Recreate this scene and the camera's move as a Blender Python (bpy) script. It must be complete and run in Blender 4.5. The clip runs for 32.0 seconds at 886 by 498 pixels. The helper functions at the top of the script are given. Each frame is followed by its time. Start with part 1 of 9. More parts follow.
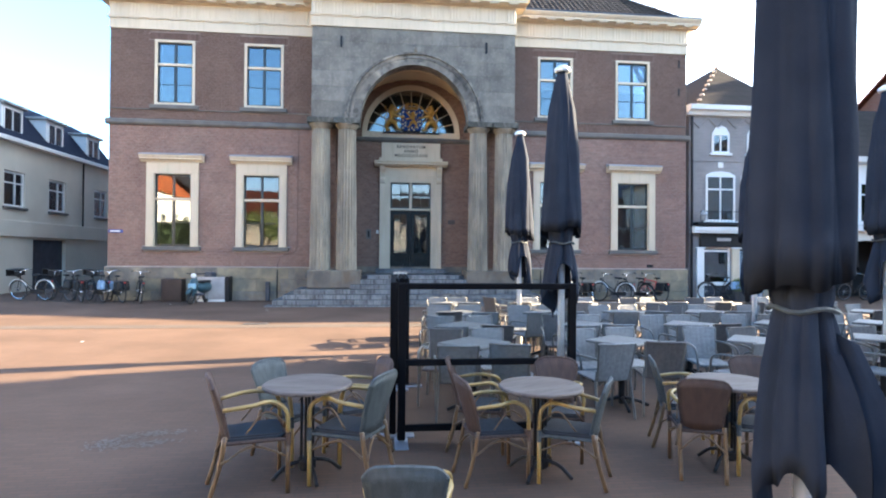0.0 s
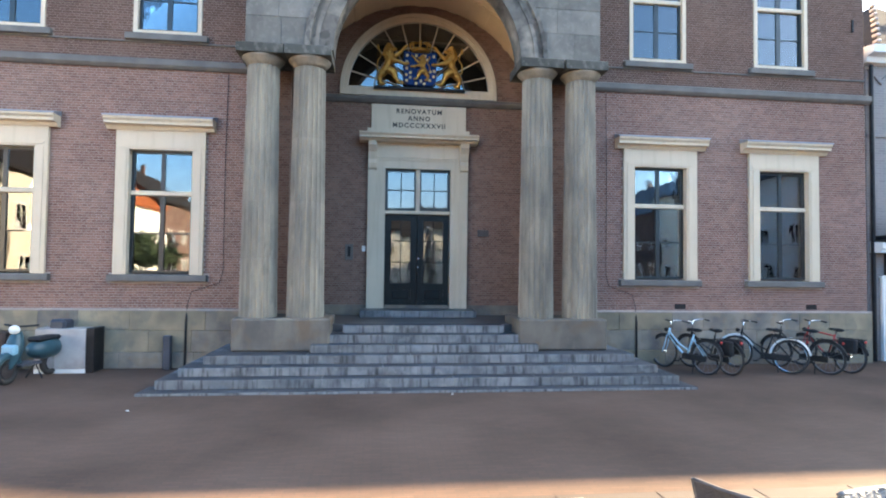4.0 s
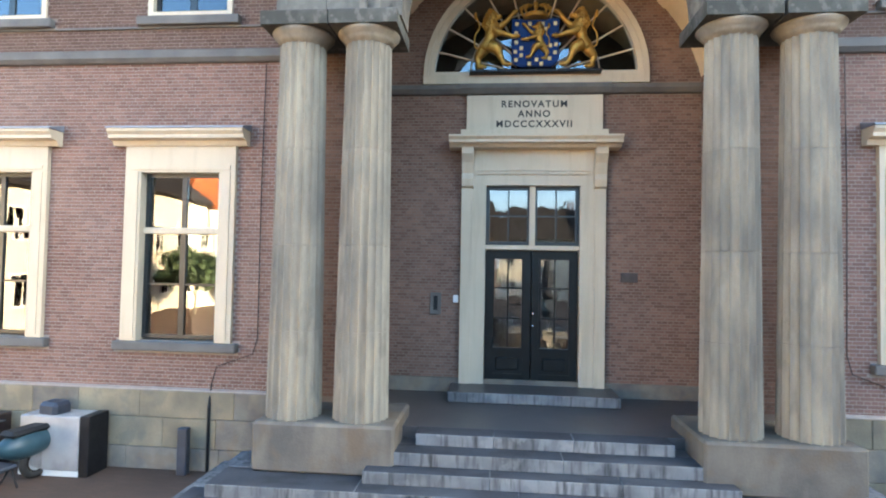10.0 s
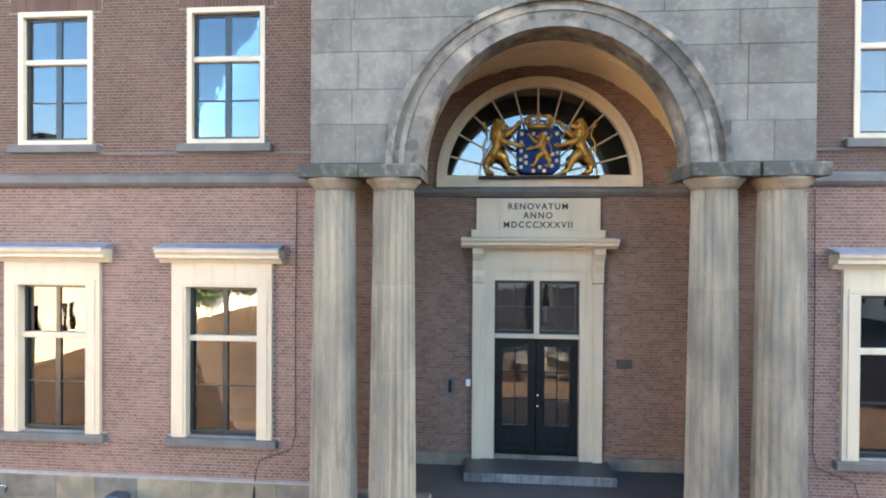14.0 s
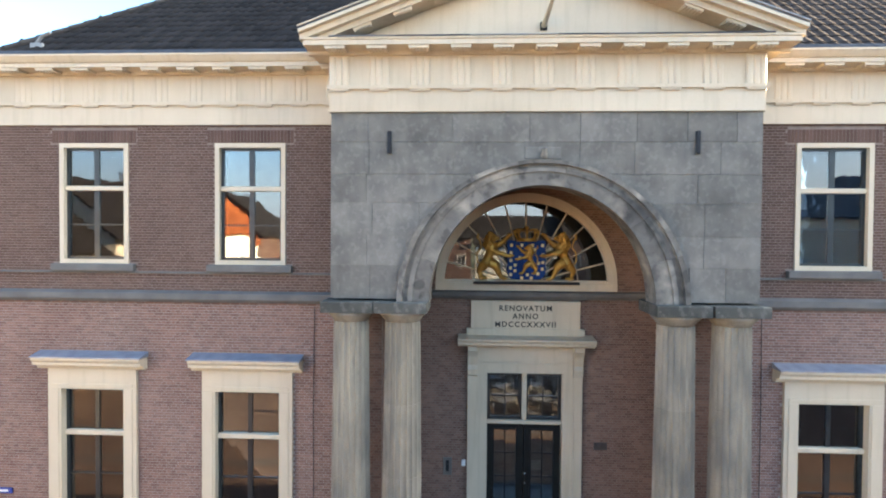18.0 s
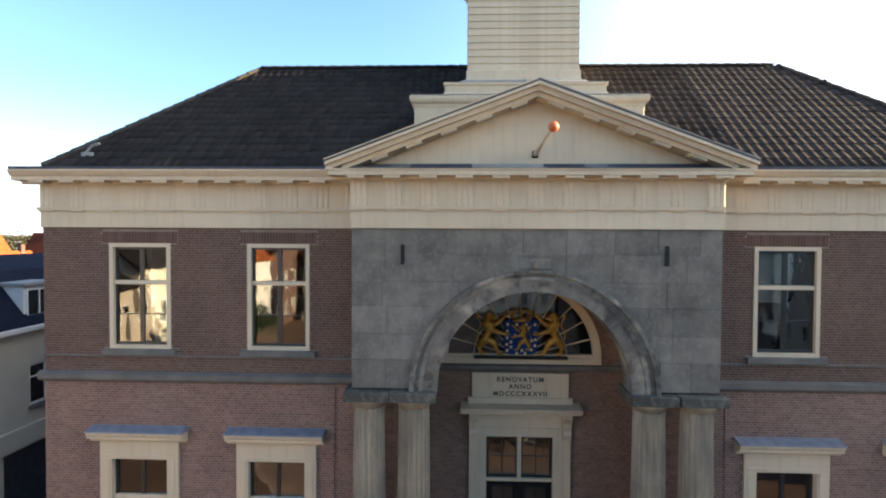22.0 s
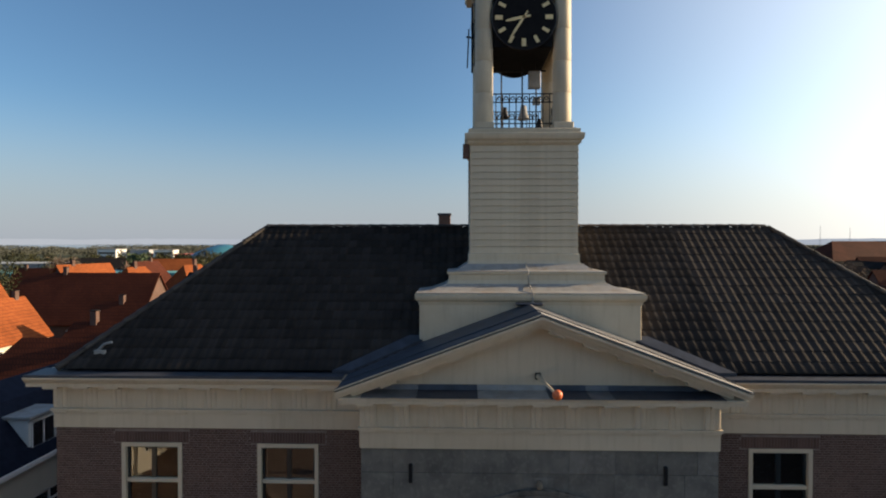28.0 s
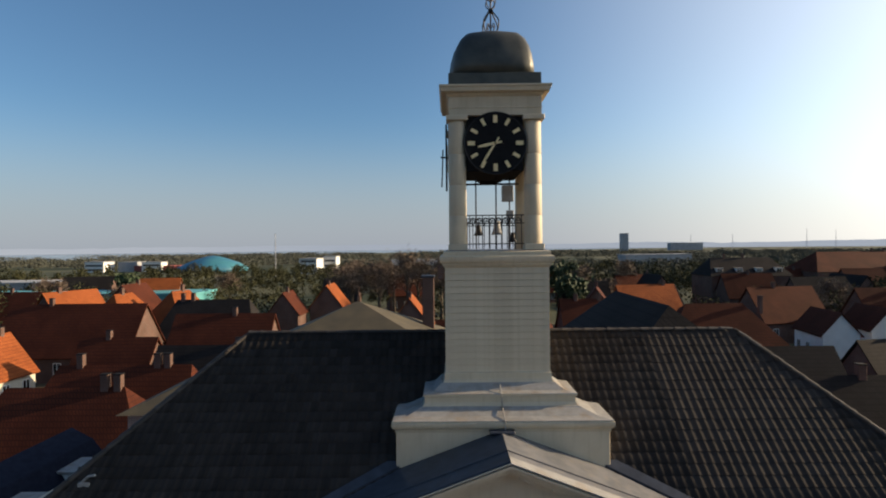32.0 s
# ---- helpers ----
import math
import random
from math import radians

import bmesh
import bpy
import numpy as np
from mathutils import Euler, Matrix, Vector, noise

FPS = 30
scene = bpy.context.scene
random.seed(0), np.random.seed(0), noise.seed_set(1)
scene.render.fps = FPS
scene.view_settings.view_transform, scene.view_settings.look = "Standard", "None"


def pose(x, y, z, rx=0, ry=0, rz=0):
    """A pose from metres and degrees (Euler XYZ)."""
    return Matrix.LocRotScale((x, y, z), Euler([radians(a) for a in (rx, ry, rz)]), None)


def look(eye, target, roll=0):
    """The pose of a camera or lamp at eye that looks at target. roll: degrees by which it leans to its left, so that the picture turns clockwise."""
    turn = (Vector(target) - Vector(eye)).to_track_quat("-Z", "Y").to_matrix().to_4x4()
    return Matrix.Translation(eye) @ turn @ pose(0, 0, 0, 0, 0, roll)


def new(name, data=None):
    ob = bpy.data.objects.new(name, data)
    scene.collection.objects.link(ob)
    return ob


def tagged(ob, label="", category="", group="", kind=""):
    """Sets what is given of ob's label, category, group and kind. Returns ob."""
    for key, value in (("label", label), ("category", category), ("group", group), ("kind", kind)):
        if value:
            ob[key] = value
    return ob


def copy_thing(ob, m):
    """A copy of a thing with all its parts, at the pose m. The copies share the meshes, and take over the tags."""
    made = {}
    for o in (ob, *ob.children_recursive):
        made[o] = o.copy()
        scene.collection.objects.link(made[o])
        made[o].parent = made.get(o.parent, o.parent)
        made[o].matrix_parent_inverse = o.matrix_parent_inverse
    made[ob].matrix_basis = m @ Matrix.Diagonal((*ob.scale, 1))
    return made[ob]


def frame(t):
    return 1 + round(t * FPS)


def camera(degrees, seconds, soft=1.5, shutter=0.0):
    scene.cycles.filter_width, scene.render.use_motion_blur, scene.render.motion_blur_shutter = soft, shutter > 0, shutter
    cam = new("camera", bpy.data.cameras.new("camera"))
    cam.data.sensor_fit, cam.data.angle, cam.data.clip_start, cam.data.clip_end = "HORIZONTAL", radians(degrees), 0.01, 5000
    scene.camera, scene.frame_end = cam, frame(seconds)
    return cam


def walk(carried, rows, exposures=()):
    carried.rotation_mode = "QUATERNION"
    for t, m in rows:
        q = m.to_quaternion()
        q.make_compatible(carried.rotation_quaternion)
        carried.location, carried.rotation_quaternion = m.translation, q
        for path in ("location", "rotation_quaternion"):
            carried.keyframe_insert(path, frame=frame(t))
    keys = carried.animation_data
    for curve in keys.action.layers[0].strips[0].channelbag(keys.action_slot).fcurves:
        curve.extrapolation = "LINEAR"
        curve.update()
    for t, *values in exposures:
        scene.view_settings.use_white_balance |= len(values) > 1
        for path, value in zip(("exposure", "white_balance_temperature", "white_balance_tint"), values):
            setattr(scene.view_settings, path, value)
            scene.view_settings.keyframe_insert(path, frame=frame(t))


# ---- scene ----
import collections

cam = camera(76.6, 32.0, 2.0)
METRES, EYE, TURN = 32.0, 1.69, -6.1
ROWS = [
    (0.0, 0.0, 0.0, 0.0, -0.0, 0.56, -0.43),
    (0.5, -0.0038, 0.0116, -0.0011, -0.02, 0.65, -0.39),
    (1.0, -0.0069, 0.0303, 0.0009, -0.09, 0.58, -0.5),
    (1.5, -0.0108, 0.0547, 0.0036, -0.14, 0.31, -0.51),
    (2.0, -0.0142, 0.084, 0.0028, -0.21, 0.45, -0.62),
    (2.5, -0.0175, 0.1194, 0.0036, -0.21, -0.15, -0.6),
    (3.0, -0.0201, 0.1614, 0.0077, -0.32, -0.97, -0.48),
    (3.5, -0.023, 0.2121, 0.0151, -0.54, 0.44, -0.71),
    (5.5, -0.0187, 0.392, -0.0026, 0.17, 3.96, -0.88),
    (6.0, -0.0176, 0.4087, -0.0038, 0.62, 4.19, -0.85),
    (6.5, -0.0181, 0.413, -0.0063, 1.08, 4.23, -0.87),
    (7.0, -0.0189, 0.4107, -0.0029, 1.82, 4.45, -0.95),
    (7.5, -0.0195, 0.4053, 0.0044, 7.31, 4.35, -1.41),
    (8.0, -0.0203, 0.3989, 0.0104, 10.24, 4.01, -1.44),
    (8.5, -0.022, 0.3926, 0.0168, 10.63, 3.58, -1.31),
    (9.0, -0.0238, 0.3879, 0.0253, 10.99, 2.89, -1.18),
    (9.5, -0.0258, 0.388, 0.0345, 11.19, 2.47, -1.22),
    (10.0, -0.028, 0.3901, 0.0436, 11.35, 1.94, -1.09),
    (10.5, -0.0309, 0.3931, 0.053, 11.51, 1.46, -0.96),
    (11.0, -0.0347, 0.3971, 0.0613, 11.38, 1.15, -0.85),
    (11.5, -0.0373, 0.4015, 0.0696, 11.41, 0.76, -0.79),
    (12.0, -0.0395, 0.4067, 0.0794, 11.11, 0.5, -0.73),
    (12.5, -0.0409, 0.406, 0.0886, 10.69, 0.4, -0.66),
    (13.0, -0.0395, 0.394, 0.0966, 10.42, 0.46, -0.63),
    (13.5, -0.0353, 0.3711, 0.1025, 10.88, -0.43, -0.41),
    (14.0, -0.0338, 0.3565, 0.1098, 10.7, -0.46, -0.37),
    (14.5, -0.0344, 0.3501, 0.1169, 10.37, -0.41, -0.39),
    (16.5, -0.0365, 0.327, 0.1483, 9.67, -0.93, -0.27),
    (17.0, -0.0379, 0.3272, 0.1583, 9.49, -1.06, -0.29),
    (17.5, -0.0382, 0.3255, 0.1706, 9.15, -1.26, -0.32),
    (18.0, -0.0377, 0.3151, 0.1797, 8.85, -1.22, -0.44),
    (18.5, -0.0351, 0.2975, 0.1851, 8.9, -1.36, -0.38),
    (19.0, -0.0326, 0.2841, 0.1933, 8.91, -1.01, -0.12),
    (19.5, -0.0323, 0.2747, 0.1992, 8.78, -1.06, -0.04),
    (20.0, -0.032, 0.2702, 0.2057, 8.65, -1.17, -0.07),
    (20.5, -0.0326, 0.268, 0.2131, 8.54, -1.31, -0.09),
    (21.0, -0.0339, 0.2671, 0.2208, 8.47, -1.32, -0.16),
    (21.5, -0.0354, 0.2669, 0.2297, 8.43, -1.43, -0.2),
    (22.0, -0.0374, 0.2689, 0.2411, 8.36, -1.45, -0.3),
    (22.5, -0.0401, 0.2696, 0.2523, 8.34, -1.44, -0.41),
    (23.0, -0.0437, 0.2694, 0.2634, 8.37, -1.39, -0.44),
    (23.5, -0.0482, 0.2679, 0.2744, 8.41, -1.29, -0.5),
    (24.0, -0.052, 0.2669, 0.2848, 8.47, -1.33, -0.53),
    (24.5, -0.0535, 0.2661, 0.2942, 8.0, -1.26, -0.59),
    (26.5, -0.0367, 0.2617, 0.3341, 7.93, -0.65, 0.33),
    (27.0, -0.038, 0.26, 0.3494, 7.82, -0.68, 0.28),
    (27.5, -0.0409, 0.2592, 0.3635, 7.7, -0.77, 0.1),
    (28.0, -0.0445, 0.2585, 0.3753, 7.64, -0.89, -0.02),
    (28.5, -0.0475, 0.2578, 0.3875, 7.61, -0.96, -0.1),
    (29.0, -0.0495, 0.2574, 0.4, 7.08, -0.98, -0.19),
    (29.5, -0.0451, 0.2556, 0.407, 6.79, -1.13, -0.49),
    (30.0, -0.0381, 0.254, 0.4101, 7.2, -1.37, -0.33),
    (30.5, -0.0341, 0.253, 0.4176, 6.99, -1.15, 0.18),
    (31.0, -0.031, 0.2521, 0.4295, 6.88, -0.82, 0.43),
    (31.5, -0.0293, 0.2503, 0.4469, 6.79, -0.5, 0.64),
    (32.0, -0.0304, 0.2474, 0.4673, 6.71, -0.41, 0.59),
]
EXPOSURES = [(0.0, 4.05, 6050, 9), (2.0, 3.97, 6050, 8), (3.4, 3.99, 6000, 6), (6.0, 4.6, 6600, 13), (9.0, 4.55, 6700, 7), (12.0, 4.57, 6650, 8), (14.0, 4.52, 6750, 9), (17.0, 4.14, 6700, 9), (19.0, 3.75, 6750, 12), (23.0, 2.5, 6900, 11), (24.5, 1.97, 6750, 10), (27.0, 1.27, 6500, 10), (32.0, 1.05, 6400, 10)]
walk(cam, [(t, pose(0, 0, EYE, 0, 0, TURN) @ pose(METRES * x, METRES * y, METRES * z, 90 + pitch, roll, yaw)) for t, x, y, z, yaw, pitch, roll in ROWS], EXPOSURES)

# world and sun: a low morning sun to the east, a little behind the town hall
SUN_EL, SUN_AZ = 17.5, 79.5     # degrees above the ground; clockwise from +y
world = bpy.data.worlds.new("sky")
scene.world = world
world.use_nodes = True
wn = world.node_tree
sky = wn.nodes.new("ShaderNodeTexSky")
sky.sky_type = "NISHITA"
sky.sun_disc = False
sky.sun_elevation = radians(SUN_EL)
sky.sun_rotation = radians(SUN_AZ)
sky.air_density, sky.dust_density, sky.ozone_density = 1.0, 0.7, 3.0
# morning haze: pale towards the horizon all round, brighter about the sun
az, el = radians(SUN_AZ), radians(SUN_EL)
tcw = wn.nodes.new("ShaderNodeTexCoord")
sep = wn.nodes.new("ShaderNodeSeparateXYZ")
wn.links.new(tcw.outputs["Generated"], sep.inputs[0])
low = wn.nodes.new("ShaderNodeMapRange")
low.interpolation_type = "SMOOTHERSTEP"
low.inputs["From Min"].default_value, low.inputs["From Max"].default_value = -0.02, 0.25
low.inputs["To Min"].default_value, low.inputs["To Max"].default_value = 0.85, 0.0
wn.links.new(sep.outputs["Z"], low.inputs["Value"])
haze = wn.nodes.new("ShaderNodeMix")
haze.data_type = "RGBA"
haze.inputs["B"].default_value = (3.45, 3.7, 4.2, 1)
wn.links.new(low.outputs["Result"], haze.inputs["Factor"])
clear = wn.nodes.new("ShaderNodeMix")
clear.data_type, clear.blend_type = "RGBA", "MULTIPLY"
clear.inputs["Factor"].default_value = 1.0
clear.inputs["B"].default_value = (0.93, 1.09, 1.15, 1)
wn.links.new(sky.outputs["Color"], clear.inputs["A"])
wn.links.new(clear.outputs["Result"], haze.inputs["A"])
toward = wn.nodes.new("ShaderNodeVectorMath")
toward.operation = "DOT_PRODUCT"
toward.inputs[1].default_value = (math.sin(az) * math.cos(el * 0.5), math.cos(az) * math.cos(el * 0.5), math.sin(el * 0.5))
wn.links.new(tcw.outputs["Generated"], toward.inputs[0])
glow0 = wn.nodes.new("ShaderNodeMath")
glow0.operation, glow0.inputs[1].default_value = "MAXIMUM", 0.0
wn.links.new(toward.outputs["Value"], glow0.inputs[0])
glow = wn.nodes.new("ShaderNodeMath")
glow.operation, glow.inputs[1].default_value = "POWER", 3.0
wn.links.new(glow0.outputs[0], glow.inputs[0])
aureole = wn.nodes.new("ShaderNodeMix")
aureole.data_type, aureole.blend_type, aureole.clamp_factor = "RGBA", "ADD", False
aureole.inputs["B"].default_value = (13.0, 11.6, 9.4, 1)
wn.links.new(glow.outputs[0], aureole.inputs["Factor"])
wn.links.new(haze.outputs["Result"], aureole.inputs["A"])
wn.links.new(aureole.outputs["Result"], wn.nodes["Background"].inputs["Color"])
wn.nodes["Background"].inputs["Strength"].default_value = 0.055
sun = new("sun", bpy.data.lights.new("sun", "SUN"))
sun.data.energy, sun.data.angle, sun.data.color = 4.3, radians(0.55), (1.0, 0.75, 0.47)
sun.matrix_world = look((0, 0, 0), (-math.sin(az) * math.cos(el), -math.cos(az) * math.cos(el), -math.sin(el)))

# ---- materials ----
def material(name, base, second=None, rough=0.7, metal=0.0, scale=6.0, fine=60.0, bump=0.15, spec=0.4, dirt=0.0, dirt_colour=(0.1, 0.09, 0.08), island=0.0, objrand=0.0, stretch=(1, 1, 1), dist=0.01, streak=0.0, streak_colour=(0.08, 0.08, 0.078), streak_scale=(7.0, 7.0, 0.55), blotch=0.0, blotch_colour=(0.4, 0.38, 0.34), blotch_scale=5.0, blotch_edge=(0.54, 0.62)):
    """A two-scale noise material: broad patches, fine grain, wear stains and relief."""
    m = bpy.data.materials.new(name)
    m.use_nodes = True
    t = m.node_tree
    p = t.nodes["Principled BSDF"]
    geo = t.nodes.new("ShaderNodeTexCoord")
    mp = t.nodes.new("ShaderNodeMapping")
    mp.inputs["Scale"].default_value = stretch
    t.links.new(geo.outputs["Object"], mp.inputs["Vector"])

    def noise_tex(s, detail=4.0):
        n = t.nodes.new("ShaderNodeTexNoise")
        n.inputs["Scale"].default_value, n.inputs["Detail"].default_value = s, detail
        t.links.new(mp.outputs["Vector"], n.inputs["Vector"])
        return n.outputs["Fac"]

    def mix(fac, a, b, kind="MIX"):
        n = t.nodes.new("ShaderNodeMix")
        n.data_type, n.blend_type = "RGBA", kind
        for sock, v in ((n.inputs["Factor"], fac), (n.inputs["A"], a), (n.inputs["B"], b)):
            if isinstance(v, (tuple, list)):
                sock.default_value = (*v, 1.0)
            elif isinstance(v, float):
                sock.default_value = v
            else:
                t.links.new(v, sock)
        return n.outputs["Result"]

    def ramp(v, lo, hi):
        n = t.nodes.new("ShaderNodeMapRange")
        n.inputs["From Min"].default_value, n.inputs["From Max"].default_value = lo, hi
        t.links.new(v, n.inputs["Value"])
        return n.outputs["Result"]

    second = second or tuple(c * 0.75 for c in base)
    broad, grain = noise_tex(scale), noise_tex(fine, 3.0)
    col = mix(ramp(broad, 0.35, 0.65), base, second)
    col = mix(0.25, col, mix(ramp(grain, 0.3, 0.7), (0.45, 0.45, 0.45), (0.6, 0.6, 0.6)), "OVERLAY")
    if dirt:
        stain = ramp(noise_tex(scale * 0.45, 6.0), 0.52, 0.72)
        n = t.nodes.new("ShaderNodeMath")
        n.operation = "MULTIPLY"
        n.inputs[1].default_value = dirt
        t.links.new(stain, n.inputs[0])
        col = mix(n.outputs[0], col, dirt_colour)
    if blotch:
        n = t.nodes.new("ShaderNodeMath")
        n.operation = "MULTIPLY"
        n.inputs[1].default_value = blotch
        t.links.new(ramp(noise_tex(blotch_scale, 9.0), *blotch_edge), n.inputs[0])
        col = mix(n.outputs[0], col, blotch_colour)
    if streak:
        sm = t.nodes.new("ShaderNodeMapping")
        sm.inputs["Scale"].default_value = streak_scale
        t.links.new(geo.outputs["Object"], sm.inputs["Vector"])
        sn = t.nodes.new("ShaderNodeTexNoise")
        sn.inputs["Scale"].default_value, sn.inputs["Detail"].default_value = 1.0, 5.0
        t.links.new(sm.outputs["Vector"], sn.inputs["Vector"])
        n = t.nodes.new("ShaderNodeMath")
        n.operation = "MULTIPLY"
        n.inputs[1].default_value = streak
        t.links.new(ramp(sn.outputs["Fac"], 0.5, 0.72), n.inputs[0])
        col = mix(n.outputs[0], col, streak_colour)
    for on, source in ((island, ("ShaderNodeNewGeometry", "Random Per Island")), (objrand, ("ShaderNodeObjectInfo", "Random"))):
        if on:
            g = t.nodes.new(source[0])
            v = ramp(g.outputs[source[1]], 0.0, 1.0)
            n = t.nodes.new("ShaderNodeHueSaturation")
            r = t.nodes.new("ShaderNodeMapRange")
            r.inputs["To Min"].default_value, r.inputs["To Max"].default_value = 1.0 - on, 1.0 + on
            t.links.new(v, r.inputs["Value"])
            t.links.new(r.outputs["Result"], n.inputs["Value"])
            t.links.new(col, n.inputs["Color"])
            col = n.outputs["Color"]
    t.links.new(col, p.inputs["Base Color"])
    p.inputs["Metallic"].default_value = metal
    p.inputs["Specular IOR Level"].default_value = spec
    rr = t.nodes.new("ShaderNodeMapRange")
    rr.inputs["To Min"].default_value, rr.inputs["To Max"].default_value = max(0.03, rough - 0.12), min(1.0, rough + 0.1)
    t.links.new(grain, rr.inputs["Value"])
    t.links.new(rr.outputs["Result"], p.inputs["Roughness"])
    if bump:
        b = t.nodes.new("ShaderNodeBump")
        b.inputs["Strength"].default_value, b.inputs["Distance"].default_value = bump, dist
        t.links.new(grain, b.inputs["Height"])
        t.links.new(b.outputs["Normal"], p.inputs["Normal"])
    return m


def brick_material(name, c1, c2, mortar, size, joint, rough=0.85, bump=0.4, wide=0.5, swap=True, squash=1.0):
    """Joints and bricks as relief on surfaces that stay far off, or underfoot."""
    m = bpy.data.materials.new(name)
    m.use_nodes = True
    t = m.node_tree
    p = t.nodes["Principled BSDF"]
    tc = t.nodes.new("ShaderNodeTexCoord")
    vec = tc.outputs["Object"]
    if swap:
        s = t.nodes.new("ShaderNodeSeparateXYZ")
        c = t.nodes.new("ShaderNodeCombineXYZ")
        a = t.nodes.new("ShaderNodeMath")
        a.operation = "ADD"
        t.links.new(vec, s.inputs[0])
        t.links.new(s.outputs["X"], a.inputs[0])
        t.links.new(s.outputs["Y"], a.inputs[1])
        t.links.new(a.outputs[0], c.inputs["X"])
        t.links.new(s.outputs["Z"], c.inputs["Y"])
        vec = c.outputs[0]
    b = t.nodes.new("ShaderNodeTexBrick")
    b.inputs["Color1"].default_value, b.inputs["Color2"].default_value, b.inputs["Mortar"].default_value = (*c1, 1), (*c2, 1), (*mortar, 1)
    b.inputs["Scale"].default_value = 1.0
    b.inputs["Mortar Size"].default_value = joint
    b.inputs["Brick Width"].default_value, b.inputs["Row Height"].default_value = size
    t.links.new(vec, b.inputs["Vector"])
    n = t.nodes.new("ShaderNodeTexNoise")
    n.inputs["Scale"].default_value, n.inputs["Detail"].default_value = wide, 6.0
    t.links.new(tc.outputs["Object"], n.inputs["Vector"])
    r = t.nodes.new("ShaderNodeMapRange")
    r.inputs["From Min"].default_value, r.inputs["From Max"].default_value = 0.3, 0.7
    r.inputs["To Min"].default_value, r.inputs["To Max"].default_value = 0.72, 1.2
    t.links.new(n.outputs["Fac"], r.inputs["Value"])
    h = t.nodes.new("ShaderNodeHueSaturation")
    t.links.new(r.outputs["Result"], h.inputs["Value"])
    t.links.new(b.outputs["Color"], h.inputs["Color"])
    t.links.new(h.outputs["Color"], p.inputs["Base Color"])
    p.inputs["Roughness"].default_value, p.inputs["Specular IOR Level"].default_value = rough, 0.12
    bp = t.nodes.new("ShaderNodeBump")
    bp.inputs["Strength"].default_value, bp.inputs["Distance"].default_value = bump, 0.006
    bp.invert = True
    t.links.new(b.outputs["Fac"], bp.inputs["Height"])
    t.links.new(bp.outputs["Normal"], p.inputs["Normal"])
    return m


def glass_material(name, ior=1.9, tint=(0.75, 0.8, 0.8)):
    m = bpy.data.materials.new(name)
    m.use_nodes = True
    t = m.node_tree
    t.nodes.remove(t.nodes["Principled BSDF"])
    out = t.nodes["Material Output"]
    g, tr, mx, f = (t.nodes.new(k) for k in ("ShaderNodeBsdfGlossy", "ShaderNodeBsdfTransparent", "ShaderNodeMixShader", "ShaderNodeFresnel"))
    g.inputs["Roughness"].default_value = 0.015
    g.inputs["Color"].default_value = (0.95, 0.97, 1.0, 1)
    tr.inputs["Color"].default_value = (*tint, 1)
    f.inputs["IOR"].default_value = ior
    n = t.nodes.new("ShaderNodeTexNoise")
    n.inputs["Scale"].default_value = 1.6
    b = t.nodes.new("ShaderNodeBump")
    b.inputs["Strength"].default_value, b.inputs["Distance"].default_value = 0.05, 0.02
    t.links.new(n.outputs["Fac"], b.inputs["Height"])
    t.links.new(b.outputs["Normal"], g.inputs["Normal"])
    t.links.new(f.outputs[0], mx.inputs[0])
    t.links.new(tr.outputs[0], mx.inputs[1])
    t.links.new(g.outputs[0], mx.inputs[2])
    t.links.new(mx.outputs[0], out.inputs["Surface"])
    return m


BRICK_LOW = material("pink_brick", (0.222, 0.127, 0.099), (0.177, 0.099, 0.077), 0.9, fine=120, scale=0.9, bump=0.3, spec=0.15, dirt=0.4, dirt_colour=(0.25, 0.178, 0.143), island=0.2)
BRICK_UP = material("brown_brick", (0.132, 0.08, 0.061), (0.104, 0.062, 0.0485), 0.9, fine=120, scale=1.0, bump=0.3, spec=0.15, dirt=0.3, dirt_colour=(0.165, 0.11, 0.083), island=0.17)
# porch copies of the brown brick, lightened and warmed for bounce light
BRICK_PORCH = material("bounce_lit_porch_brick", (0.198, 0.119, 0.088), (0.156, 0.092, 0.069), 0.9, fine=120, scale=1.0, bump=0.3, spec=0.15, dirt=0.3, dirt_colour=(0.255, 0.163, 0.121), island=0.2)
BRICK_SINGLE = material("single_porch_brick", (0.198, 0.119, 0.088), (0.156, 0.092, 0.069), 0.9, fine=120, scale=1.0, bump=0.3, spec=0.15, dirt=0.3, dirt_colour=(0.255, 0.163, 0.121), objrand=0.22)
MORTAR = material("lime_mortar", (0.35, 0.293, 0.25), (0.292, 0.243, 0.208), 0.95, fine=150, bump=0.3, spec=0.1)
MORTAR_UP = material("brown_mortar", (0.245, 0.193, 0.158), (0.2, 0.155, 0.128), 0.95, fine=150, bump=0.3, spec=0.1)
STONE = material("grey_sandstone", (0.18, 0.167, 0.143), (0.123, 0.116, 0.101), 0.92, scale=2.2, fine=45, bump=0.5, spec=0.12, dirt=0.55, dirt_colour=(0.08, 0.078, 0.07), objrand=0.13, streak=0.35, streak_colour=(0.225, 0.208, 0.178), streak_scale=(4.5, 4.5, 1.1), blotch=0.28, blotch_colour=(0.235, 0.222, 0.195), blotch_scale=11.0)
ARCH_STONE = material("weathered_arch_stone", (0.19, 0.172, 0.145), (0.095, 0.09, 0.081), 0.92, scale=2.2, fine=45, bump=0.5, spec=0.12, dirt=0.85, dirt_colour=(0.05, 0.047, 0.043), objrand=0.22, streak=0.85, streak_colour=(0.36, 0.315, 0.25), streak_scale=(2.2, 2.2, 2.2), blotch=0.55, blotch_colour=(0.04, 0.038, 0.036), blotch_scale=4.0, blotch_edge=(0.52, 0.6))
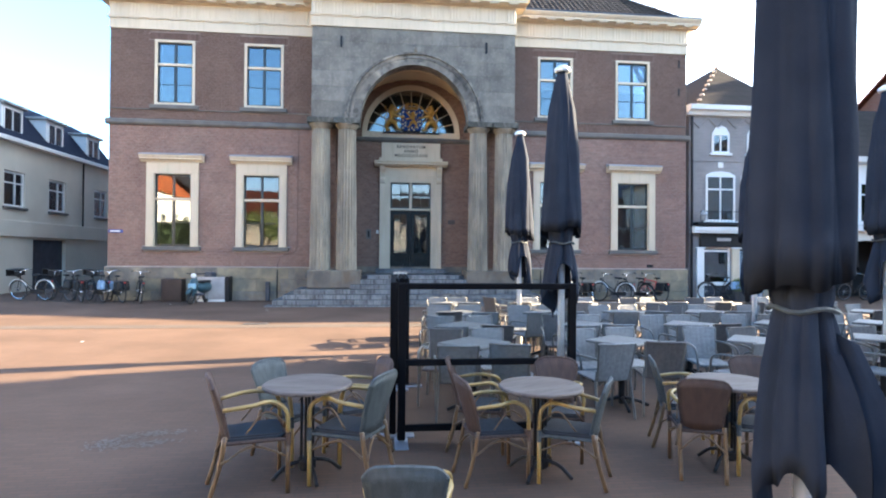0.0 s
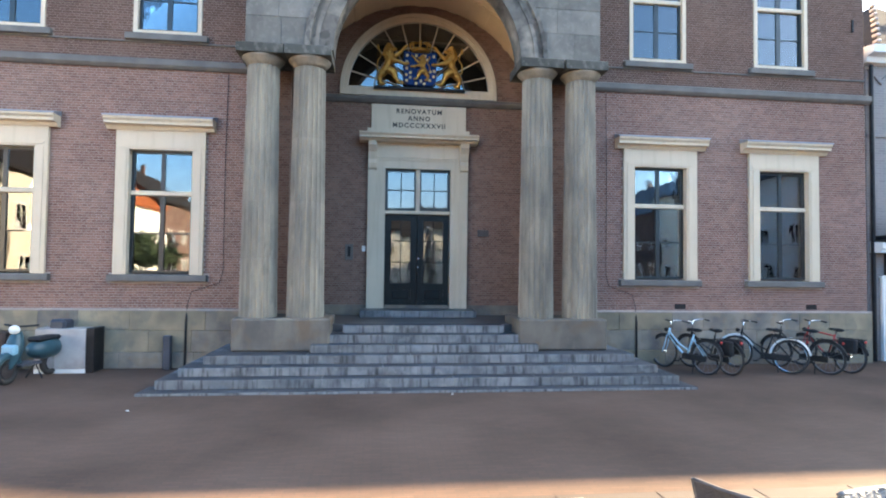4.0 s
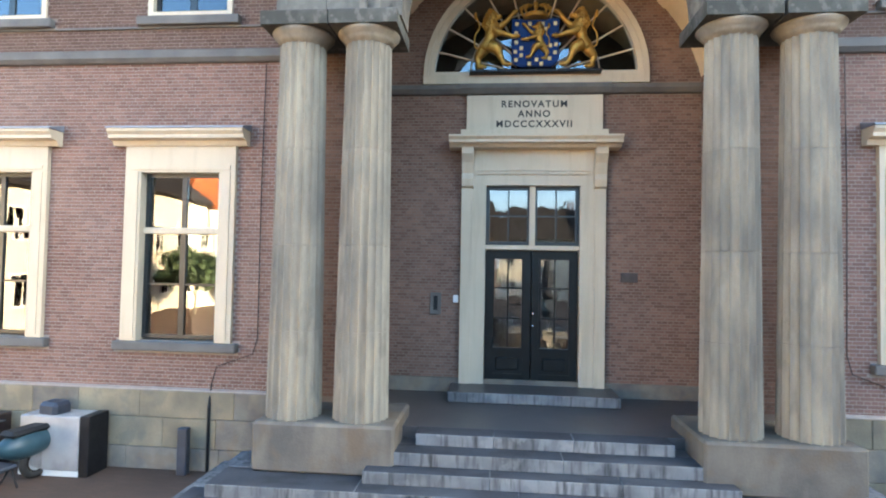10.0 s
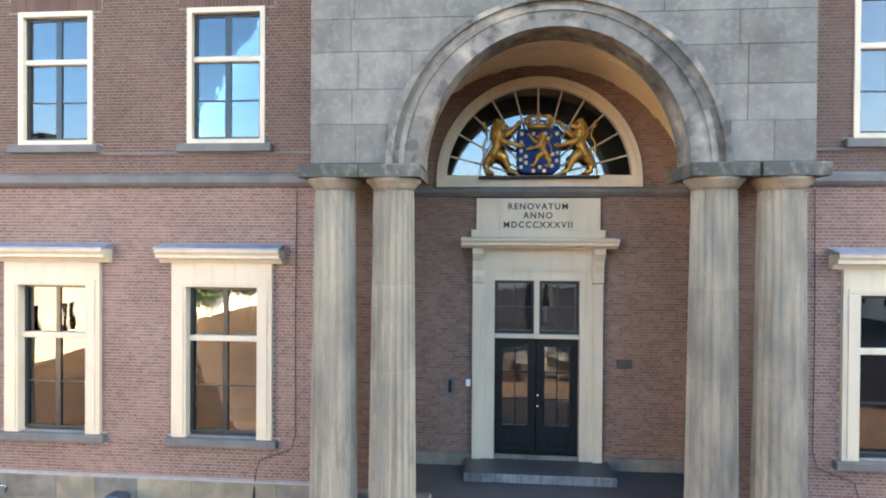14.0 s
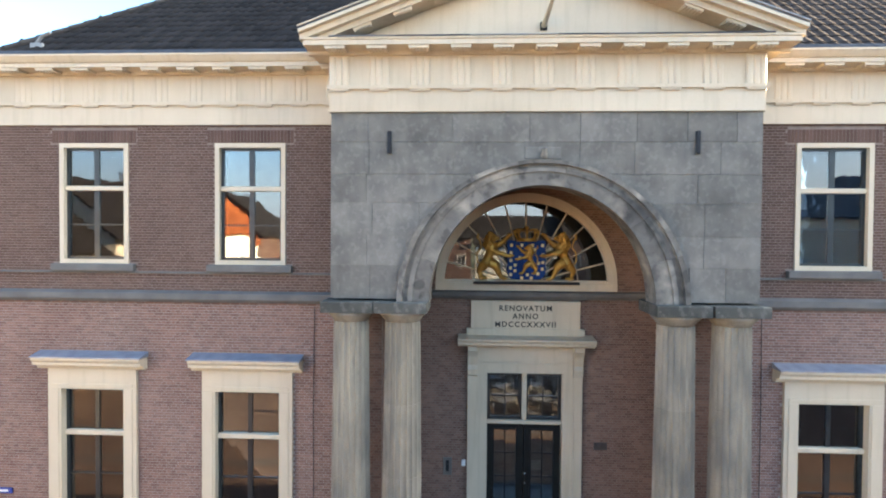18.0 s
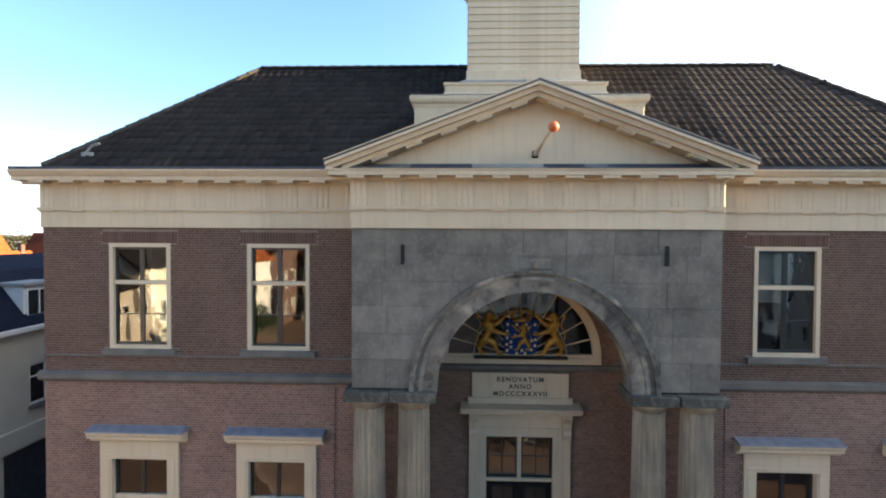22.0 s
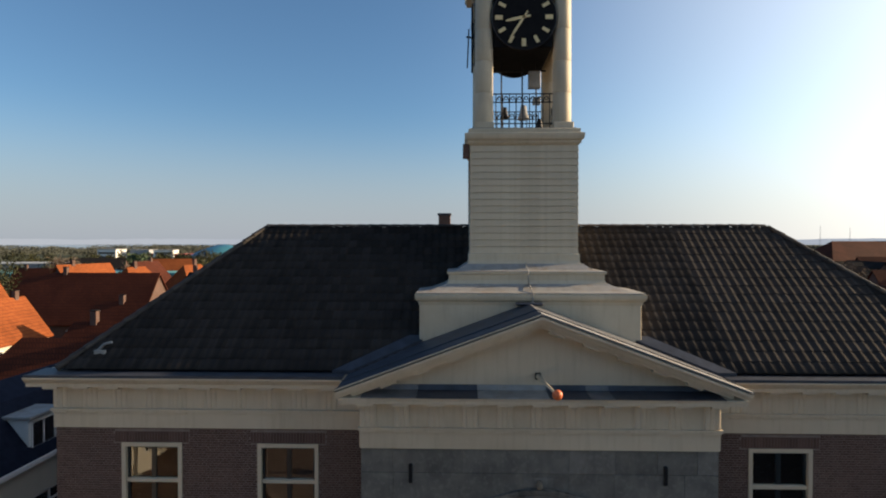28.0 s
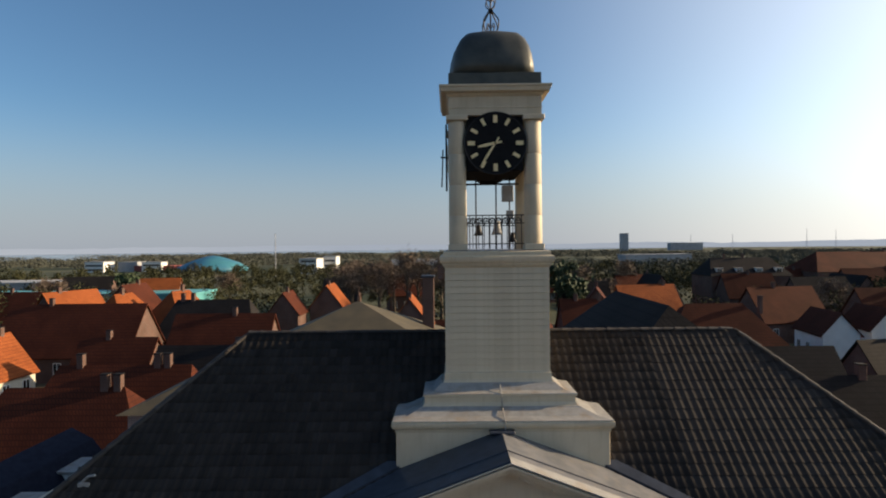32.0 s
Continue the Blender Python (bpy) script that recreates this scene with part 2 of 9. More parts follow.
MOSSY_STONE = material("mossy_abacus_stone", (0.112, 0.108, 0.092), (0.066, 0.065, 0.056), 0.92, scale=3.5, fine=45, bump=0.5, spec=0.1, dirt=0.6, dirt_colour=(0.038, 0.038, 0.033), objrand=0.15, blotch=0.35, blotch_colour=(0.2, 0.188, 0.16), blotch_scale=9.0)
COLUMN_STONE = material("pale_column_stone", (0.29, 0.248, 0.185), (0.165, 0.148, 0.122), 0.9, scale=1.5, fine=34, bump=0.5, spec=0.1, dirt=0.75, dirt_colour=(0.37, 0.30, 0.205), objrand=0.09, stretch=(1.6, 1.6, 0.6), streak=0.5, streak_colour=(0.12, 0.105, 0.085), streak_scale=(7.0, 7.0, 0.35), blotch=0.35, blotch_colour=(0.125, 0.11, 0.09), blotch_scale=3.2, blotch_edge=(0.56, 0.66))
PLINTH_STONE = material("plinth_stone", (0.25, 0.215, 0.168), (0.125, 0.116, 0.105), 0.92, scale=2.0, fine=40, bump=0.55, spec=0.12, dirt=0.7, dirt_colour=(0.075, 0.07, 0.062), objrand=0.16, streak=0.5, streak_colour=(0.29, 0.225, 0.15), streak_scale=(3.0, 3.0, 2.2), blotch=0.45, blotch_colour=(0.20, 0.148, 0.098), blotch_scale=3.5)
PEDESTAL_STONE = material("brown_stained_pedestal_stone", (0.15, 0.13, 0.106), (0.095, 0.087, 0.077), 0.92, scale=1.8, fine=40, bump=0.5, spec=0.1, dirt=0.6, dirt_colour=(0.062, 0.056, 0.05), objrand=0.1, blotch=0.5, blotch_colour=(0.155, 0.105, 0.062), blotch_scale=2.2, blotch_edge=(0.5, 0.64), streak=0.45, streak_colour=(0.2, 0.175, 0.135), streak_scale=(4.0, 4.0, 1.6))
PLINTH_YELLOW = material("yellowish_plinth_stone", (0.27, 0.22, 0.145), (0.18, 0.152, 0.108), 0.92, scale=2.0, fine=40, bump=0.55, spec=0.12, dirt=0.6, dirt_colour=(0.085, 0.08, 0.066), objrand=0.14, blotch=0.4, blotch_colour=(0.12, 0.115, 0.1), blotch_scale=3.0)
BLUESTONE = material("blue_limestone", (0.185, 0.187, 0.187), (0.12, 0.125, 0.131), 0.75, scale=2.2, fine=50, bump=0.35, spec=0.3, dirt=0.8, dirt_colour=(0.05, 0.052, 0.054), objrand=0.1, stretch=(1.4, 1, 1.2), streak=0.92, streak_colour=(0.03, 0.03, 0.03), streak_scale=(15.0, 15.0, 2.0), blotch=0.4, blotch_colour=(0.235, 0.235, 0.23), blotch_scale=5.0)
TREAD = material("dark_stone_tread", (0.052, 0.054, 0.06), (0.034, 0.036, 0.041), 0.65, scale=1.6, fine=50, bump=0.25, spec=0.3, dirt=0.5, dirt_colour=(0.1, 0.106, 0.114), stretch=(1, 1.5, 1), blotch=0.6, blotch_colour=(0.024, 0.025, 0.027), blotch_scale=3.0)
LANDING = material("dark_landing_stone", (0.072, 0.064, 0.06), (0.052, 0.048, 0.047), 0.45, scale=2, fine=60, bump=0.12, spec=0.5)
GREY_TRIM = material("grey_painted_stone", (0.15, 0.14, 0.126), (0.108, 0.102, 0.095), 0.8, scale=2.5, fine=60, bump=0.2, spec=0.25, dirt=0.4)
CREAM = material("cream_paint", (0.57, 0.474, 0.34), (0.525, 0.434, 0.31), 0.55, scale=1.2, fine=80, bump=0.08, spec=0.4, dirt=0.35, dirt_colour=(0.36, 0.292, 0.196), streak=0.22, streak_colour=(0.28, 0.222, 0.143), streak_scale=(9.0, 9.0, 0.9))
CREAM_WOOD = material("cream_tower_boards", (0.545, 0.465, 0.335), (0.485, 0.41, 0.293), 0.6, scale=1.5, fine=70, bump=0.12, spec=0.3, dirt=0.4, dirt_colour=(0.35, 0.29, 0.2), objrand=0.04, streak=0.25, streak_colour=(0.3, 0.24, 0.16), streak_scale=(8.0, 8.0, 0.8))
WHITE = material("white_paint", (0.702, 0.693, 0.657), (0.648, 0.639, 0.603), 0.6, scale=1.0, fine=70, bump=0.1, spec=0.3, dirt=0.2, dirt_colour=(0.495, 0.477, 0.432))
PLASTER = material("cream_plaster", (0.561, 0.518, 0.425), (0.493, 0.459, 0.374), 0.9, scale=0.7, fine=40, bump=0.25, spec=0.15, dirt=0.35, dirt_colour=(0.357, 0.323, 0.264))
VAULT = material("ochre_vault_plaster", (0.72, 0.57, 0.37), (0.64, 0.50, 0.33), 0.9, scale=1.2, fine=40, bump=0.2, spec=0.15, dirt=0.3, dirt_colour=(0.45, 0.35, 0.23))
SASH = material("dark_green_sash", (0.018, 0.024, 0.026), (0.012, 0.016, 0.018), 0.35, scale=4, fine=90, bump=0.05, spec=0.5)
DOOR_GREEN = material("black_green_door_paint", (0.009, 0.012, 0.012), (0.006, 0.008, 0.008), 0.4, scale=4, fine=90, bump=0.05, spec=0.22)
GLASS = glass_material("window_glass", 2.0)
CLEAR = glass_material("clear_screen_glass", 1.25, (0.93, 0.94, 0.94))
# dark base colour gives the unseen interiors their dimness
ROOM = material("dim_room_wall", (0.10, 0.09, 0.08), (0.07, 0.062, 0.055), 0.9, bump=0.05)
CURTAIN = material("white_window_cloth", (0.6, 0.58, 0.53), (0.52, 0.5, 0.46), 0.9, scale=3, fine=50, bump=0.1)
TILE = material("anthracite_pantile", (0.036, 0.032, 0.0297), (0.027, 0.0243, 0.0232), 0.88, scale=0.6, fine=50, bump=0.3, spec=0.06, dirt=0.4, dirt_colour=(0.044, 0.039, 0.034), island=0.2, objrand=0.2)
RIDGE = material("grey_ridge_tile", (0.06, 0.054, 0.049), (0.042, 0.038, 0.036), 0.8, scale=3, fine=50, bump=0.3, spec=0.2, objrand=0.25)
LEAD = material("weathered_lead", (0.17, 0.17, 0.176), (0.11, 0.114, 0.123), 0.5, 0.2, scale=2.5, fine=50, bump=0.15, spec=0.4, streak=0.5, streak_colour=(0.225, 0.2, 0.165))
# sky reflection on the hood leads is put into this blue-grey
LEAD_BLUE = material("blue_grey_lead", (0.26, 0.29, 0.34), (0.19, 0.215, 0.26), 0.42, 0.3, scale=4, fine=50, bump=0.12, spec=0.5, dirt=0.4, dirt_colour=(0.15, 0.16, 0.175))
LEAD_PALE = material("pale_lead", (0.30, 0.295, 0.28), (0.23, 0.226, 0.215), 0.6, 0.1, scale=5, fine=50, bump=0.15, dirt=0.5, dirt_colour=(0.22, 0.15, 0.08))
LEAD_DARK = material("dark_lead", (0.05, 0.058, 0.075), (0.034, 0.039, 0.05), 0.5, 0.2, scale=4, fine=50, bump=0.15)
COPPER = material("dark_dome_metal", (0.075, 0.075, 0.062), (0.045, 0.047, 0.042), 0.5, 0.4, scale=2.5, fine=30, bump=0.2, dirt=0.5, dirt_colour=(0.12, 0.105, 0.075))
IRON = material("black_iron", (0.02, 0.02, 0.022), (0.012, 0.012, 0.014), 0.5, 0.5, scale=8, fine=90, bump=0.1)
BLACK_METAL = material("black_powder_coat", (0.005, 0.005, 0.006), (0.004, 0.004, 0.005), 0.7, 0.0, scale=8, fine=120, bump=0.08, spec=0.06)
GOLD = material("gilding", (0.62, 0.37, 0.09), (0.42, 0.23, 0.05), 0.45, 0.8, scale=12, fine=40, bump=0.5, dist=0.02, dirt=0.5, dirt_colour=(0.2, 0.1, 0.03))
GOLD_PAINT = material("gold_paint", (0.78, 0.62, 0.33), (0.7, 0.55, 0.28), 0.6, 0.0, scale=9, fine=60, bump=0.05)
BLUE = material("heraldic_blue", (0.010, 0.045, 0.17), (0.008, 0.03, 0.12), 0.65, scale=6, bump=0.05, spec=0.15)
CLOCK_BLACK = material("clock_black", (0.008, 0.008, 0.009), (0.012, 0.012, 0.013), 0.8, scale=5, bump=0.05, spec=0.1)
INK = material("black_lettering", (0.03, 0.028, 0.026), (0.02, 0.02, 0.02), 0.6, bump=0.0)
ORANGE_BALL = material("orange_ball_paint", (0.62, 0.16, 0.05), (0.5, 0.12, 0.04), 0.4, scale=12, bump=0.1)
PAVERS = brick_material("clinker_paving", (0.113, 0.071, 0.051), (0.094, 0.062, 0.046), (0.085, 0.061, 0.046), (0.2, 0.052), 0.007, 0.88, 0.5, 0.5, False)
RATTAN = material("brown_woven_rattan", (0.062, 0.036, 0.027), (0.042, 0.025, 0.02), 0.65, scale=30, fine=200, bump=0.9, dist=0.006, objrand=0.12, stretch=(1, 1, 0.06))
RATTAN_GREY = material("greygreen_woven_rattan", (0.058, 0.068, 0.07), (0.04, 0.048, 0.05), 0.65, scale=30, fine=200, bump=0.9, dist=0.006, objrand=0.1, stretch=(1, 1, 0.06))
CANE_BROWN = material("brown_stained_cane", (0.13, 0.075, 0.035), (0.09, 0.052, 0.026), 0.4, scale=14, fine=90, bump=0.1, spec=0.4, stretch=(1, 1, 0.3))
BAMBOO = material("yellow_bamboo_cane", (0.32, 0.216, 0.072), (0.24, 0.152, 0.048), 0.35, scale=14, fine=90, bump=0.1, spec=0.5, stretch=(1, 1, 0.3))
CUSHION = material("dark_seat_cloth", (0.026, 0.03, 0.036), (0.02, 0.023, 0.028), 0.85, scale=12, fine=220, bump=0.3)
WICKER = material("grey_wicker", (0.19, 0.19, 0.185), (0.14, 0.14, 0.136), 0.5, scale=30, fine=120, bump=0.4, dist=0.004, objrand=0.12, spec=0.5)
# darker copy of the grey wicker, for chair backs turned from the light
WICKER_SHADED = material("shaded_wicker", (0.088, 0.078, 0.072), (0.063, 0.056, 0.052), 0.55, scale=30, fine=120, bump=0.4, dist=0.004, objrand=0.12, spec=0.4)
WICKER_LEG = material("taupe_metal_leg", (0.15, 0.14, 0.125), (0.12, 0.112, 0.10), 0.4, 0.2, scale=10, bump=0.05)
TABLE_WOOD = material("weathered_round_tabletop", (0.115, 0.09, 0.075), (0.085, 0.066, 0.056), 0.7, scale=7, fine=60, bump=0.12, spec=0.25, stretch=(1, 6, 1), blotch=0.45, blotch_colour=(0.19, 0.165, 0.145), blotch_scale=2.5, blotch_edge=(0.45, 0.65))
TABLE_GREY = material("pale_grey_tabletop", (0.135, 0.134, 0.128), (0.10, 0.099, 0.095), 0.5, scale=6, fine=60, bump=0.15, spec=0.4, stretch=(5, 1, 1), dirt=0.35, dirt_colour=(0.075, 0.07, 0.065))
FABRIC = material("navy_parasol_cloth", (0.024, 0.029, 0.041), (0.017, 0.021, 0.031), 0.92, scale=3, fine=160, bump=0.25, spec=0.1)
POLE_WHITE = material("white_aluminium_pole", (0.72, 0.74, 0.76), (0.64, 0.66, 0.68), 0.35, 0.3, scale=6, bump=0.03)
CHROME = material("bright_chrome", (0.72, 0.72, 0.72), (0.6, 0.6, 0.6), 0.2, 1.0, scale=8, bump=0.03)
RUBBER = material("black_rubber", (0.022, 0.021, 0.02), (0.03, 0.028, 0.026), 0.85, scale=20, bump=0.2)
PLASTIC_BLACK = material("black_plastic", (0.014, 0.014, 0.015), (0.02, 0.02, 0.02), 0.7, scale=12, bump=0.08, spec=0.25)
RED = material("red_paint", (0.4, 0.03, 0.025), (0.3, 0.025, 0.02), 0.4, scale=8, bump=0.03)
TURQ = material("light_blue_enamel", (0.2, 0.36, 0.46), (0.16, 0.3, 0.38), 0.3, scale=8, bump=0.03)
BIKE_BLUE = material("pale_blue_bicycle_paint", (0.35, 0.55, 0.68), (0.3, 0.48, 0.6), 0.3, scale=8, bump=0.03)
CABINET_BROWN = material("dark_brown_box_paint", (0.03, 0.018, 0.017), (0.022, 0.014, 0.013), 0.5, scale=6, bump=0.1)
CABINET_PALE = material("pale_cabinet_steel", (0.4, 0.37, 0.345), (0.33, 0.305, 0.285), 0.5, 0.1, scale=4, bump=0.05, dirt=0.4)
SLATE = material("blue_slate", (0.013, 0.018, 0.034), (0.009, 0.012, 0.024), 0.85, scale=4, fine=30, bump=0.4, spec=0.12, island=0.2)
ORANGE_ROOF = brick_material("orange_pantile_roof", (0.285, 0.082, 0.024), (0.22, 0.06, 0.017), (0.13, 0.038, 0.014), (0.25, 0.33), 0.03, 0.85, 0.45, 0.3)
RED_ROOF = brick_material("red_brown_roof", (0.082, 0.022, 0.0105), (0.064, 0.0175, 0.009), (0.04, 0.013, 0.008), (0.25, 0.33), 0.03, 0.88, 0.45, 0.3)
SLATE_GREY = brick_material("grey_slate_roof", (0.10, 0.11, 0.125), (0.08, 0.09, 0.105), (0.06, 0.066, 0.075), (0.25, 0.2), 0.01, 0.7, 0.3, 0.4)
DARK_ROOF = brick_material("dark_roof", (0.022, 0.019, 0.018), (0.017, 0.015, 0.015), (0.012, 0.011, 0.011), (0.25, 0.33), 0.03, 0.85, 0.45, 0.4)
GREY_BRICK = brick_material("grey_house_brick", (0.25, 0.225, 0.21), (0.21, 0.19, 0.178), (0.27, 0.25, 0.24), (0.21, 0.062), 0.01, 0.85, 0.3, 0.5)
HOUSE_BRICK = brick_material("house_brick", (0.12, 0.062, 0.046), (0.095, 0.05, 0.039), (0.12, 0.098, 0.085), (0.21, 0.062), 0.01, 0.85, 0.3, 0.5)
WALL_BRICK = brick_material("side_wall_brick", (0.33, 0.2, 0.17), (0.27, 0.165, 0.14), (0.44, 0.37, 0.33), (0.215, 0.062), 0.01, 0.88, 0.3, 0.5)
LEAF = material("spring_leaves", (0.11, 0.13, 0.03), (0.07, 0.10, 0.025), 0.7, scale=5, bump=0.0, island=0.35)
LEAF_DARK = material("dark_evergreen", (0.03, 0.05, 0.018), (0.022, 0.038, 0.014), 0.75, scale=5, bump=0.0, island=0.3)
TWIG = material("bare_twigs", (0.11, 0.08, 0.058), (0.085, 0.062, 0.046), 0.9, scale=5, bump=0.0, island=0.25)
BARK = material("bark", (0.10, 0.08, 0.06), (0.07, 0.055, 0.042), 0.9, scale=8, fine=40, bump=0.5)
TERRACE_POT = material("charcoal_planter", (0.05, 0.05, 0.053), (0.04, 0.04, 0.042), 0.6, scale=6, bump=0.1)
TEAL = material("turquoise_roof_sheet", (0.10, 0.33, 0.34), (0.08, 0.27, 0.29), 0.5, scale=0.2, bump=0.0)
DOME_BLUE = material("blue_dome_roof", (0.025, 0.11, 0.21), (0.05, 0.19, 0.23), 0.5, scale=0.06, bump=0.0)
FAR_GREY = material("distant_grey_concrete", (0.32, 0.33, 0.34), (0.26, 0.27, 0.28), 0.8, scale=0.2, bump=0.0)

# ---- building helpers ----
AX = 1.07                      # the town hall's axis of symmetry
def thing(name, at=(0, 0, 0), label="", category="", group="", kind="", rz=0.0):
    ob = new(name)
    ob.empty_display_size = 0.2
    ob.matrix_world = pose(*at, 0, 0, rz)
    return tagged(ob, label, category, group, kind)


def part(name, bm, mat, parent=None, label="", at=None, smooth=False, kind=""):
    """Links a bmesh, or a mesh that others share, as one mesh object under its thing."""
    if isinstance(bm, bmesh.types.BMesh):
        me = bpy.data.meshes.new(name)
        bm.normal_update()
        bm.to_mesh(me)
        bm.free()
        if smooth:
            me.shade_smooth()
    else:
        me = bm
    if mat and not me.materials:
        me.materials.append(mat)
    ob = new(name, me)
    ob.parent = parent
    if at is not None:
        ob.matrix_basis = at if isinstance(at, Matrix) else Matrix.Translation(at)
    return tagged(ob, label, kind=kind)


def solid(name, bm, mat, label="", category="", group="", kind="", at=None, smooth=False):
    """A thing that is one mesh."""
    return tagged(part(name, bm, mat, None, label, at, smooth), label, category, group, kind)


def B():
    return bmesh.new()


def box(bm, x0, x1, y0, y1, z0, z1, m=None):
    v = [bm.verts.new((x, y, z)) for z in (z0, z1) for y in (y0, y1) for x in (x0, x1)]
    for f in ((0, 2, 3, 1), (4, 5, 7, 6), (0, 1, 5, 4), (2, 6, 7, 3), (0, 4, 6, 2), (1, 3, 7, 5)):
        bm.faces.new([v[i] for i in f])
    if m is not None:
        for w in v:
            w.co = m @ w.co
    return bm


def bbox(bm, x0, x1, y0, y1, z0, z1, r=0.01, m=None):
    """A box with chamfered upright and level edges."""
    t = bmesh.new()
    box(t, x0, x1, y0, y1, z0, z1)
    bmesh.ops.bevel(t, geom=t.edges[:], offset=r, segments=1, affect="EDGES")
    join(bm, t, m)
    return bm


def join(bm, other, m=None):
    me = bpy.data.meshes.new("tmp")
    if m is not None:
        other.transform(m)
    other.to_mesh(me)
    other.free()
    bm.from_mesh(me)
    bpy.data.meshes.remove(me)
    return bm


def prism(bm, poly, axis, c0, c1):
    """A polygon drawn out along an axis. x: poly in (y, z); y: in (x, z); z: in (x, y)."""
    def at(a, b, c):
        return {"x": (c, a, b), "y": (a, c, b), "z": (a, b, c)}[axis]
    lo = [bm.verts.new(at(a, b, c0)) for a, b in poly]
    hi = [bm.verts.new(at(a, b, c1)) for a, b in poly]
    n = len(poly)
    for i in range(n):
        bm.faces.new((lo[i], lo[(i + 1) % n], hi[(i + 1) % n], hi[i]))
    bm.faces.new(lo[::-1])
    bm.faces.new(hi)
    bmesh.ops.recalc_face_normals(bm, faces=bm.faces[:])
    return bm


def tube(bm, pts, r, n=6, closed=False):
    """A round bar along points; r may be a list of radii."""
    pts = [Vector(p) for p in pts]
    rings = []
    last = len(pts) - 1
    up = None
    for i, p in enumerate(pts):
        if closed:
            d = (pts[(i + 1) % len(pts)] - pts[i - 1]).normalized()
        else:
            d = (pts[min(i + 1, last)] - pts[max(i - 1, 0)]).normalized()
        if up is None:
            up = Vector((0, 0, 1)) if abs(d.z) < 0.9 else Vector((1, 0, 0))
        a = d.cross(up)
        a = a.normalized() if a.length > 1e-6 else d.orthogonal().normalized()
        b = a.cross(d).normalized()
        up = b
        rad = r[i] if isinstance(r, (list, tuple)) else r
        rings.append([bm.verts.new(p + (a * math.cos(k) + b * math.sin(k)) * rad) for k in (2 * math.pi * j / n for j in range(n))])
    pairs = list(zip(rings, rings[1:])) + ([(rings[-1], rings[0])] if closed else [])
    for p, q in pairs:
        for j in range(n):
            bm.faces.new((p[j], p[(j + 1) % n], q[(j + 1) % n], q[j]))
    if not closed:
        bm.faces.new(rings[0][::-1])
        bm.faces.new(rings[-1])
    return bm


def lathe(bm, prof, n=24, c=(0, 0), square=0.0):
    """Turns (radius, z) round an upright axis; square > 0 pulls the round towards a square plan."""
    def rim(r, z):
        if r < 1e-4:
            return [bm.verts.new((c[0], c[1], z))]
        out = []
        for j in range(n):
            a = 2 * math.pi * (j + 0.5) / n
            ca, sa = math.cos(a), math.sin(a)
            k = 1.0 / max(abs(ca), abs(sa))
            s = r * (1 + (k - 1) * square)
            out.append(bm.verts.new((c[0] + ca * s, c[1] + sa * s, z)))
        return out
    rings = [rim(*p) for p in prof]
    for p, q in zip(rings, rings[1:]):
        for j in range(n):
            k = (j + 1) % n
            if len(p) == 1 and len(q) == 1:
                continue
            f = (p[0], q[k], q[j]) if len(p) == 1 else (p[j], p[k], q[0]) if len(q) == 1 else (p[j], p[k], q[k], q[j])
            bm.faces.new(f)
    if len(rings[0]) > 1:
        bm.faces.new(rings[0][::-1])
    if len(rings[-1]) > 1:
        bm.faces.new(rings[-1])
    return bm


def ball(bm, c, r, seg=10, rings=7, m=None):
    t = bmesh.new()
    bmesh.ops.create_uvsphere(t, u_segments=seg, v_segments=rings, radius=1.0)
    rr = r if isinstance(r, (list, tuple)) else (r, r, r)
    join(bm, t, (m or Matrix()) @ Matrix.Translation(c) @ Matrix.Diagonal((*rr, 1)))
    return bm


def bent(pts, n=6):
    """Smooth points through a few given ones (Catmull-Rom)."""
    p = [Vector(a) for a in pts]
    p = [p[0] * 2 - p[1]] + p + [p[-1] * 2 - p[-2]]
    out = []
    for i in range(1, len(p) - 2):
        for k in range(n):
            t = k / n
            a, b, c, d = p[i - 1], p[i], p[i + 1], p[i + 2]
            out.append(0.5 * ((2 * b) + (c - a) * t + (2 * a - 5 * b + 4 * c - d) * t * t + (3 * b - a - 3 * c + d) * t ** 3))
    return out + [p[-2]]


def shared(name, bm, mat, smooth=False):
    me = bpy.data.meshes.new(name)
    bm.normal_update()
    bm.to_mesh(me)
    bm.free()
    if smooth:
        me.shade_smooth()
    me.materials.append(mat)
    return me


def boxes_mesh(name, arr, mat):
    """Many boxes (x0, x1, y0, y1, z0, z1), without their hidden backs at y1, as one mesh."""
    a = np.array(arr, dtype=float)
    n = len(a)
    v = np.empty((n, 8, 3))
    for k in range(8):
        v[:, k, 0], v[:, k, 1], v[:, k, 2] = a[:, k & 1], a[:, 2 + (k >> 1 & 1)], a[:, 4 + (k >> 2)]
    quads = np.array(((4, 5, 7, 6), (0, 2, 3, 1), (0, 1, 5, 4), (0, 4, 6, 2), (1, 3, 7, 5)))
    f = (np.arange(n)[:, None, None] * 8 + quads[None]).reshape(-1, 4)
    me = bpy.data.meshes.new(name)
    me.from_pydata(v.reshape(-1, 3).tolist(), [], f.tolist())
    me.materials.append(mat)
    return me


def cut(spans, a, b):
    out = []
    for s, e in spans:
        if b <= s or a >= e:
            out.append((s, e))
            continue
        if a > s:
            out.append((s, a))
        if b < e:
            out.append((b, e))
    return out


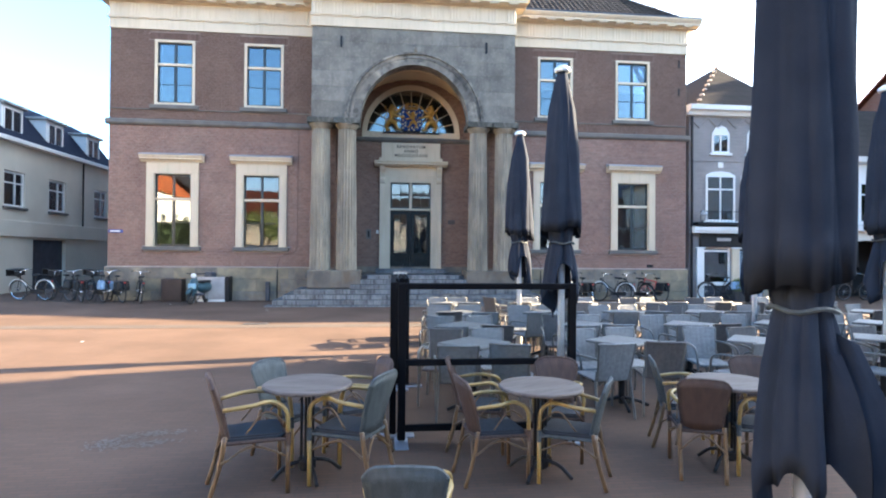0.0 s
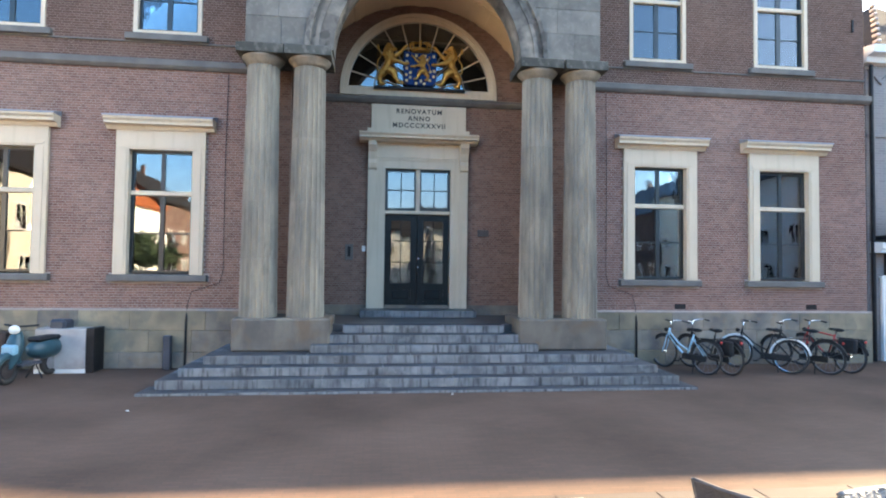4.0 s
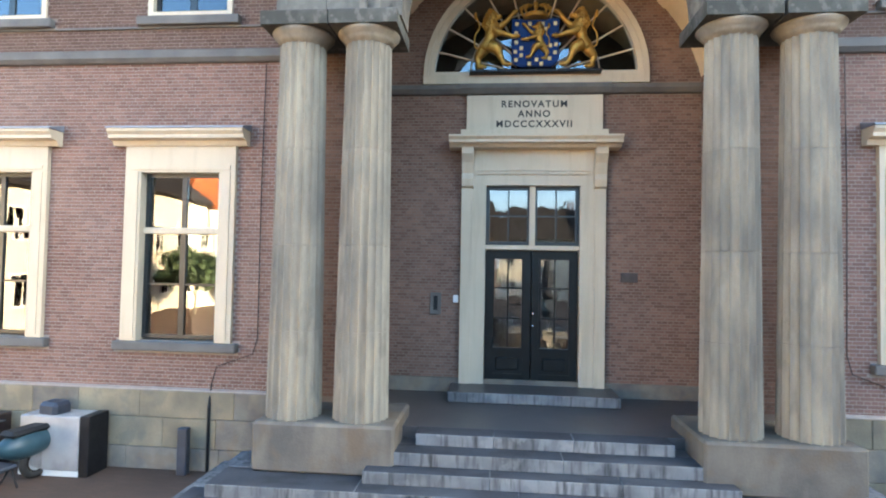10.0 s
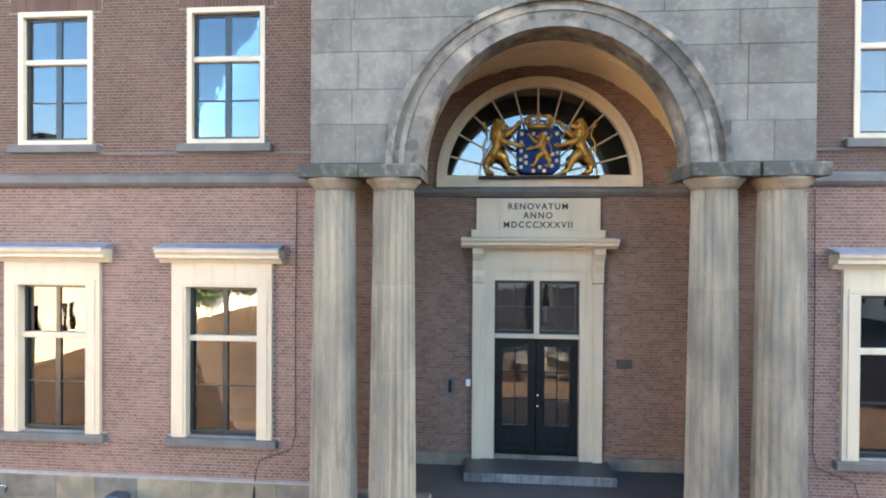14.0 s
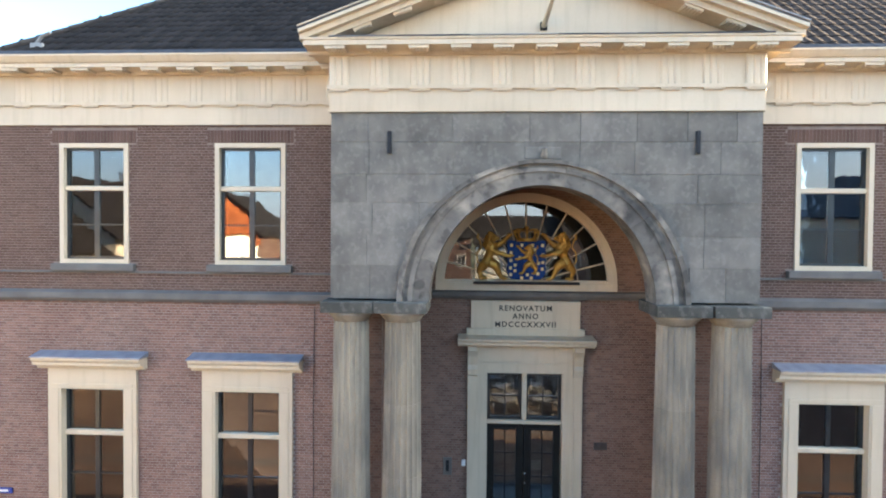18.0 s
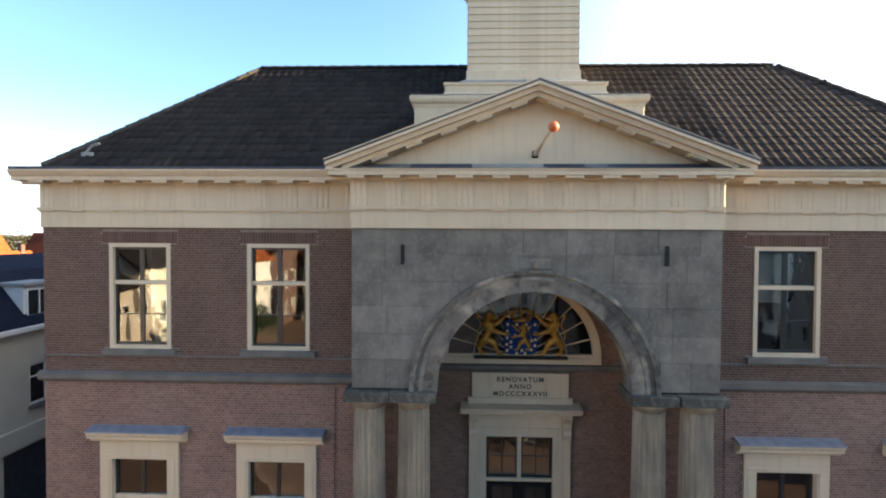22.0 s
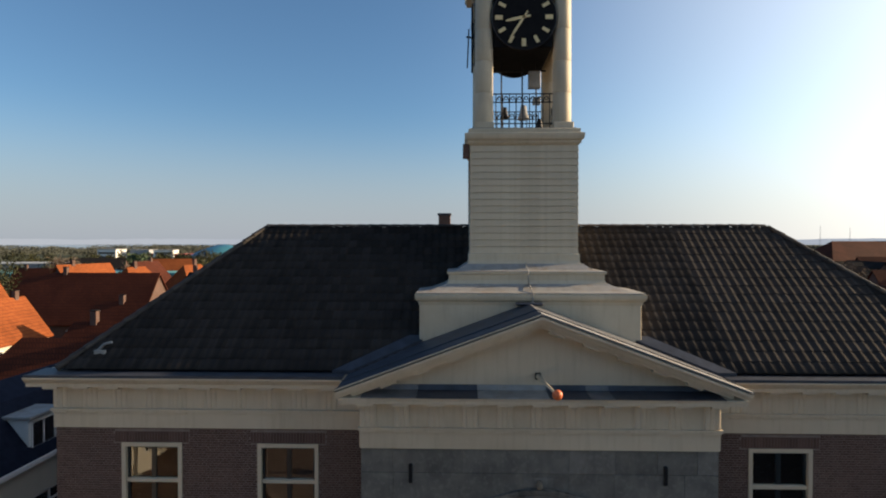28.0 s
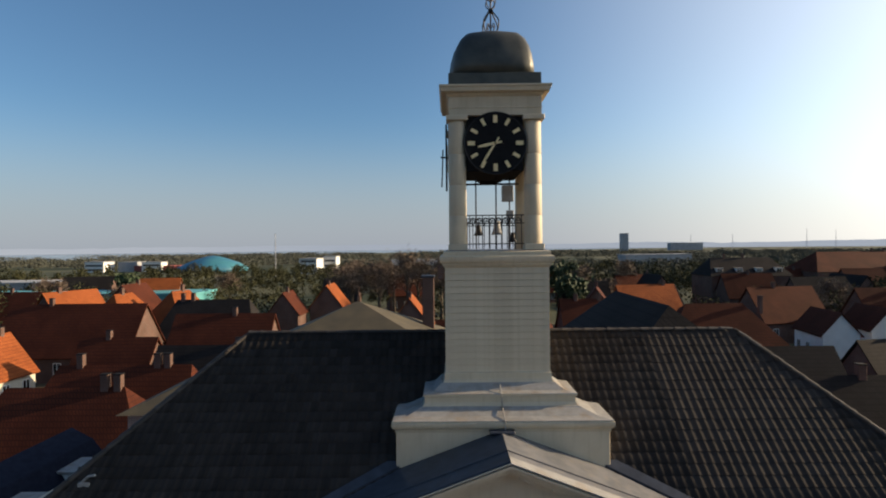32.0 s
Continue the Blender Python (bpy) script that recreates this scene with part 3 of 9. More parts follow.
def bricks(x0, x1, z0, z1, holes, front, course=0.0535, length=0.186, joint=0.0115, depth=0.03, curve=None, rnd=None):
    """Bricks of a wall that faces -y: stretcher and header courses in turn, cut at the openings. curve(z) gives more cuts."""
    rnd = rnd or random.Random(3)
    out = []
    rows = int(round((z1 - z0) / course))
    h = (z1 - z0) / rows
    for i in range(rows):
        za, zb = z0 + i * h + joint / 2, z0 + (i + 1) * h - joint / 2
        zc = (za + zb) / 2
        spans = [(x0, x1)]
        for hx0, hx1, hz0, hz1 in holes:
            if hz0 < zb and hz1 > za:
                spans = cut(spans, hx0, hx1)
        for a, b in (curve(zc) if curve else ()):
            spans = cut(spans, a, b)
        unit = length / 2 if i % 2 else length
        start = x0 - (0.25 if i % 2 else 0.5 * (i // 2 % 2)) * length
        for s, e in spans:
            k = math.floor((s - start) / unit)
            while start + k * unit < e:
                a, b = max(s, start + k * unit + joint / 2), min(e, start + (k + 1) * unit - joint / 2)
                if b - a > 0.03:
                    out.append((a, b, front + rnd.uniform(-0.002, 0.002), front + depth, za, zb))
                k += 1
    return out


def wall_cells(bm, x0, x1, z0, z1, y0, y1, holes):
    """A wall with real openings, out of the cells between them."""
    xs = sorted({x0, x1, *(h for q in holes for h in q[:2])})
    zs = sorted({z0, z1, *(h for q in holes for h in q[2:])})
    for a, b in zip(xs, xs[1:]):
        for c, d in zip(zs, zs[1:]):
            mx, mz = (a + b) / 2, (c + d) / 2
            if not any(q[0] < mx < q[1] and q[2] < mz < q[3] for q in holes):
                box(bm, a, b, y0, y1, c, d)
    bmesh.ops.remove_doubles(bm, verts=bm.verts[:], dist=1e-4)
    inner = collections.Counter(tuple(round(v, 4) for v in f.calc_center_median()) for f in bm.faces)
    bmesh.ops.delete(bm, geom=[f for f in bm.faces if inner[tuple(round(v, 4) for v in f.calc_center_median())] > 1], context="FACES_ONLY")
    return bm

# ---- the town hall ----
WALL, FRONT, BACK = 20.64, 19.57, 22.25          # wing wall, portico face, wall behind the porch
HALF, PORT = 10.6, 3.56
LOW_X, UP_X = (-8.45, -5.41, 5.41, 8.45), (-8.43, -5.37, 5.37, 8.43)
hall = thing("town_hall", (AX, 0, 0), "two-storey brick town hall with cream sash windows and dark roof", "town hall")

low_holes = [(x - 0.64, x + 0.64, 1.9, 4.5) for x in LOW_X]
up_holes = [(x - 0.6, x + 0.6, 6.88, 9.12) for x in UP_X]

for a, b in ((-HALF, -PORT + 0.06), (PORT - 0.06, HALF)):
    lower_wall = part("lower_wall", wall_cells(B(), a, b, 0.0, 6.26, WALL + 0.005, WALL + 0.38, [h for h in low_holes if a < h[0] < b]), MORTAR, hall, "pinkish brick wall with pale lime mortar")
    upper_wall = part("upper_wall", wall_cells(B(), a, b, 6.26, 10.5, WALL + 0.009, WALL + 0.38, [h for h in up_holes if a < h[0] < b]), MORTAR_UP, hall, "brown brick upper wall")
side = B()
box(side, -HALF, -HALF + 0.38, WALL + 0.38, 28.9, 0, 10.5)
box(side, HALF - 0.38, HALF, WALL + 0.38, 28.9, 0, 10.5)
box(side, -HALF, HALF, 28.52, 28.9, 0, 10.5)
part("rear_and_side_walls", side, WALL_BRICK, hall, "plain brick side and rear walls")
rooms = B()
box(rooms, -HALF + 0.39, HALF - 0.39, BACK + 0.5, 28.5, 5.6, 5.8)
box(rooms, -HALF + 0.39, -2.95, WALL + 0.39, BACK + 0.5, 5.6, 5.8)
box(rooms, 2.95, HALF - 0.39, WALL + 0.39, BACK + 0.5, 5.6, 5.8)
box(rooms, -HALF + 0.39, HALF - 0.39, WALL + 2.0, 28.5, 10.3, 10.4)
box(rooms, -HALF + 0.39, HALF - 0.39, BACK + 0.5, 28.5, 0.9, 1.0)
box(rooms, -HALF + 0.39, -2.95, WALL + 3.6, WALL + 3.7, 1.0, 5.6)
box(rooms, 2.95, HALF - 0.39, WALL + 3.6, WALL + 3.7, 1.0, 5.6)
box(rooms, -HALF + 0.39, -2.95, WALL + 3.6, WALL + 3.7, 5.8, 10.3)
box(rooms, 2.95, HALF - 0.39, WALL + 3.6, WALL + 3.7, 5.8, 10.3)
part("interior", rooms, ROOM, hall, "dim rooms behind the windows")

# windows: one set of meshes for the ground floor, one for the upper floor
def frame_rect(bm, x0, x1, z0, z1, w, y0, y1):
    loops = [[bm.verts.new((x, y, z)) for x, z in ((x0 + e, z0 + e), (x1 - e, z0 + e), (x1 - e, z1 - e), (x0 + e, z1 - e))] for y, e in ((y0, 0), (y0, w), (y1, w), (y1, 0))]
    for p, q in zip(loops, loops[1:] + loops[:1]):
        for k in range(4):
            bm.faces.new((p[k], p[(k + 1) % 4], q[(k + 1) % 4], q[k]))
    return bm


LOW = {"surround": shared("window_surround", box(B(), -0.875, 0.875, -0.07, 0.16, 4.46, 4.86), CREAM)}
LOW["jamb"] = shared("window_jamb", box(B(), -0.1275, 0.1275, -0.07, 0.16, 1.90, 4.458), CREAM)
LOW["fillet"] = shared("jamb_fillet", box(B(), -0.07, 0.07, -0.085, -0.07, 1.95, 4.46), CREAM)
LOW["head_fillet"] = shared("head_fillet", box(B(), -0.80, 0.80, -0.085, -0.07, 4.50, 4.56), CREAM)
hood = B()
prism(hood, [(0.0, 4.86), (-0.10, 4.86), (-0.13, 4.93), (-0.24, 4.95), (-0.24, 5.0), (-0.28, 5.05), (-0.28, 5.09), (0.0, 5.09)], "x", -1.06, 1.06)
LOW["hood"] = shared("window_hood", hood, CREAM)
LOW["hood_lead"] = shared("window_hood_lead", prism(B(), [(0.0, 5.094), (-0.30, 5.094), (-0.30, 5.115), (0.0, 5.19)], "x", -1.075, 1.075), LEAD_BLUE)
LOW["sill"] = shared("window_sill", bbox(B(), -0.97, 0.97, -0.12, 0.16, 1.76, 1.895, 0.012), GREY_TRIM)
fr = B()
frame_rect(fr, -0.62, 0.62, 1.93, 4.46, 0.055, 0.08, 0.15)
box(fr, -0.045, 0.045, 0.085, 0.145, 1.985, 3.52)
box(fr, -0.04, 0.04, 0.085, 0.145, 3.63, 4.405)
box(fr, -0.565, 0.565, 0.1, 0.135, 2.74, 2.77)
LOW["sash"] = shared("window_sash", fr, SASH)
LOW["transom"] = shared("window_transom", bbox(B(), -0.62, 0.62, 0.03, 0.15, 3.53, 3.625, 0.01), CREAM)
UPW = {}
sur = B()
frame_rect(sur, -0.68, 0.68, 6.88, 9.19, 0.085, -0.02, 0.14)
UPW["surround"] = shared("window_surround", sur, CREAM)
UPW["sill"] = shared("window_sill", bbox(B(), -0.82, 0.82, -0.1, 0.14, 6.74, 6.878, 0.012), GREY_TRIM)
fr = B()
frame_rect(fr, -0.595, 0.595, 6.965, 9.105, 0.05, 0.07, 0.13)
box(fr, -0.05, 0.05, 0.075, 0.125, 7.0, 8.28)
box(fr, -0.05, 0.05, 0.075, 0.125, 8.38, 9.06)
box(fr, -0.545, 0.545, 0.085, 0.12, 7.62, 7.645)
UPW["sash"] = shared("window_sash", fr, SASH)
UPW["transom"] = shared("window_transom", bbox(B(), -0.6, 0.6, 0.03, 0.13, 8.285, 8.375, 0.01), CREAM)
PANES = {}
def pane(parent, x0, x1, z0, z1, y, mat=None, label=""):
    key = (round(x1 - x0, 3), round(z1 - z0, 3), mat.name if mat else "")
    if key not in PANES:
        PANES[key] = shared("pane", box(B(), -key[0] / 2, key[0] / 2, -0.003, 0.003, -key[1] / 2, key[1] / 2), mat or GLASS)
    tilt = random.Random(int(x0 * 91 + z0 * 57 + y * 13))
    p = part("pane", PANES[key], None, parent, label, pose((x0 + x1) / 2, y, (z0 + z1) / 2, tilt.uniform(-0.35, 0.35), 0, tilt.uniform(-0.35, 0.35)))
    p.visible_shadow = False
    return p


for x in LOW_X:
    w = part("window", LOW["surround"], None, hall, "tall sash window with broad cream surround and hood", (x, WALL, 0))
    for s in (-1, 1):
        part("jamb", LOW["jamb"], None, w, "", (s * 0.7475, 0, 0))
        part("fillet", LOW["fillet"], None, w, "", (s * 0.73, 0, 0))
    part("head_fillet", LOW["head_fillet"], None, w, "", (0, 0, 0))
    for n, lab in (("hood", "cream moulded hood"), ("hood_lead", "lead cover tinted blue-grey for sky reflection"), ("sill", "grey stone sill"), ("sash", "dark green sash"), ("transom", "cream transom")):
        part(n, LOW[n], None, w, lab, (0, 0, 0))
    for a, b in ((-0.57, -0.04), (0.04, 0.57)):
        pane(w, a, b, 3.63, 4.41, 0.115)
        pane(w, a, b, 2.77, 3.53, 0.118)
        pane(w, a, b, 1.98, 2.74, 0.118)
for x in UP_X:
    w = part("window", UPW["surround"], None, hall, "upper sash window with thin cream frame", (x, WALL, 0))
    for n, lab in (("sill", "grey stone sill"), ("sash", "dark green sash"), ("transom", "cream transom")):
        part(n, UPW[n], None, w, lab, (0, 0, 0))
    for a, b in ((-0.55, -0.05), (0.05, 0.55)):
        pane(w, a, b, 8.38, 9.06, 0.1)
        pane(w, a, b, 7.645, 8.28, 0.103)
        pane(w, a, b, 7.01, 7.62, 0.103)
# white sheets behind the right upper windows paint the sky's reflection
for x in UP_X[2:]:
    part("roller_blind", box(B(), x - 0.56, x + 0.56, WALL + 0.2, WALL + 0.215, 8.0, 9.06), CURTAIN, hall, "white sheet standing in for sky reflected in the upper panes")

# string course, plinth, anchors, cables, vents
for s in (-1, 1):
    sc = B()
    prism(sc, [(WALL, 6.15), (WALL - 0.05, 6.16), (WALL - 0.1, 6.22), (WALL - 0.1, 6.33), (WALL, 6.38)], "x", *sorted((s * (PORT + 0.02), s * (HALF + 0.1))))
    part("string_course", sc, GREY_TRIM, hall, "grey stone string course")
    band = B()
    prism(band, [(WALL, 6.70), (WALL - 0.03, 6.705), (WALL - 0.03, 6.735), (WALL, 6.74)], "x", *sorted((s * (PORT + 0.02), s * HALF)))
    part("sill_band", band, GREY_TRIM, hall)
plinth = thing("stone_plinth", (AX, 0, 0), "weathered stone plinth blocks along the foot of the town hall", "plinth")
rp = random.Random(5)
for s in (-1, 1):
    for z0, z1, off in ((0.0, 0.33, 0.0), (0.332, 0.77, 0.55), (0.772, 1.17, 0.2)):
        x = PORT - 0.1 + off * 0.6
        if off:
            part("stone", bbox(B(), *sorted((s * (PORT - 0.1), s * (x - 0.004))), WALL - 0.07, WALL - 0.002, z0, z1, 0.008), PLINTH_STONE, plinth)
        while x < HALF - 0.1:
            e = min(HALF + 0.07, x + rp.uniform(0.7, 1.5))
            if HALF - e < 0.35:
                e = HALF + 0.07
            part("stone", bbox(B(), *sorted((s * x, s * (e - 0.002))), WALL - 0.07 - rp.uniform(0, 0.004), WALL - 0.002, z0, z1 - 0.002, 0.01), PLINTH_YELLOW if rp.random() < 0.4 else PLINTH_STONE, plinth)
            x = e
    cap = prism(B(), [(WALL, 1.17), (WALL - 0.075, 1.172), (WALL - 0.07, 1.19), (WALL, 1.21)], "x", *sorted((s * PORT, s * (HALF + 0.07))))
    part("mortar_fillet", cap, MORTAR, plinth)
for s in (-1, 1):
    cable = B()
    tube(cable, [(s * 4.12, WALL - 0.03, 6.1), (s * 4.14, WALL - 0.03, 4.2), (s * 4.13, WALL - 0.03, 2.0), (s * 4.2, WALL - 0.03, 1.75), (s * 4.75, WALL - 0.03, 1.55), (s * 4.82, WALL - 0.03, 1.3), (s * 4.82, WALL - 0.09, 0.95), (s * 4.82, WALL - 0.09, 0.02)], [0.007] * 6 + [0.024, 0.024], 6)
    part("conduit", cable, IRON, hall, "thin black cable down the wall")
for x in (5.9, 9.15):
    part("air_brick", box(B(), x - 0.13, x + 0.13, WALL - 0.012, WALL + 0.01, 1.24, 1.36), IRON, hall, "dark air grating")
for x, z0 in ((-2.56, 8.83), (2.515, 8.83)):
    part("wall_anchor", bbox(B(), x - 0.035, x + 0.035, FRONT - 0.05, FRONT + 0.01, z0, z0 + 0.38, 0.01), IRON, hall, "black iron wall anchor")
for x, z0 in ((10.3, 7.9), (10.3, 9.0)):
    part("wall_anchor", bbox(B(), x - 0.025, x + 0.025, WALL - 0.03, WALL + 0.01, z0, z0 + 0.3, 0.008), IRON, hall, "black iron wall anchor")

# portico: ashlar above the columns, cut round the arch
ZC, RIN, ROUT = 6.33, 1.88, 2.42
port = thing("portico", (AX, 0, 0), "grey stone portico with a round arch carried on paired fluted columns", "portico")
def rise(r):
    """How far the arch of radius r rises over its springing: stilted at the inner edge."""
    return r * (1.056 - 0.115 * (r - RIN))


core = B()
steps = 40
arc = [(-math.cos(math.pi * i / steps) * (RIN + 0.012), ZC + math.sin(math.pi * i / steps) * rise(RIN + 0.012)) for i in range(steps + 1)]
for (xa, za), (xb, zb) in zip(arc, arc[1:]):
    prism(core, [(xa, za), (xb, zb), (xb, 9.5), (xa, 9.5)], "y", FRONT + 0.014, FRONT + 0.55)
for s in (-1, 1):
    box(core, *sorted((s * (RIN + 0.012), s * (PORT - 0.012))), FRONT + 0.014, FRONT + 0.55, ZC + 0.06, 9.5)
    box(core, *sorted((s * 2.82, s * (PORT - 0.012))), FRONT + 0.55, WALL + 0.1, ZC + 0.06, 9.5)
part("backing", core, STONE, port, "stone core of the portico")
ra = random.Random(11)
z = ZC + 0.055
heights = (0.57, 0.51, 0.55, 0.48, 0.535, 0.50)
for i, h in enumerate(heights):
    joints = [-PORT, PORT]
    x = -PORT + ra.uniform(0.5, 0.9)
    while x < PORT - 0.4:
        joints.append(x)
        x += ra.uniform(0.75, 1.45)
    joints.sort()
    for a, b in zip(joints, joints[1:]):
        a, b = a + 0.004, b - 0.004
        n = 10
        low = []
        for k in range(n + 1):
            xx = a + (b - a) * k / n
            cz = ZC + rise(ROUT - 0.03) * math.sqrt(max(0.0, 1 - (xx / (ROUT - 0.03)) ** 2)) if abs(xx) < ROUT - 0.03 else -9
            low.append((xx, max(z + 0.004, cz)))
        top = z + h - 0.004
        keep = [p for p in low if p[1] < top - 0.01]
        if len(keep) < 2 or keep[-1][0] - keep[0][0] < 0.06:
            continue
        poly = [p for k, p in enumerate(keep) if k in (0, len(keep) - 1) or abs(p[1] - z - 0.004) > 1e-6 or abs(keep[k - 1][1] - p[1]) > 1e-6 or abs(keep[k + 1][1] - p[1]) > 1e-6]
        poly = poly + [(keep[-1][0], top), (keep[0][0], top)]
        part("ashlar_block", prism(B(), poly, "y", FRONT - ra.uniform(0, 0.004), FRONT + 0.1), STONE, port)
    for s in (-1, 1):
        part("ashlar_block", box(B(), *sorted((s * (PORT - 0.02), s * (PORT + 0.001))), FRONT + 0.105, WALL + 0.06, z + 0.004, z + h - 0.004), STONE, port)
    z += h
# arch ring out of voussoirs with three stepped mouldings
N = 9
for k in range(N):
    a0, a1 = math.pi * k / N + 0.0008, math.pi * (k + 1) / N - 0.0008
    for r0, r1, y in ((RIN, 2.16, -0.03), (2.16, 2.24, -0.055), (2.24, 2.33, -0.035), (2.33, ROUT, -0.10)):
        v = B()
        pts = [a0 + (a1 - a0) * j / 8 for j in range(9)]
        poly = [(-math.cos(a) * r0, ZC + math.sin(a) * rise(r0)) for a in pts] + [(-math.cos(a) * r1, ZC + math.sin(a) * rise(r1)) for a in reversed(pts)]
        prism(v, poly, "y", FRONT + y, FRONT + (0.54 if r0 == RIN else 0.02))
        part("voussoir", v, ARCH_STONE, port)
part("keystone", bbox(B(), -0.3, 0.3, FRONT - 0.012, FRONT + 0.02, 8.75, 8.95, 0.01), STONE, port)
part("keystone_boss", lathe(B(), [(0.0, 8.73), (0.05, 8.75), (0.06, 8.81), (0.035, 8.87), (0.05, 8.90), (0.0, 8.93)], 10, (0.02, FRONT - 0.05)), COLUMN_STONE, port, "small weathered stone knob", smooth=True)

# columns, pedestals
def drum(z0, z1, r0, r1, flutes=20):
    bm = B()
    n = flutes * 5
    rings = []
    for k in range(5):
        f = k / 4
        zz, r = z0 + (z1 - z0) * f, r0 + (r1 - r0) * f
        ring = []
        for j in range(n):
            u = (j % 5) / 5
            d = 0.0 if j % 5 == 0 else -0.115 * math.sin(math.pi * u) ** 0.6
            a = 2 * math.pi * j / n
            ring.append(bm.verts.new((math.cos(a) * r * (1 + d), math.sin(a) * r * (1 + d), zz)))
        rings.append(ring)
    for p, q in zip(rings, rings[1:]):
        for j in range(n):
            bm.faces.new((p[j], p[(j + 1) % n], q[(j + 1) % n], q[j]))
    bm.faces.new(rings[0][::-1])
    bm.faces.new(rings[-1])
    return bm


ZB, ZT, RB, RT = 1.12, 6.0, 0.362, 0.305
cuts = [ZB, 2.25, 3.35, 4.6, ZT]
DRUMS = []
for a, b in zip(cuts, cuts[1:]):
    ra_, rb_ = (RB + (RT - RB) * (q - ZB) / (ZT - ZB) for q in (a, b))
    DRUMS.append(shared("column_drum", drum(a, b - 0.005, ra_, rb_), COLUMN_STONE))
CAPITAL = shared("capital", lathe(B(), [(RT - 0.012, ZT - 0.004), (RT - 0.008, 6.02), (RT + 0.012, 6.024), (RT + 0.012, 6.036), (RT + 0.024, 6.04), (RT + 0.024, 6.052), (0.365, 6.085), (0.405, 6.125), (0.412, 6.15), (0.398, 6.165)], 32), COLUMN_STONE, True)
ABACUS = shared("abacus", prism(B(), [(-0.42, 6.165), (-0.42, 6.335), (-0.40, 6.352), (0.6, 6.352), (0.6, 6.165)], "x", -0.44, 0.44), MOSSY_STONE)
CY = 19.77
for x in (-3.24, -2.345, 2.28, 3.205):
    c = part("column", DRUMS[0], None, port, "fluted pale stone column with a plain capital", pose(x, CY, 0, 0, 0, x * 37))
    for d in DRUMS[1:]:
        part("column_drum", d, None, c)
    part("capital", CAPITAL, None, c, "rounded stone capital")
    part("abacus", ABACUS, None, c, "square grey abacus slab", pose(0, 0, 0, 0, 0, -x * 37))
for s in (-1, 1):
    ped_stone = B()
    bbox(ped_stone, *sorted((s * 1.83, s * 3.64)), 19.36, 20.62, 0.505, 1.12, 0.03)
    part("pedestal_block", ped_stone, PEDESTAL_STONE, port, "brown-stained sandstone pedestal block")

# porch: rear wall, side walls, vault
porch = B()
def vault_half(zz):
    return math.sqrt(max(0.01, 2.87 ** 2 - (zz - 5.75) ** 2))


wall_cells(porch, -2.82, 2.82, 0.9, 6.3, BACK + 0.005, BACK + 0.4, [(-1.22, 1.22, 1.12, 4.75)])
FAN = 1.93
fan_arc = [(-math.cos(math.pi * i / 32) * FAN, 6.46 + math.sin(math.pi * i / 32) * FAN) for i in range(33)]
for (xa, za), (xb, zb) in zip(fan_arc, fan_arc[1:]):
    prism(porch, [(xa, za), (xb, zb), (xb, 8.75), (xa, 8.75)], "y", BACK + 0.005, BACK + 0.4)
for s in (-1, 1):
    box(porch, *sorted((s * FAN, s * 2.82)), BACK + 0.005, BACK + 0.4, 6.3, 8.75)
    box(porch, *sorted((s * 2.80, s * (PORT - 0.05))), 20.5, WALL + 0.39, 0.9, ZC + 0.06)
    box(porch, *sorted((s * 2.80, s * 2.94)), WALL + 0.39, BACK + 0.4, 0.9, ZC + 0.3)
porch_wall = part("porch_wall", porch, MORTAR_UP, hall, "brick wall behind the porch")
vault = B()
rows = []
for i in range(29):
    a = radians(11 + (158 * i / 28))
    rows.append([vault.verts.new((-math.cos(a) * 2.87, y, 5.75 + math.sin(a) * 2.87)) for y in (FRONT + 0.5, BACK + 0.02)])
for p, q in zip(rows, rows[1:]):
    vault.faces.new((p[0], q[0], q[1], p[1]))
for k in range(9):
    a = radians(26 + 128 * k / 8)
    m = Matrix.Translation((-math.cos(a) * 2.87, 0, 5.75 + math.sin(a) * 2.87)) @ Matrix.Rotation(a - math.pi / 2, 4, "Y")
    box(vault, -0.09, 0.09, FRONT + 0.55, BACK, -0.022, 0.0, m)
for y in (20.35, 21.25):
    for i in range(24):
        a, b = radians(14 + 152 * i / 24), radians(14 + 152 * (i + 1) / 24)
        prism(vault, [(-math.cos(q) * r, 5.75 + math.sin(q) * r) for q, r in ((a, 2.846), (b, 2.846), (b, 2.872), (a, 2.872))], "y", y, y + 0.16)
part("porch_vault", vault, VAULT, hall, "ochre plaster barrel vault with ribs")
lid = box(B(), -3.5, 3.5, FRONT + 0.5, BACK + 0.5, 8.8, 8.9)
part("attic_floor", lid, ROOM, hall)
band = prism(B(), [(BACK, 6.12), (BACK - 0.06, 6.13), (BACK - 0.12, 6.2), (BACK - 0.12, 6.27), (BACK, 6.30)], "x", -2.80, 2.80)
part("porch_band", band, GREY_TRIM, hall, "dark grey stone band under the fanlight")
part("porch_band_centre", prism(B(), [(BACK, 6.10), (BACK - 0.1, 6.12), (BACK - 0.17, 6.2), (BACK - 0.17, 6.275), (BACK, 6.31)], "x", -1.28, 1.28), GREY_TRIM, hall)
part("porch_plinth", box(B(), -2.80, 2.80, BACK - 0.04, BACK, 0.96, 1.2), PLINTH_STONE, hall, "low stone plinth in the porch")
for s in (-1, 1):
    part("porch_plinth", box(B(), *sorted((s * 2.76, s * 2.80)), 20.5, BACK, 0.96, 1.2), PLINTH_STONE, hall, "low stone plinth in the porch")

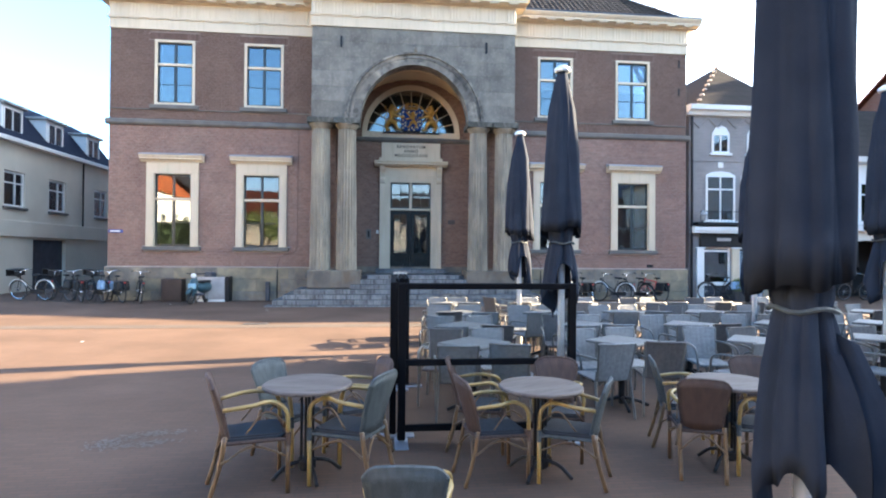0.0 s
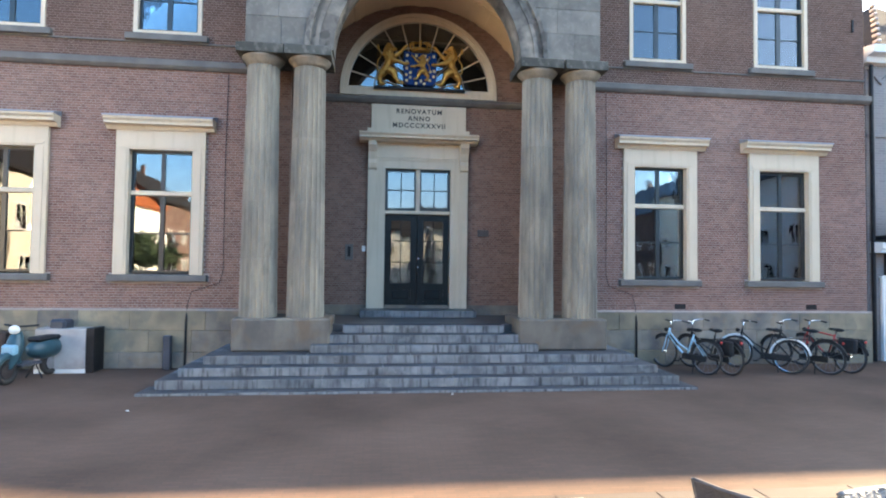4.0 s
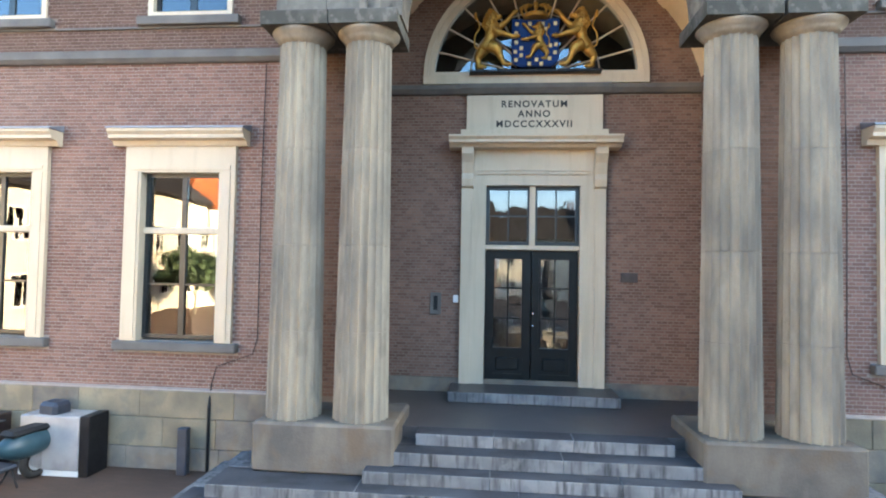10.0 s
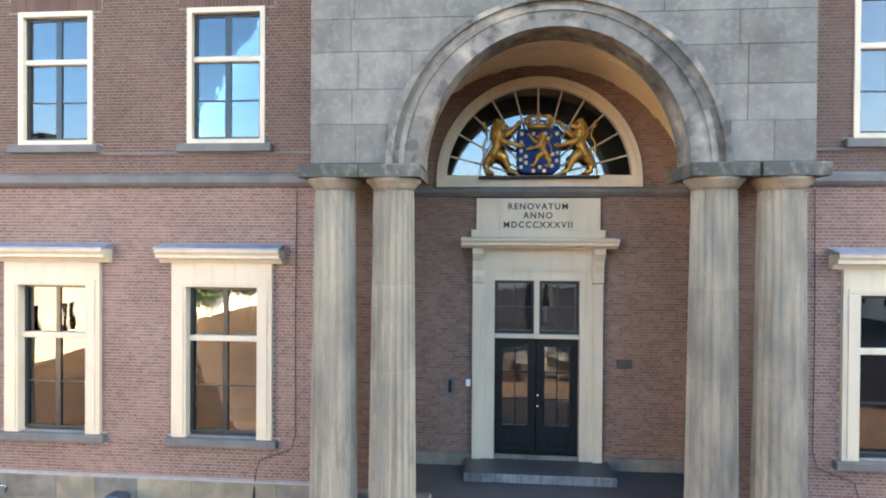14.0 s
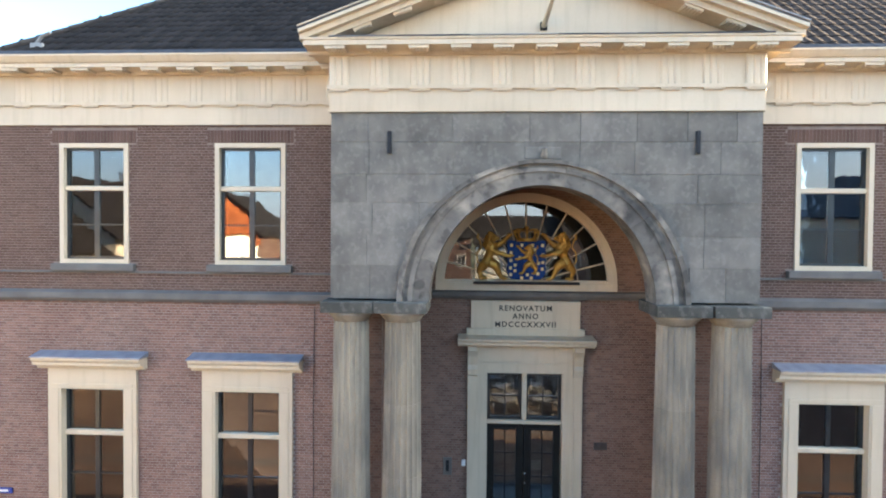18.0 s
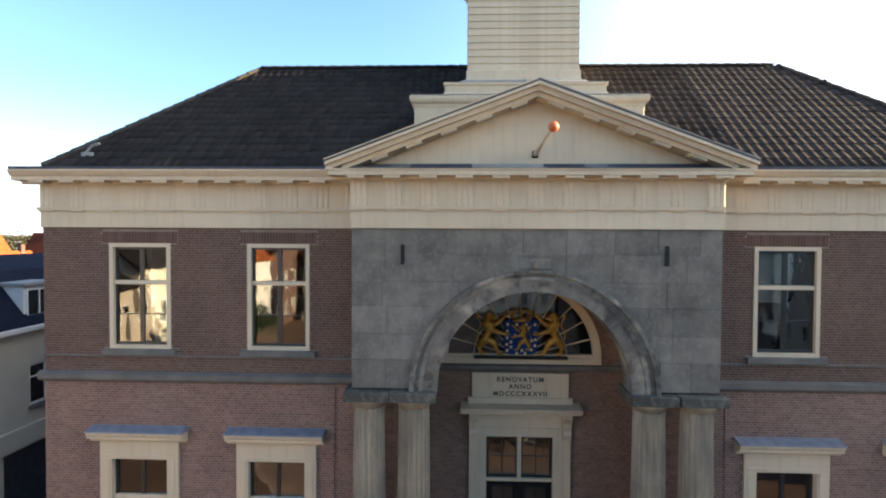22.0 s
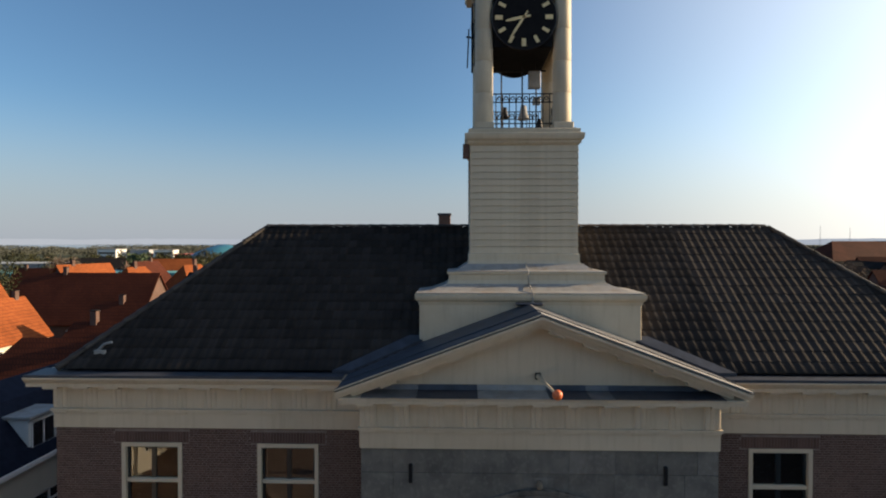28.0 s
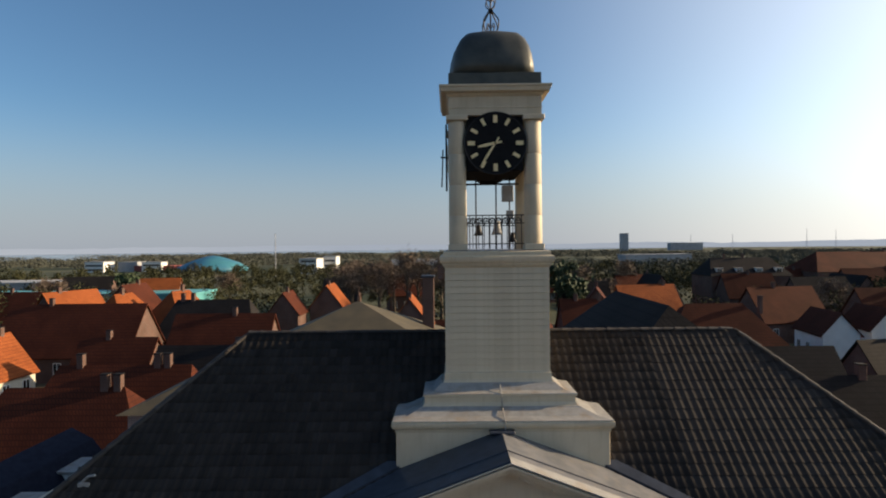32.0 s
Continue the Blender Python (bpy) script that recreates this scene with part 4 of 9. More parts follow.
# fanlight
fan = B()
for i in range(32):
    a, b = math.pi * i / 32, math.pi * (i + 1) / 32
    for r0, r1, y in ((1.74, 1.93, -0.05), (1.84, 1.93, -0.08)):
        prism(fan, [(-math.cos(q) * r, 6.46 + math.sin(q) * r) for q, r in ((a, r0), (b, r0), (b, r1), (a, r1))], "y", BACK + y, BACK + 0.1)
box(fan, -1.93, 1.93, BACK - 0.08, BACK + 0.1, 6.305, 6.46)
box(fan, -1.74, 1.74, BACK - 0.03, BACK + 0.1, 6.46, 6.53)
fanlight = part("fanlight", fan, CREAM, hall, "half-round cream fanlight with spokes")
for k in range(1, 12):
    a = math.pi * k / 12
    bar = tube(B(), [(-math.cos(a) * r, BACK + 0.03, 6.46 + math.sin(a) * r) for r in (0.35, 1.75)], 0.018, 5)
    part("spoke", bar, CREAM, fanlight)
ring = tube(B(), [(-math.cos(math.pi * i / 24) * 1.12, BACK + 0.03, 6.46 + math.sin(math.pi * i / 24) * 1.12) for i in range(25)], 0.014, 5)
part("glazing_ring", ring, CREAM, fanlight)
gl = B()
prism(gl, [(-math.cos(math.pi * i / 32) * 1.76, 6.46 + math.sin(math.pi * i / 32) * 1.76) for i in range(33)], "y", BACK + 0.05, BACK + 0.056)
part("fan_pane", gl, GLASS, fanlight, "dark glass").visible_shadow = False
part("hall_lining", box(B(), -2.8, 2.8, BACK + 2.5, BACK + 2.6, 1.0, 8.7), ROOM, hall, "dark sheet standing in for the unlit hall behind the fanlight")

# entrance: frame, doors, transom light, hood, inscription
ent = thing("entrance_doorway", (AX, BACK, 0), "cream doorway with hood, transom light and dark double doors", "doorway")
f = B()
for s in (-1, 1):
    box(f, *sorted((s * 0.80, s * 1.22)), -0.06, 0.3, 1.12, 4.78)
    box(f, *sorted((s * 1.04, s * 1.22)), -0.10, -0.06, 1.12, 4.5)
    box(f, *sorted((s * 0.83, s * 0.87)), -0.075, -0.06, 1.12, 4.6)
box(f, -0.80, 0.80, -0.06, 0.3, 4.53, 4.78)
box(f, -1.22, 1.22, -0.08, 0.0, 4.78, 5.14)
box(f, -0.95, 0.95, -0.095, -0.08, 4.72, 4.76)
part("door_frame", f, CREAM, ent, "cream moulded frame")
for s in (-1, 1):
    br = B()
    prism(br, [(-0.06, 4.46), (-0.16, 4.50), (-0.18, 4.62), (-0.15, 4.72), (-0.2, 4.9), (-0.3, 5.04), (-0.3, 5.14), (-0.06, 5.14)], "x", *sorted((s * 1.02, s * 1.22)))
    part("bracket", br, CREAM, ent, "scrolled cream bracket")
part("door_hood", prism(B(), [(0, 5.14), (-0.3, 5.14), (-0.34, 5.19), (-0.44, 5.2), (-0.44, 5.24), (-0.49, 5.29), (-0.49, 5.32), (0, 5.36)], "x", -1.43, 1.43), CREAM, ent, "projecting cream hood")
ins = B()
box(ins, -1.25, 1.25, -0.12, 0.0, 5.34, 5.49)
bbox(ins, -1.16, 1.16, -0.09, 0.0, 5.49, 6.09, 0.006)
plate = part("inscription_panel", ins, CREAM, ent, "cream panel with a painted inscription")
for text, z, size in (("RENOVATUM", 5.93, 0.16), ("ANNO", 5.76, 0.16), ("MDCCCXXXVII", 5.585, 0.16)):
    cu = bpy.data.curves.new("lettering", "FONT")
    cu.body, cu.size, cu.align_x, cu.extrude, cu.space_character, cu.offset = text, size, "CENTER", 0.002, 1.25, 0.004
    tmp = new("lettering", cu)
    me = bpy.data.meshes.new_from_object(tmp)
    bpy.data.objects.remove(tmp)
    bpy.data.curves.remove(cu)
    part("lettering", me, INK, plate, "black Roman capitals", pose(0.0, -0.0935, z - 0.05, 90, 0, 0))
tr = B()
frame_rect(tr, -0.80, 0.80, 3.5, 4.53, 0.035, 0.06, 0.12)
for s in (-1, 1):
    frame_rect(tr, *sorted((s * 0.05, s * 0.77)), 3.53, 4.5, 0.035, 0.06, 0.12)
    box(tr, s * 0.41 - 0.012, s * 0.41 + 0.012, 0.07, 0.11, 3.56, 4.47)
    box(tr, *sorted((s * 0.08, s * 0.74)), 0.07, 0.11, 4.0, 4.024)
part("transom_sash", tr, SASH, ent, "dark glazing bars")
part("mullion", bbox(B(), -0.05, 0.05, 0.0, 0.12, 3.5, 4.53, 0.008), CREAM, ent, "cream mullion")
part("transom_beam", bbox(B(), -0.80, 0.80, -0.02, 0.2, 3.42, 3.5, 0.01), CREAM, ent, "cream transom beam")
for s in (-1, 1):
    for a, b in ((0.085, 0.40), (0.42, 0.735)):
        for z0, z1 in ((3.565, 4.0), (4.024, 4.465)):
            pane(ent, *sorted((s * a, s * b)), z0, z1, 0.09)
for s in (-1, 1):
    d = B()
    x0, x1 = sorted((s * 0.012, s * 0.79))
    frame_rect(d, x0, x1, 1.15, 3.41, 0.13, 0.09, 0.15)
    box(d, x0 + 0.13, x1 - 0.13, 0.1, 0.14, 1.28, 1.68)
    bbox(d, x0 + 0.19, x1 - 0.19, 0.075, 0.12, 1.34, 1.56, 0.02)
    box(d, x0 + 0.13, x1 - 0.13, 0.085, 0.15, 1.62, 1.72)
    frame_rect(d, x0 + 0.12, x1 - 0.12, 1.7, 3.29, 0.03, 0.075, 0.13)
    mid = (x0 + x1) / 2
    box(d, mid - 0.011, mid + 0.011, 0.1, 0.13, 1.72, 3.27)
    for z in (2.24, 2.76):
        box(d, x0 + 0.14, x1 - 0.14, 0.1, 0.13, z - 0.011, z + 0.011)
    leaf = part("door_leaf", d, DOOR_GREEN, ent, "black-green glazed door leaf")
    for a, b in ((x0 + 0.15, mid - 0.011), (mid + 0.011, x1 - 0.15)):
        for z0, z1 in ((1.73, 2.229), (2.251, 2.749), (2.771, 3.26)):
            pane(leaf, a, b, z0, z1, 0.115)
part("notice", box(B(), 0.17, 0.39, 0.145, 0.15, 2.36, 2.58), GREY_TRIM, ent, "small pale notice behind the glass")
for z in (2.12, 2.33):
    part("door_knob", ball(B(), (0.03, 0.05, z), (0.028, 0.03, 0.028)), CHROME, ent, "small bright knob", smooth=True)
solid("brass_plaque", bbox(B(), 1.49, 1.77, BACK - 0.025, BACK + 0.0, 2.90, 3.06, 0.006), material("dull_bronze", (0.09, 0.075, 0.07), (0.07, 0.06, 0.055), 0.45, 0.4), "small dark bronze plaque on the porch wall", "plaque", at=(AX, 0, 0))
kp = thing("letterbox_panel", (AX, BACK, 0), "narrow grey steel panel with a dark slot on the porch wall", "letterbox")
part("plate", bbox(B(), -1.74, -1.55, -0.03, 0.0, 2.28, 2.66, 0.006), GREY_TRIM, kp)
part("slot", box(B(), -1.68, -1.61, -0.04, -0.028, 2.36, 2.6), PLASTIC_BLACK, kp, "dark slot")
solid("intercom_box", bbox(B(), -1.34, -1.25, BACK - 0.06, BACK, 2.49, 2.62, 0.008), WHITE, "small white intercom box beside the door frame", "intercom", at=(AX, 0, 0))

# ---- coat of arms ----
arms = thing("coat_of_arms", (AX, BACK - 0.12, 0), "gilded coat of arms with two lions, crown and blue shield", "coat of arms")
sh = B()
shield = [(-0.40, 7.38), (0.40, 7.38), (0.40, 6.70), (0.375, 6.63), (0.32, 6.58), (0.25, 6.555), (-0.25, 6.555), (-0.32, 6.58), (-0.375, 6.63), (-0.40, 6.70)]
prism(sh, shield, "y", -0.08, 0.0)
bmesh.ops.bevel(sh, geom=[e for e in sh.edges if all(abs(v.co.y + 0.08) < 1e-4 for v in e.verts)], offset=0.025, segments=2, affect="EDGES")
shield_ob = part("shield", sh, BLUE, arms, "blue shield with gold billets")
for bx, bz in ((-0.32, 7.28), (-0.1, 7.28), (0.12, 7.28), (0.33, 7.28), (-0.33, 7.12), (0.17, 7.19), (0.34, 7.08), (-0.33, 6.96), (0.34, 6.92), (-0.34, 6.8), (-0.24, 6.86), (0.33, 6.78), (-0.24, 6.74), (-0.33, 6.66), (-0.1, 6.59), (0.1, 6.59), (0.24, 6.68), (0.02, 6.66), (0.25, 6.9), (-0.14, 7.02)):
    part("billet", bbox(B(), bx - 0.03, bx + 0.03, -0.1, -0.07, bz - 0.032, bz + 0.032, 0.006), GOLD_PAINT, shield_ob, "small gold billet")


def lion(s, scale=1.0):
    """A rampant lion seen from its side: trunk, mane, head, four legs, tail."""
    bm = B()
    rl = random.Random(6)
    tube(bm, bent([(0.14, 0, 0.27), (0.11, 0, 0.38), (0.05, 0, 0.54), (0.01, 0, 0.68), (0.0, 0, 0.78)], 4), [0.07, 0.10, 0.115, 0.115, 0.105, 0.095, 0.09, 0.09, 0.10, 0.115, 0.125, 0.13, 0.13, 0.125, 0.115, 0.10, 0.08], 10)
    ball(bm, (-0.01, 0, 0.88), (0.085, 0.08, 0.085))
    ball(bm, (-0.095, -0.02, 0.865), (0.06, 0.05, 0.045))
    for e in (-0.04, 0.04):
        ball(bm, (0.03, e, 0.965), (0.022, 0.018, 0.03))
    for k in range(26):
        u, v = rl.uniform(0, 6.28), rl.uniform(0.60, 0.96)
        w = 0.15 - 0.09 * abs(v - 0.74) / 0.2
        ball(bm, (0.045 + w * math.cos(u) * 0.8, -abs(w * math.sin(u)) * 0.7, v), (0.05, 0.04, 0.06))
    for pts, rad in (([(0.13, 0.02, 0.36), (0.20, 0.03, 0.26), (0.27, 0.03, 0.17), (0.24, 0.03, 0.07), (0.25, 0.03, 0.02), (0.16, 0.03, 0.015)], (0.10, 0.095, 0.06, 0.042, 0.04, 0.045)), ([(0.06, -0.05, 0.36), (-0.06, -0.07, 0.29), (-0.12, -0.07, 0.17), (-0.16, -0.07, 0.08), (-0.20, -0.07, 0.03), (-0.27, -0.07, 0.015)], (0.105, 0.095, 0.058, 0.042, 0.04, 0.045)), ([(0.0, -0.06, 0.62), (-0.10, -0.09, 0.56), (-0.20, -0.09, 0.54), (-0.32, -0.09, 0.50), (-0.40, -0.09, 0.50)], (0.075, 0.06, 0.045, 0.036, 0.045)), ([(-0.02, 0.03, 0.70), (-0.12, 0.02, 0.72), (-0.22, 0.0, 0.79), (-0.30, -0.02, 0.88), (-0.37, -0.03, 0.95)], (0.075, 0.06, 0.045, 0.036, 0.045))):
        p = bent(pts, 4)
        n = len(p) - 1
        rad = [rad[min(len(rad) - 1, int(i * (len(rad) - 1) / n))] * (1 - (i * (len(rad) - 1) / n) % 1) + rad[min(len(rad) - 1, int(i * (len(rad) - 1) / n) + 1)] * ((i * (len(rad) - 1) / n) % 1) for i in range(n + 1)]
        tube(bm, p, rad, 8)
        for e in (-0.02, 0.02):
            ball(bm, (p[-1][0] - 0.02, p[-1][1] + e, p[-1][2]), (0.035, 0.018, 0.025))
    tail = bent([(0.20, 0, 0.33), (0.31, 0, 0.36), (0.31, 0, 0.56), (0.24, 0, 0.68), (0.27, 0, 0.82), (0.31, 0, 0.90)], 5)
    tube(bm, tail, 0.016, 6)
    ball(bm, tail[-1], (0.03, 0.025, 0.07))
    bm.transform(Matrix.Diagonal((s * scale, scale, scale, 1)))
    if s < 0:
        bmesh.ops.reverse_faces(bm, faces=bm.faces[:])
    return bm


part("left_supporter", lion(-1, 1.0), GOLD, arms, "gilded lion", (-0.72, -0.04, 6.56), True)
part("right_supporter", lion(1, 1.0), GOLD, arms, "gilded lion", (0.72, -0.04, 6.56), True)
part("charge", lion(1, 0.62), GOLD, arms, "small gilded lion on the shield", (0.03, -0.1, 6.68), True)
cr = B()
lathe(cr, [(0.2, 7.40), (0.215, 7.40), (0.215, 7.47), (0.2, 7.47)], 20)
for k in range(5):
    a = math.pi * k / 4
    x, y = -math.cos(a) * 0.2, -math.sin(a) * 0.06
    tube(cr, [(x, y, 7.46), (x * 1.25, y, 7.56), (x * 1.05, y, 7.66), (x * 0.4, y * 0.5, 7.64)], 0.022, 6)
    ball(cr, (x * 1.22, y, 7.6), 0.04)
ball(cr, (0, 0, 7.68), 0.045)
part("crown", cr, GOLD, arms, "gilded crown", (0, -0.05, -0.04), True)
part("base_ledge", bbox(B(), -1.12, 1.12, -0.1, 0.1, 6.45, 6.50, 0.01), IRON, arms, "dark ledge under the arms")

# ---- entablature, pediment ----
def entablature(x0, x1, y, ends, spacing, name, cyma):
    """Architrave, frieze with triglyphs, mutules and cornice along the front."""
    e = thing(name, (AX, 0, 0), "cream painted entablature with triglyph frieze and projecting cornice", "entablature")
    part("architrave", prism(B(), [(y, 9.53), (y - 0.04, 9.53), (y - 0.04, 9.90), (y, 9.90)], "x", x0, x1), CREAM, e)
    part("taenia", prism(B(), [(y, 9.90), (y - 0.09, 9.90), (y - 0.09, 9.96), (y, 9.96)], "x", x0 - 0.05 * ends[0], x1 + 0.05 * ends[1]), CREAM, e)
    part("frieze", prism(B(), [(y, 9.96), (y - 0.03, 9.96), (y - 0.03, 10.46), (y, 10.46)], "x", x0, x1), CREAM, e)
    top = [(y - 0.43, 10.61), (y - 0.50, 10.71), (y - 0.50, 10.74), (y, 10.78)] if cyma else [(y - 0.42, 10.615), (y - 0.42, 10.645), (y, 10.66)]
    part("cornice", prism(B(), [(y, 10.46), (y - 0.10, 10.46), (y - 0.12, 10.51), (y - 0.40, 10.525), (y - 0.40, 10.60)] + top, "x", x0 - 0.36 * ends[0], x1 + 0.36 * ends[1]), CREAM, e, "cream moulded cornice")
    n = int(round((x1 - x0 - 0.3) / spacing))
    step = (x1 - x0 - 0.3) / n
    tri = B()
    for k in (-0.11, 0.0, 0.11):
        prism(tri, [(k - 0.048, -0.046), (k - 0.028, -0.059), (k + 0.028, -0.059), (k + 0.048, -0.046), (k + 0.048, 0.0), (k - 0.048, 0.0)], "z", 9.965, 10.42)
    box(tri, -0.165, 0.165, -0.046, 0.0, 9.96, 10.46)
    if cyma:
        tri.transform(Matrix.Diagonal((1, 0.74, 1, 1)))
    tri_me = shared("triglyph", tri, CREAM)
    reg = B()
    box(reg, -0.165, 0.165, -0.078, -0.04, 9.872, 9.90)
    for k in range(6):
        lathe(reg, [(0.014, 9.853), (0.010, 9.873)], 6, (-0.14 + 0.056 * k, -0.065))
    reg_me = shared("regula", reg, CREAM)
    mut = B()
    box(mut, -0.165, 0.165, -0.38, -0.12, 10.475, 10.522)
    for k in range(6):
        for q in range(2):
            lathe(mut, [(0.016, 10.452), (0.012, 10.476)], 6, (-0.14 + 0.056 * k, -0.34 + 0.14 * q))
    mut_me = shared("mutule", mut, CREAM)
    for i in range(n + 1):
        x = x0 + 0.15 + step * i
        for nm, me in (("triglyph", tri_me), ("regula", reg_me), ("mutule", mut_me)):
            part(nm, me, None, e, "", (x, y, 0))
    return e


entablature(-HALF - 0.02, -PORT - 0.045, WALL, (1, 0), 0.70, "wing_entablature", True)
entablature(PORT + 0.045, HALF + 0.02, WALL, (0, 1), 0.70, "wing_entablature", True)
pe = entablature(-PORT, PORT, FRONT - 0.01, (1, 1), 0.69, "portico_entablature", False)
for s in (-1, 1):
    part("return_frieze", box(B(), *sorted((s * (PORT - 0.05), s * (PORT + 0.035))), FRONT, WALL - 0.04, 9.53, 10.46), CREAM, pe)
    part("return_cornice", box(B(), *sorted((s * PORT, s * (PORT + 0.36))), FRONT - 0.05, WALL - 0.5, 10.525, 10.645), CREAM, pe)
    sc = box(B(), *sorted((s * HALF, s * (HALF + 0.36))), WALL, 29.3, 10.525, 10.76)
    box(sc, *sorted((s * (HALF - 0.01), s * (HALF + 0.03))), WALL, 28.9, 9.53, 10.525)
    part("side_cornice", sc, CREAM, hall, "cream cornice along the side")
    part("gutter", prism(B(), [(WALL - 0.50, 10.745), (WALL - 0.50, 10.80), (WALL - 0.47, 10.80), (WALL - 0.45, 10.782), (WALL + 0.2, 10.80), (WALL + 0.2, 10.745)], "x", *sorted((s * (PORT + 0.5), s * (HALF + 0.36)))), LEAD_DARK, hall, "dark lead gutter lining")

ped = thing("pediment", (AX, 0, 0), "cream triangular pediment with raking cornice and lead-covered roof", "pediment")
part("tympanum", prism(B(), [(-3.55, 10.64), (3.55, 10.64), (0, 12.02)], "y", FRONT + 0.1, FRONT + 0.3), CREAM, ped, "plain cream tympanum")
SL = (12.24 - 10.76) / 3.98
for s in (-1, 1):
    r = B()
    for dz0, dz1, y in ((-0.24, -0.15, FRONT - 0.30), (-0.15, -0.055, FRONT - 0.40), (-0.055, 0.0, FRONT - 0.49)):
        e = 3.98 if dz1 > -0.1 else 3.86 if dz1 > -0.14 else 3.7
        poly = [(s * e, 12.24 - SL * e + dz0), (0, 12.24 + dz0), (0, 12.24 + dz1), (s * e, 12.24 - SL * e + dz1)]
        prism(r, poly, "y", y, FRONT + 0.32)
    part("raking_cornice", r, CREAM, ped, "cream raking cornice")
    for k in range(5):
        x = s * (0.35 + 0.66 * k)
        zz = 12.24 - SL * abs(x) - 0.24
        m = Matrix.Translation((x, 0, zz)) @ Matrix.Rotation(s * math.atan(SL), 4, "Y")
        mutule = part("raking_mutule", box(B(), -0.16, 0.16, FRONT - 0.27, FRONT + 0.02, -0.04, 0.0, m), CREAM, ped)
        for g in range(6):
            part("gutta", box(B(), -0.15 + 0.054 * g, -0.125 + 0.054 * g, FRONT - 0.25, FRONT - 0.1, -0.062, -0.04, m), CREAM, mutule)
    # left slope coloured dark for shade, right slope and edge pale for sun
    sheet = prism(B(), [(s * 4.0, 12.25 - SL * 4.0), (0, 12.25), (0, 12.275), (s * 4.0, 12.275 - SL * 4.0)], "y", FRONT - 0.47, 22.6)
    part("lead_sheet", sheet, LEAD_DARK if s < 0 else LEAD, ped, "weathered lead roof of the pediment, shaded left slope coloured darker")
    edge = prism(B(), [(s * 3.99, 12.279 - SL * 3.99), (0, 12.279), (0, 12.3), (s * 3.99, 12.3 - SL * 3.99)], "y", FRONT - 0.5, FRONT - 0.47 if s < 0 else FRONT - 0.12)
    part("edge_board", edge, CREAM if s < 0 else LEAD_PALE, ped, "board along the edge of the lead, coloured pale on the sunlit right")
    for k in range(2):
        tube_b = tube(B(), [(s * 4.0, FRONT - 0.35 + 0.6 * k, 12.285 - SL * 4.0), (0, FRONT - 0.35 + 0.6 * k, 12.285)], 0.014, 6)
        part("lead_roll", tube_b, LEAD_DARK, ped)
part("ridge_lead", bbox(B(), -0.3, 0.3, FRONT + 1.35, 22.3, 12.24, 12.30, 0.02), LEAD_DARK, ped, "dark lead ridge piece")
lx = [-3.5, -2.42, -1.22, 0.16, 0.95, 1.4, 3.5]
for (a, b), m in zip(zip(lx, lx[1:]), (LEAD, LEAD_DARK, LEAD_PALE, LEAD_DARK, LEAD, LEAD_DARK)):
    part("ledge_lead", prism(B(), [(FRONT - 0.45, 10.65), (FRONT + 0.1, 10.668), (FRONT + 0.1, 10.79), (FRONT + 0.085, 10.79), (FRONT + 0.06, 10.69), (FRONT - 0.45, 10.662)], "x", a + 0.004, b), m, ped, "lead flashing sheet on the cornice")
# lead valleys where the pediment's roof runs into the tiles
for s in (-1, 1):
    valley = B()
    corners = []
    for x, w in ((4.05, 0.3), (2.3, 0.42)):
        y = 20.56 + (12.275 - SL * x - 10.83) / 0.8177
        for o in (-0.1, w):
            zz = 10.83 + (y - 20.56) * 0.8177
            corners.append((s * (x + o), y, zz + 0.095))
    a, b, c, d = corners
    top = [valley.verts.new(q) for q in (a, b, d, c)]
    low_ = [valley.verts.new((q[0], q[1], q[2] - 0.08)) for q in (a, b, d, c)]
    valley.faces.new(top)
    valley.faces.new(low_[::-1])
    for k in range(4):
        valley.faces.new((top[k], low_[k], low_[(k + 1) % 4], top[(k + 1) % 4]))
    bmesh.ops.recalc_face_normals(valley, faces=valley.faces[:])
    part("valley_lead", valley, LEAD_DARK, ped, "grey lead valley along the tiles")
bp = thing("ball_on_rod", (AX, 0, 0), "orange painted ball on a short rod fixed to the pediment", "ball finial")
part("rod", tube(B(), [(0.0, FRONT + 0.11, 10.97), (0.02, 18.7, 11.05), (0.04, 17.75, 11.12)], [0.05, 0.028, 0.022], 8), CREAM, bp)
part("bracket", bbox(B(), -0.06, 0.06, FRONT + 0.06, FRONT + 0.11, 10.9, 11.04, 0.015), IRON, bp, "dark bracket")
part("ball", ball(B(), (0.045, 17.7, 11.13), 0.088, 16, 10), ORANGE_BALL, bp, "orange ball", smooth=True)

# ---- roof of the town hall ----
EZ, RZ, EY, RY, EX, RX = 10.83, 14.06, 20.56, 24.51, 10.52, 7.14
roof = thing("town_hall_roof", (AX, 0, 0), "dark anthracite pantile hipped roof", "roof")
deck = B()
v = [deck.verts.new(p) for p in ((-EX, EY, EZ), (EX, EY, EZ), (EX, 2 * RY - EY, EZ), (-EX, 2 * RY - EY, EZ), (-RX, RY, RZ), (RX, RY, RZ))]
for f in ((0, 1, 5, 4), (1, 2, 5), (2, 3, 4, 5), (3, 0, 4), (0, 3, 2, 1)):
    deck.faces.new([v[i] for i in f])
part("roof_deck", deck, DARK_ROOF, roof, "dark roof slopes")
TW, TL = 0.21, 0.295
PROF = [(0.0, 0.007), (0.10, 0.0), (0.24, -0.002), (0.42, 0.003), (0.56, 0.012), (0.70, 0.021), (0.84, 0.020), (0.95, 0.012), (1.06, 0.006)]


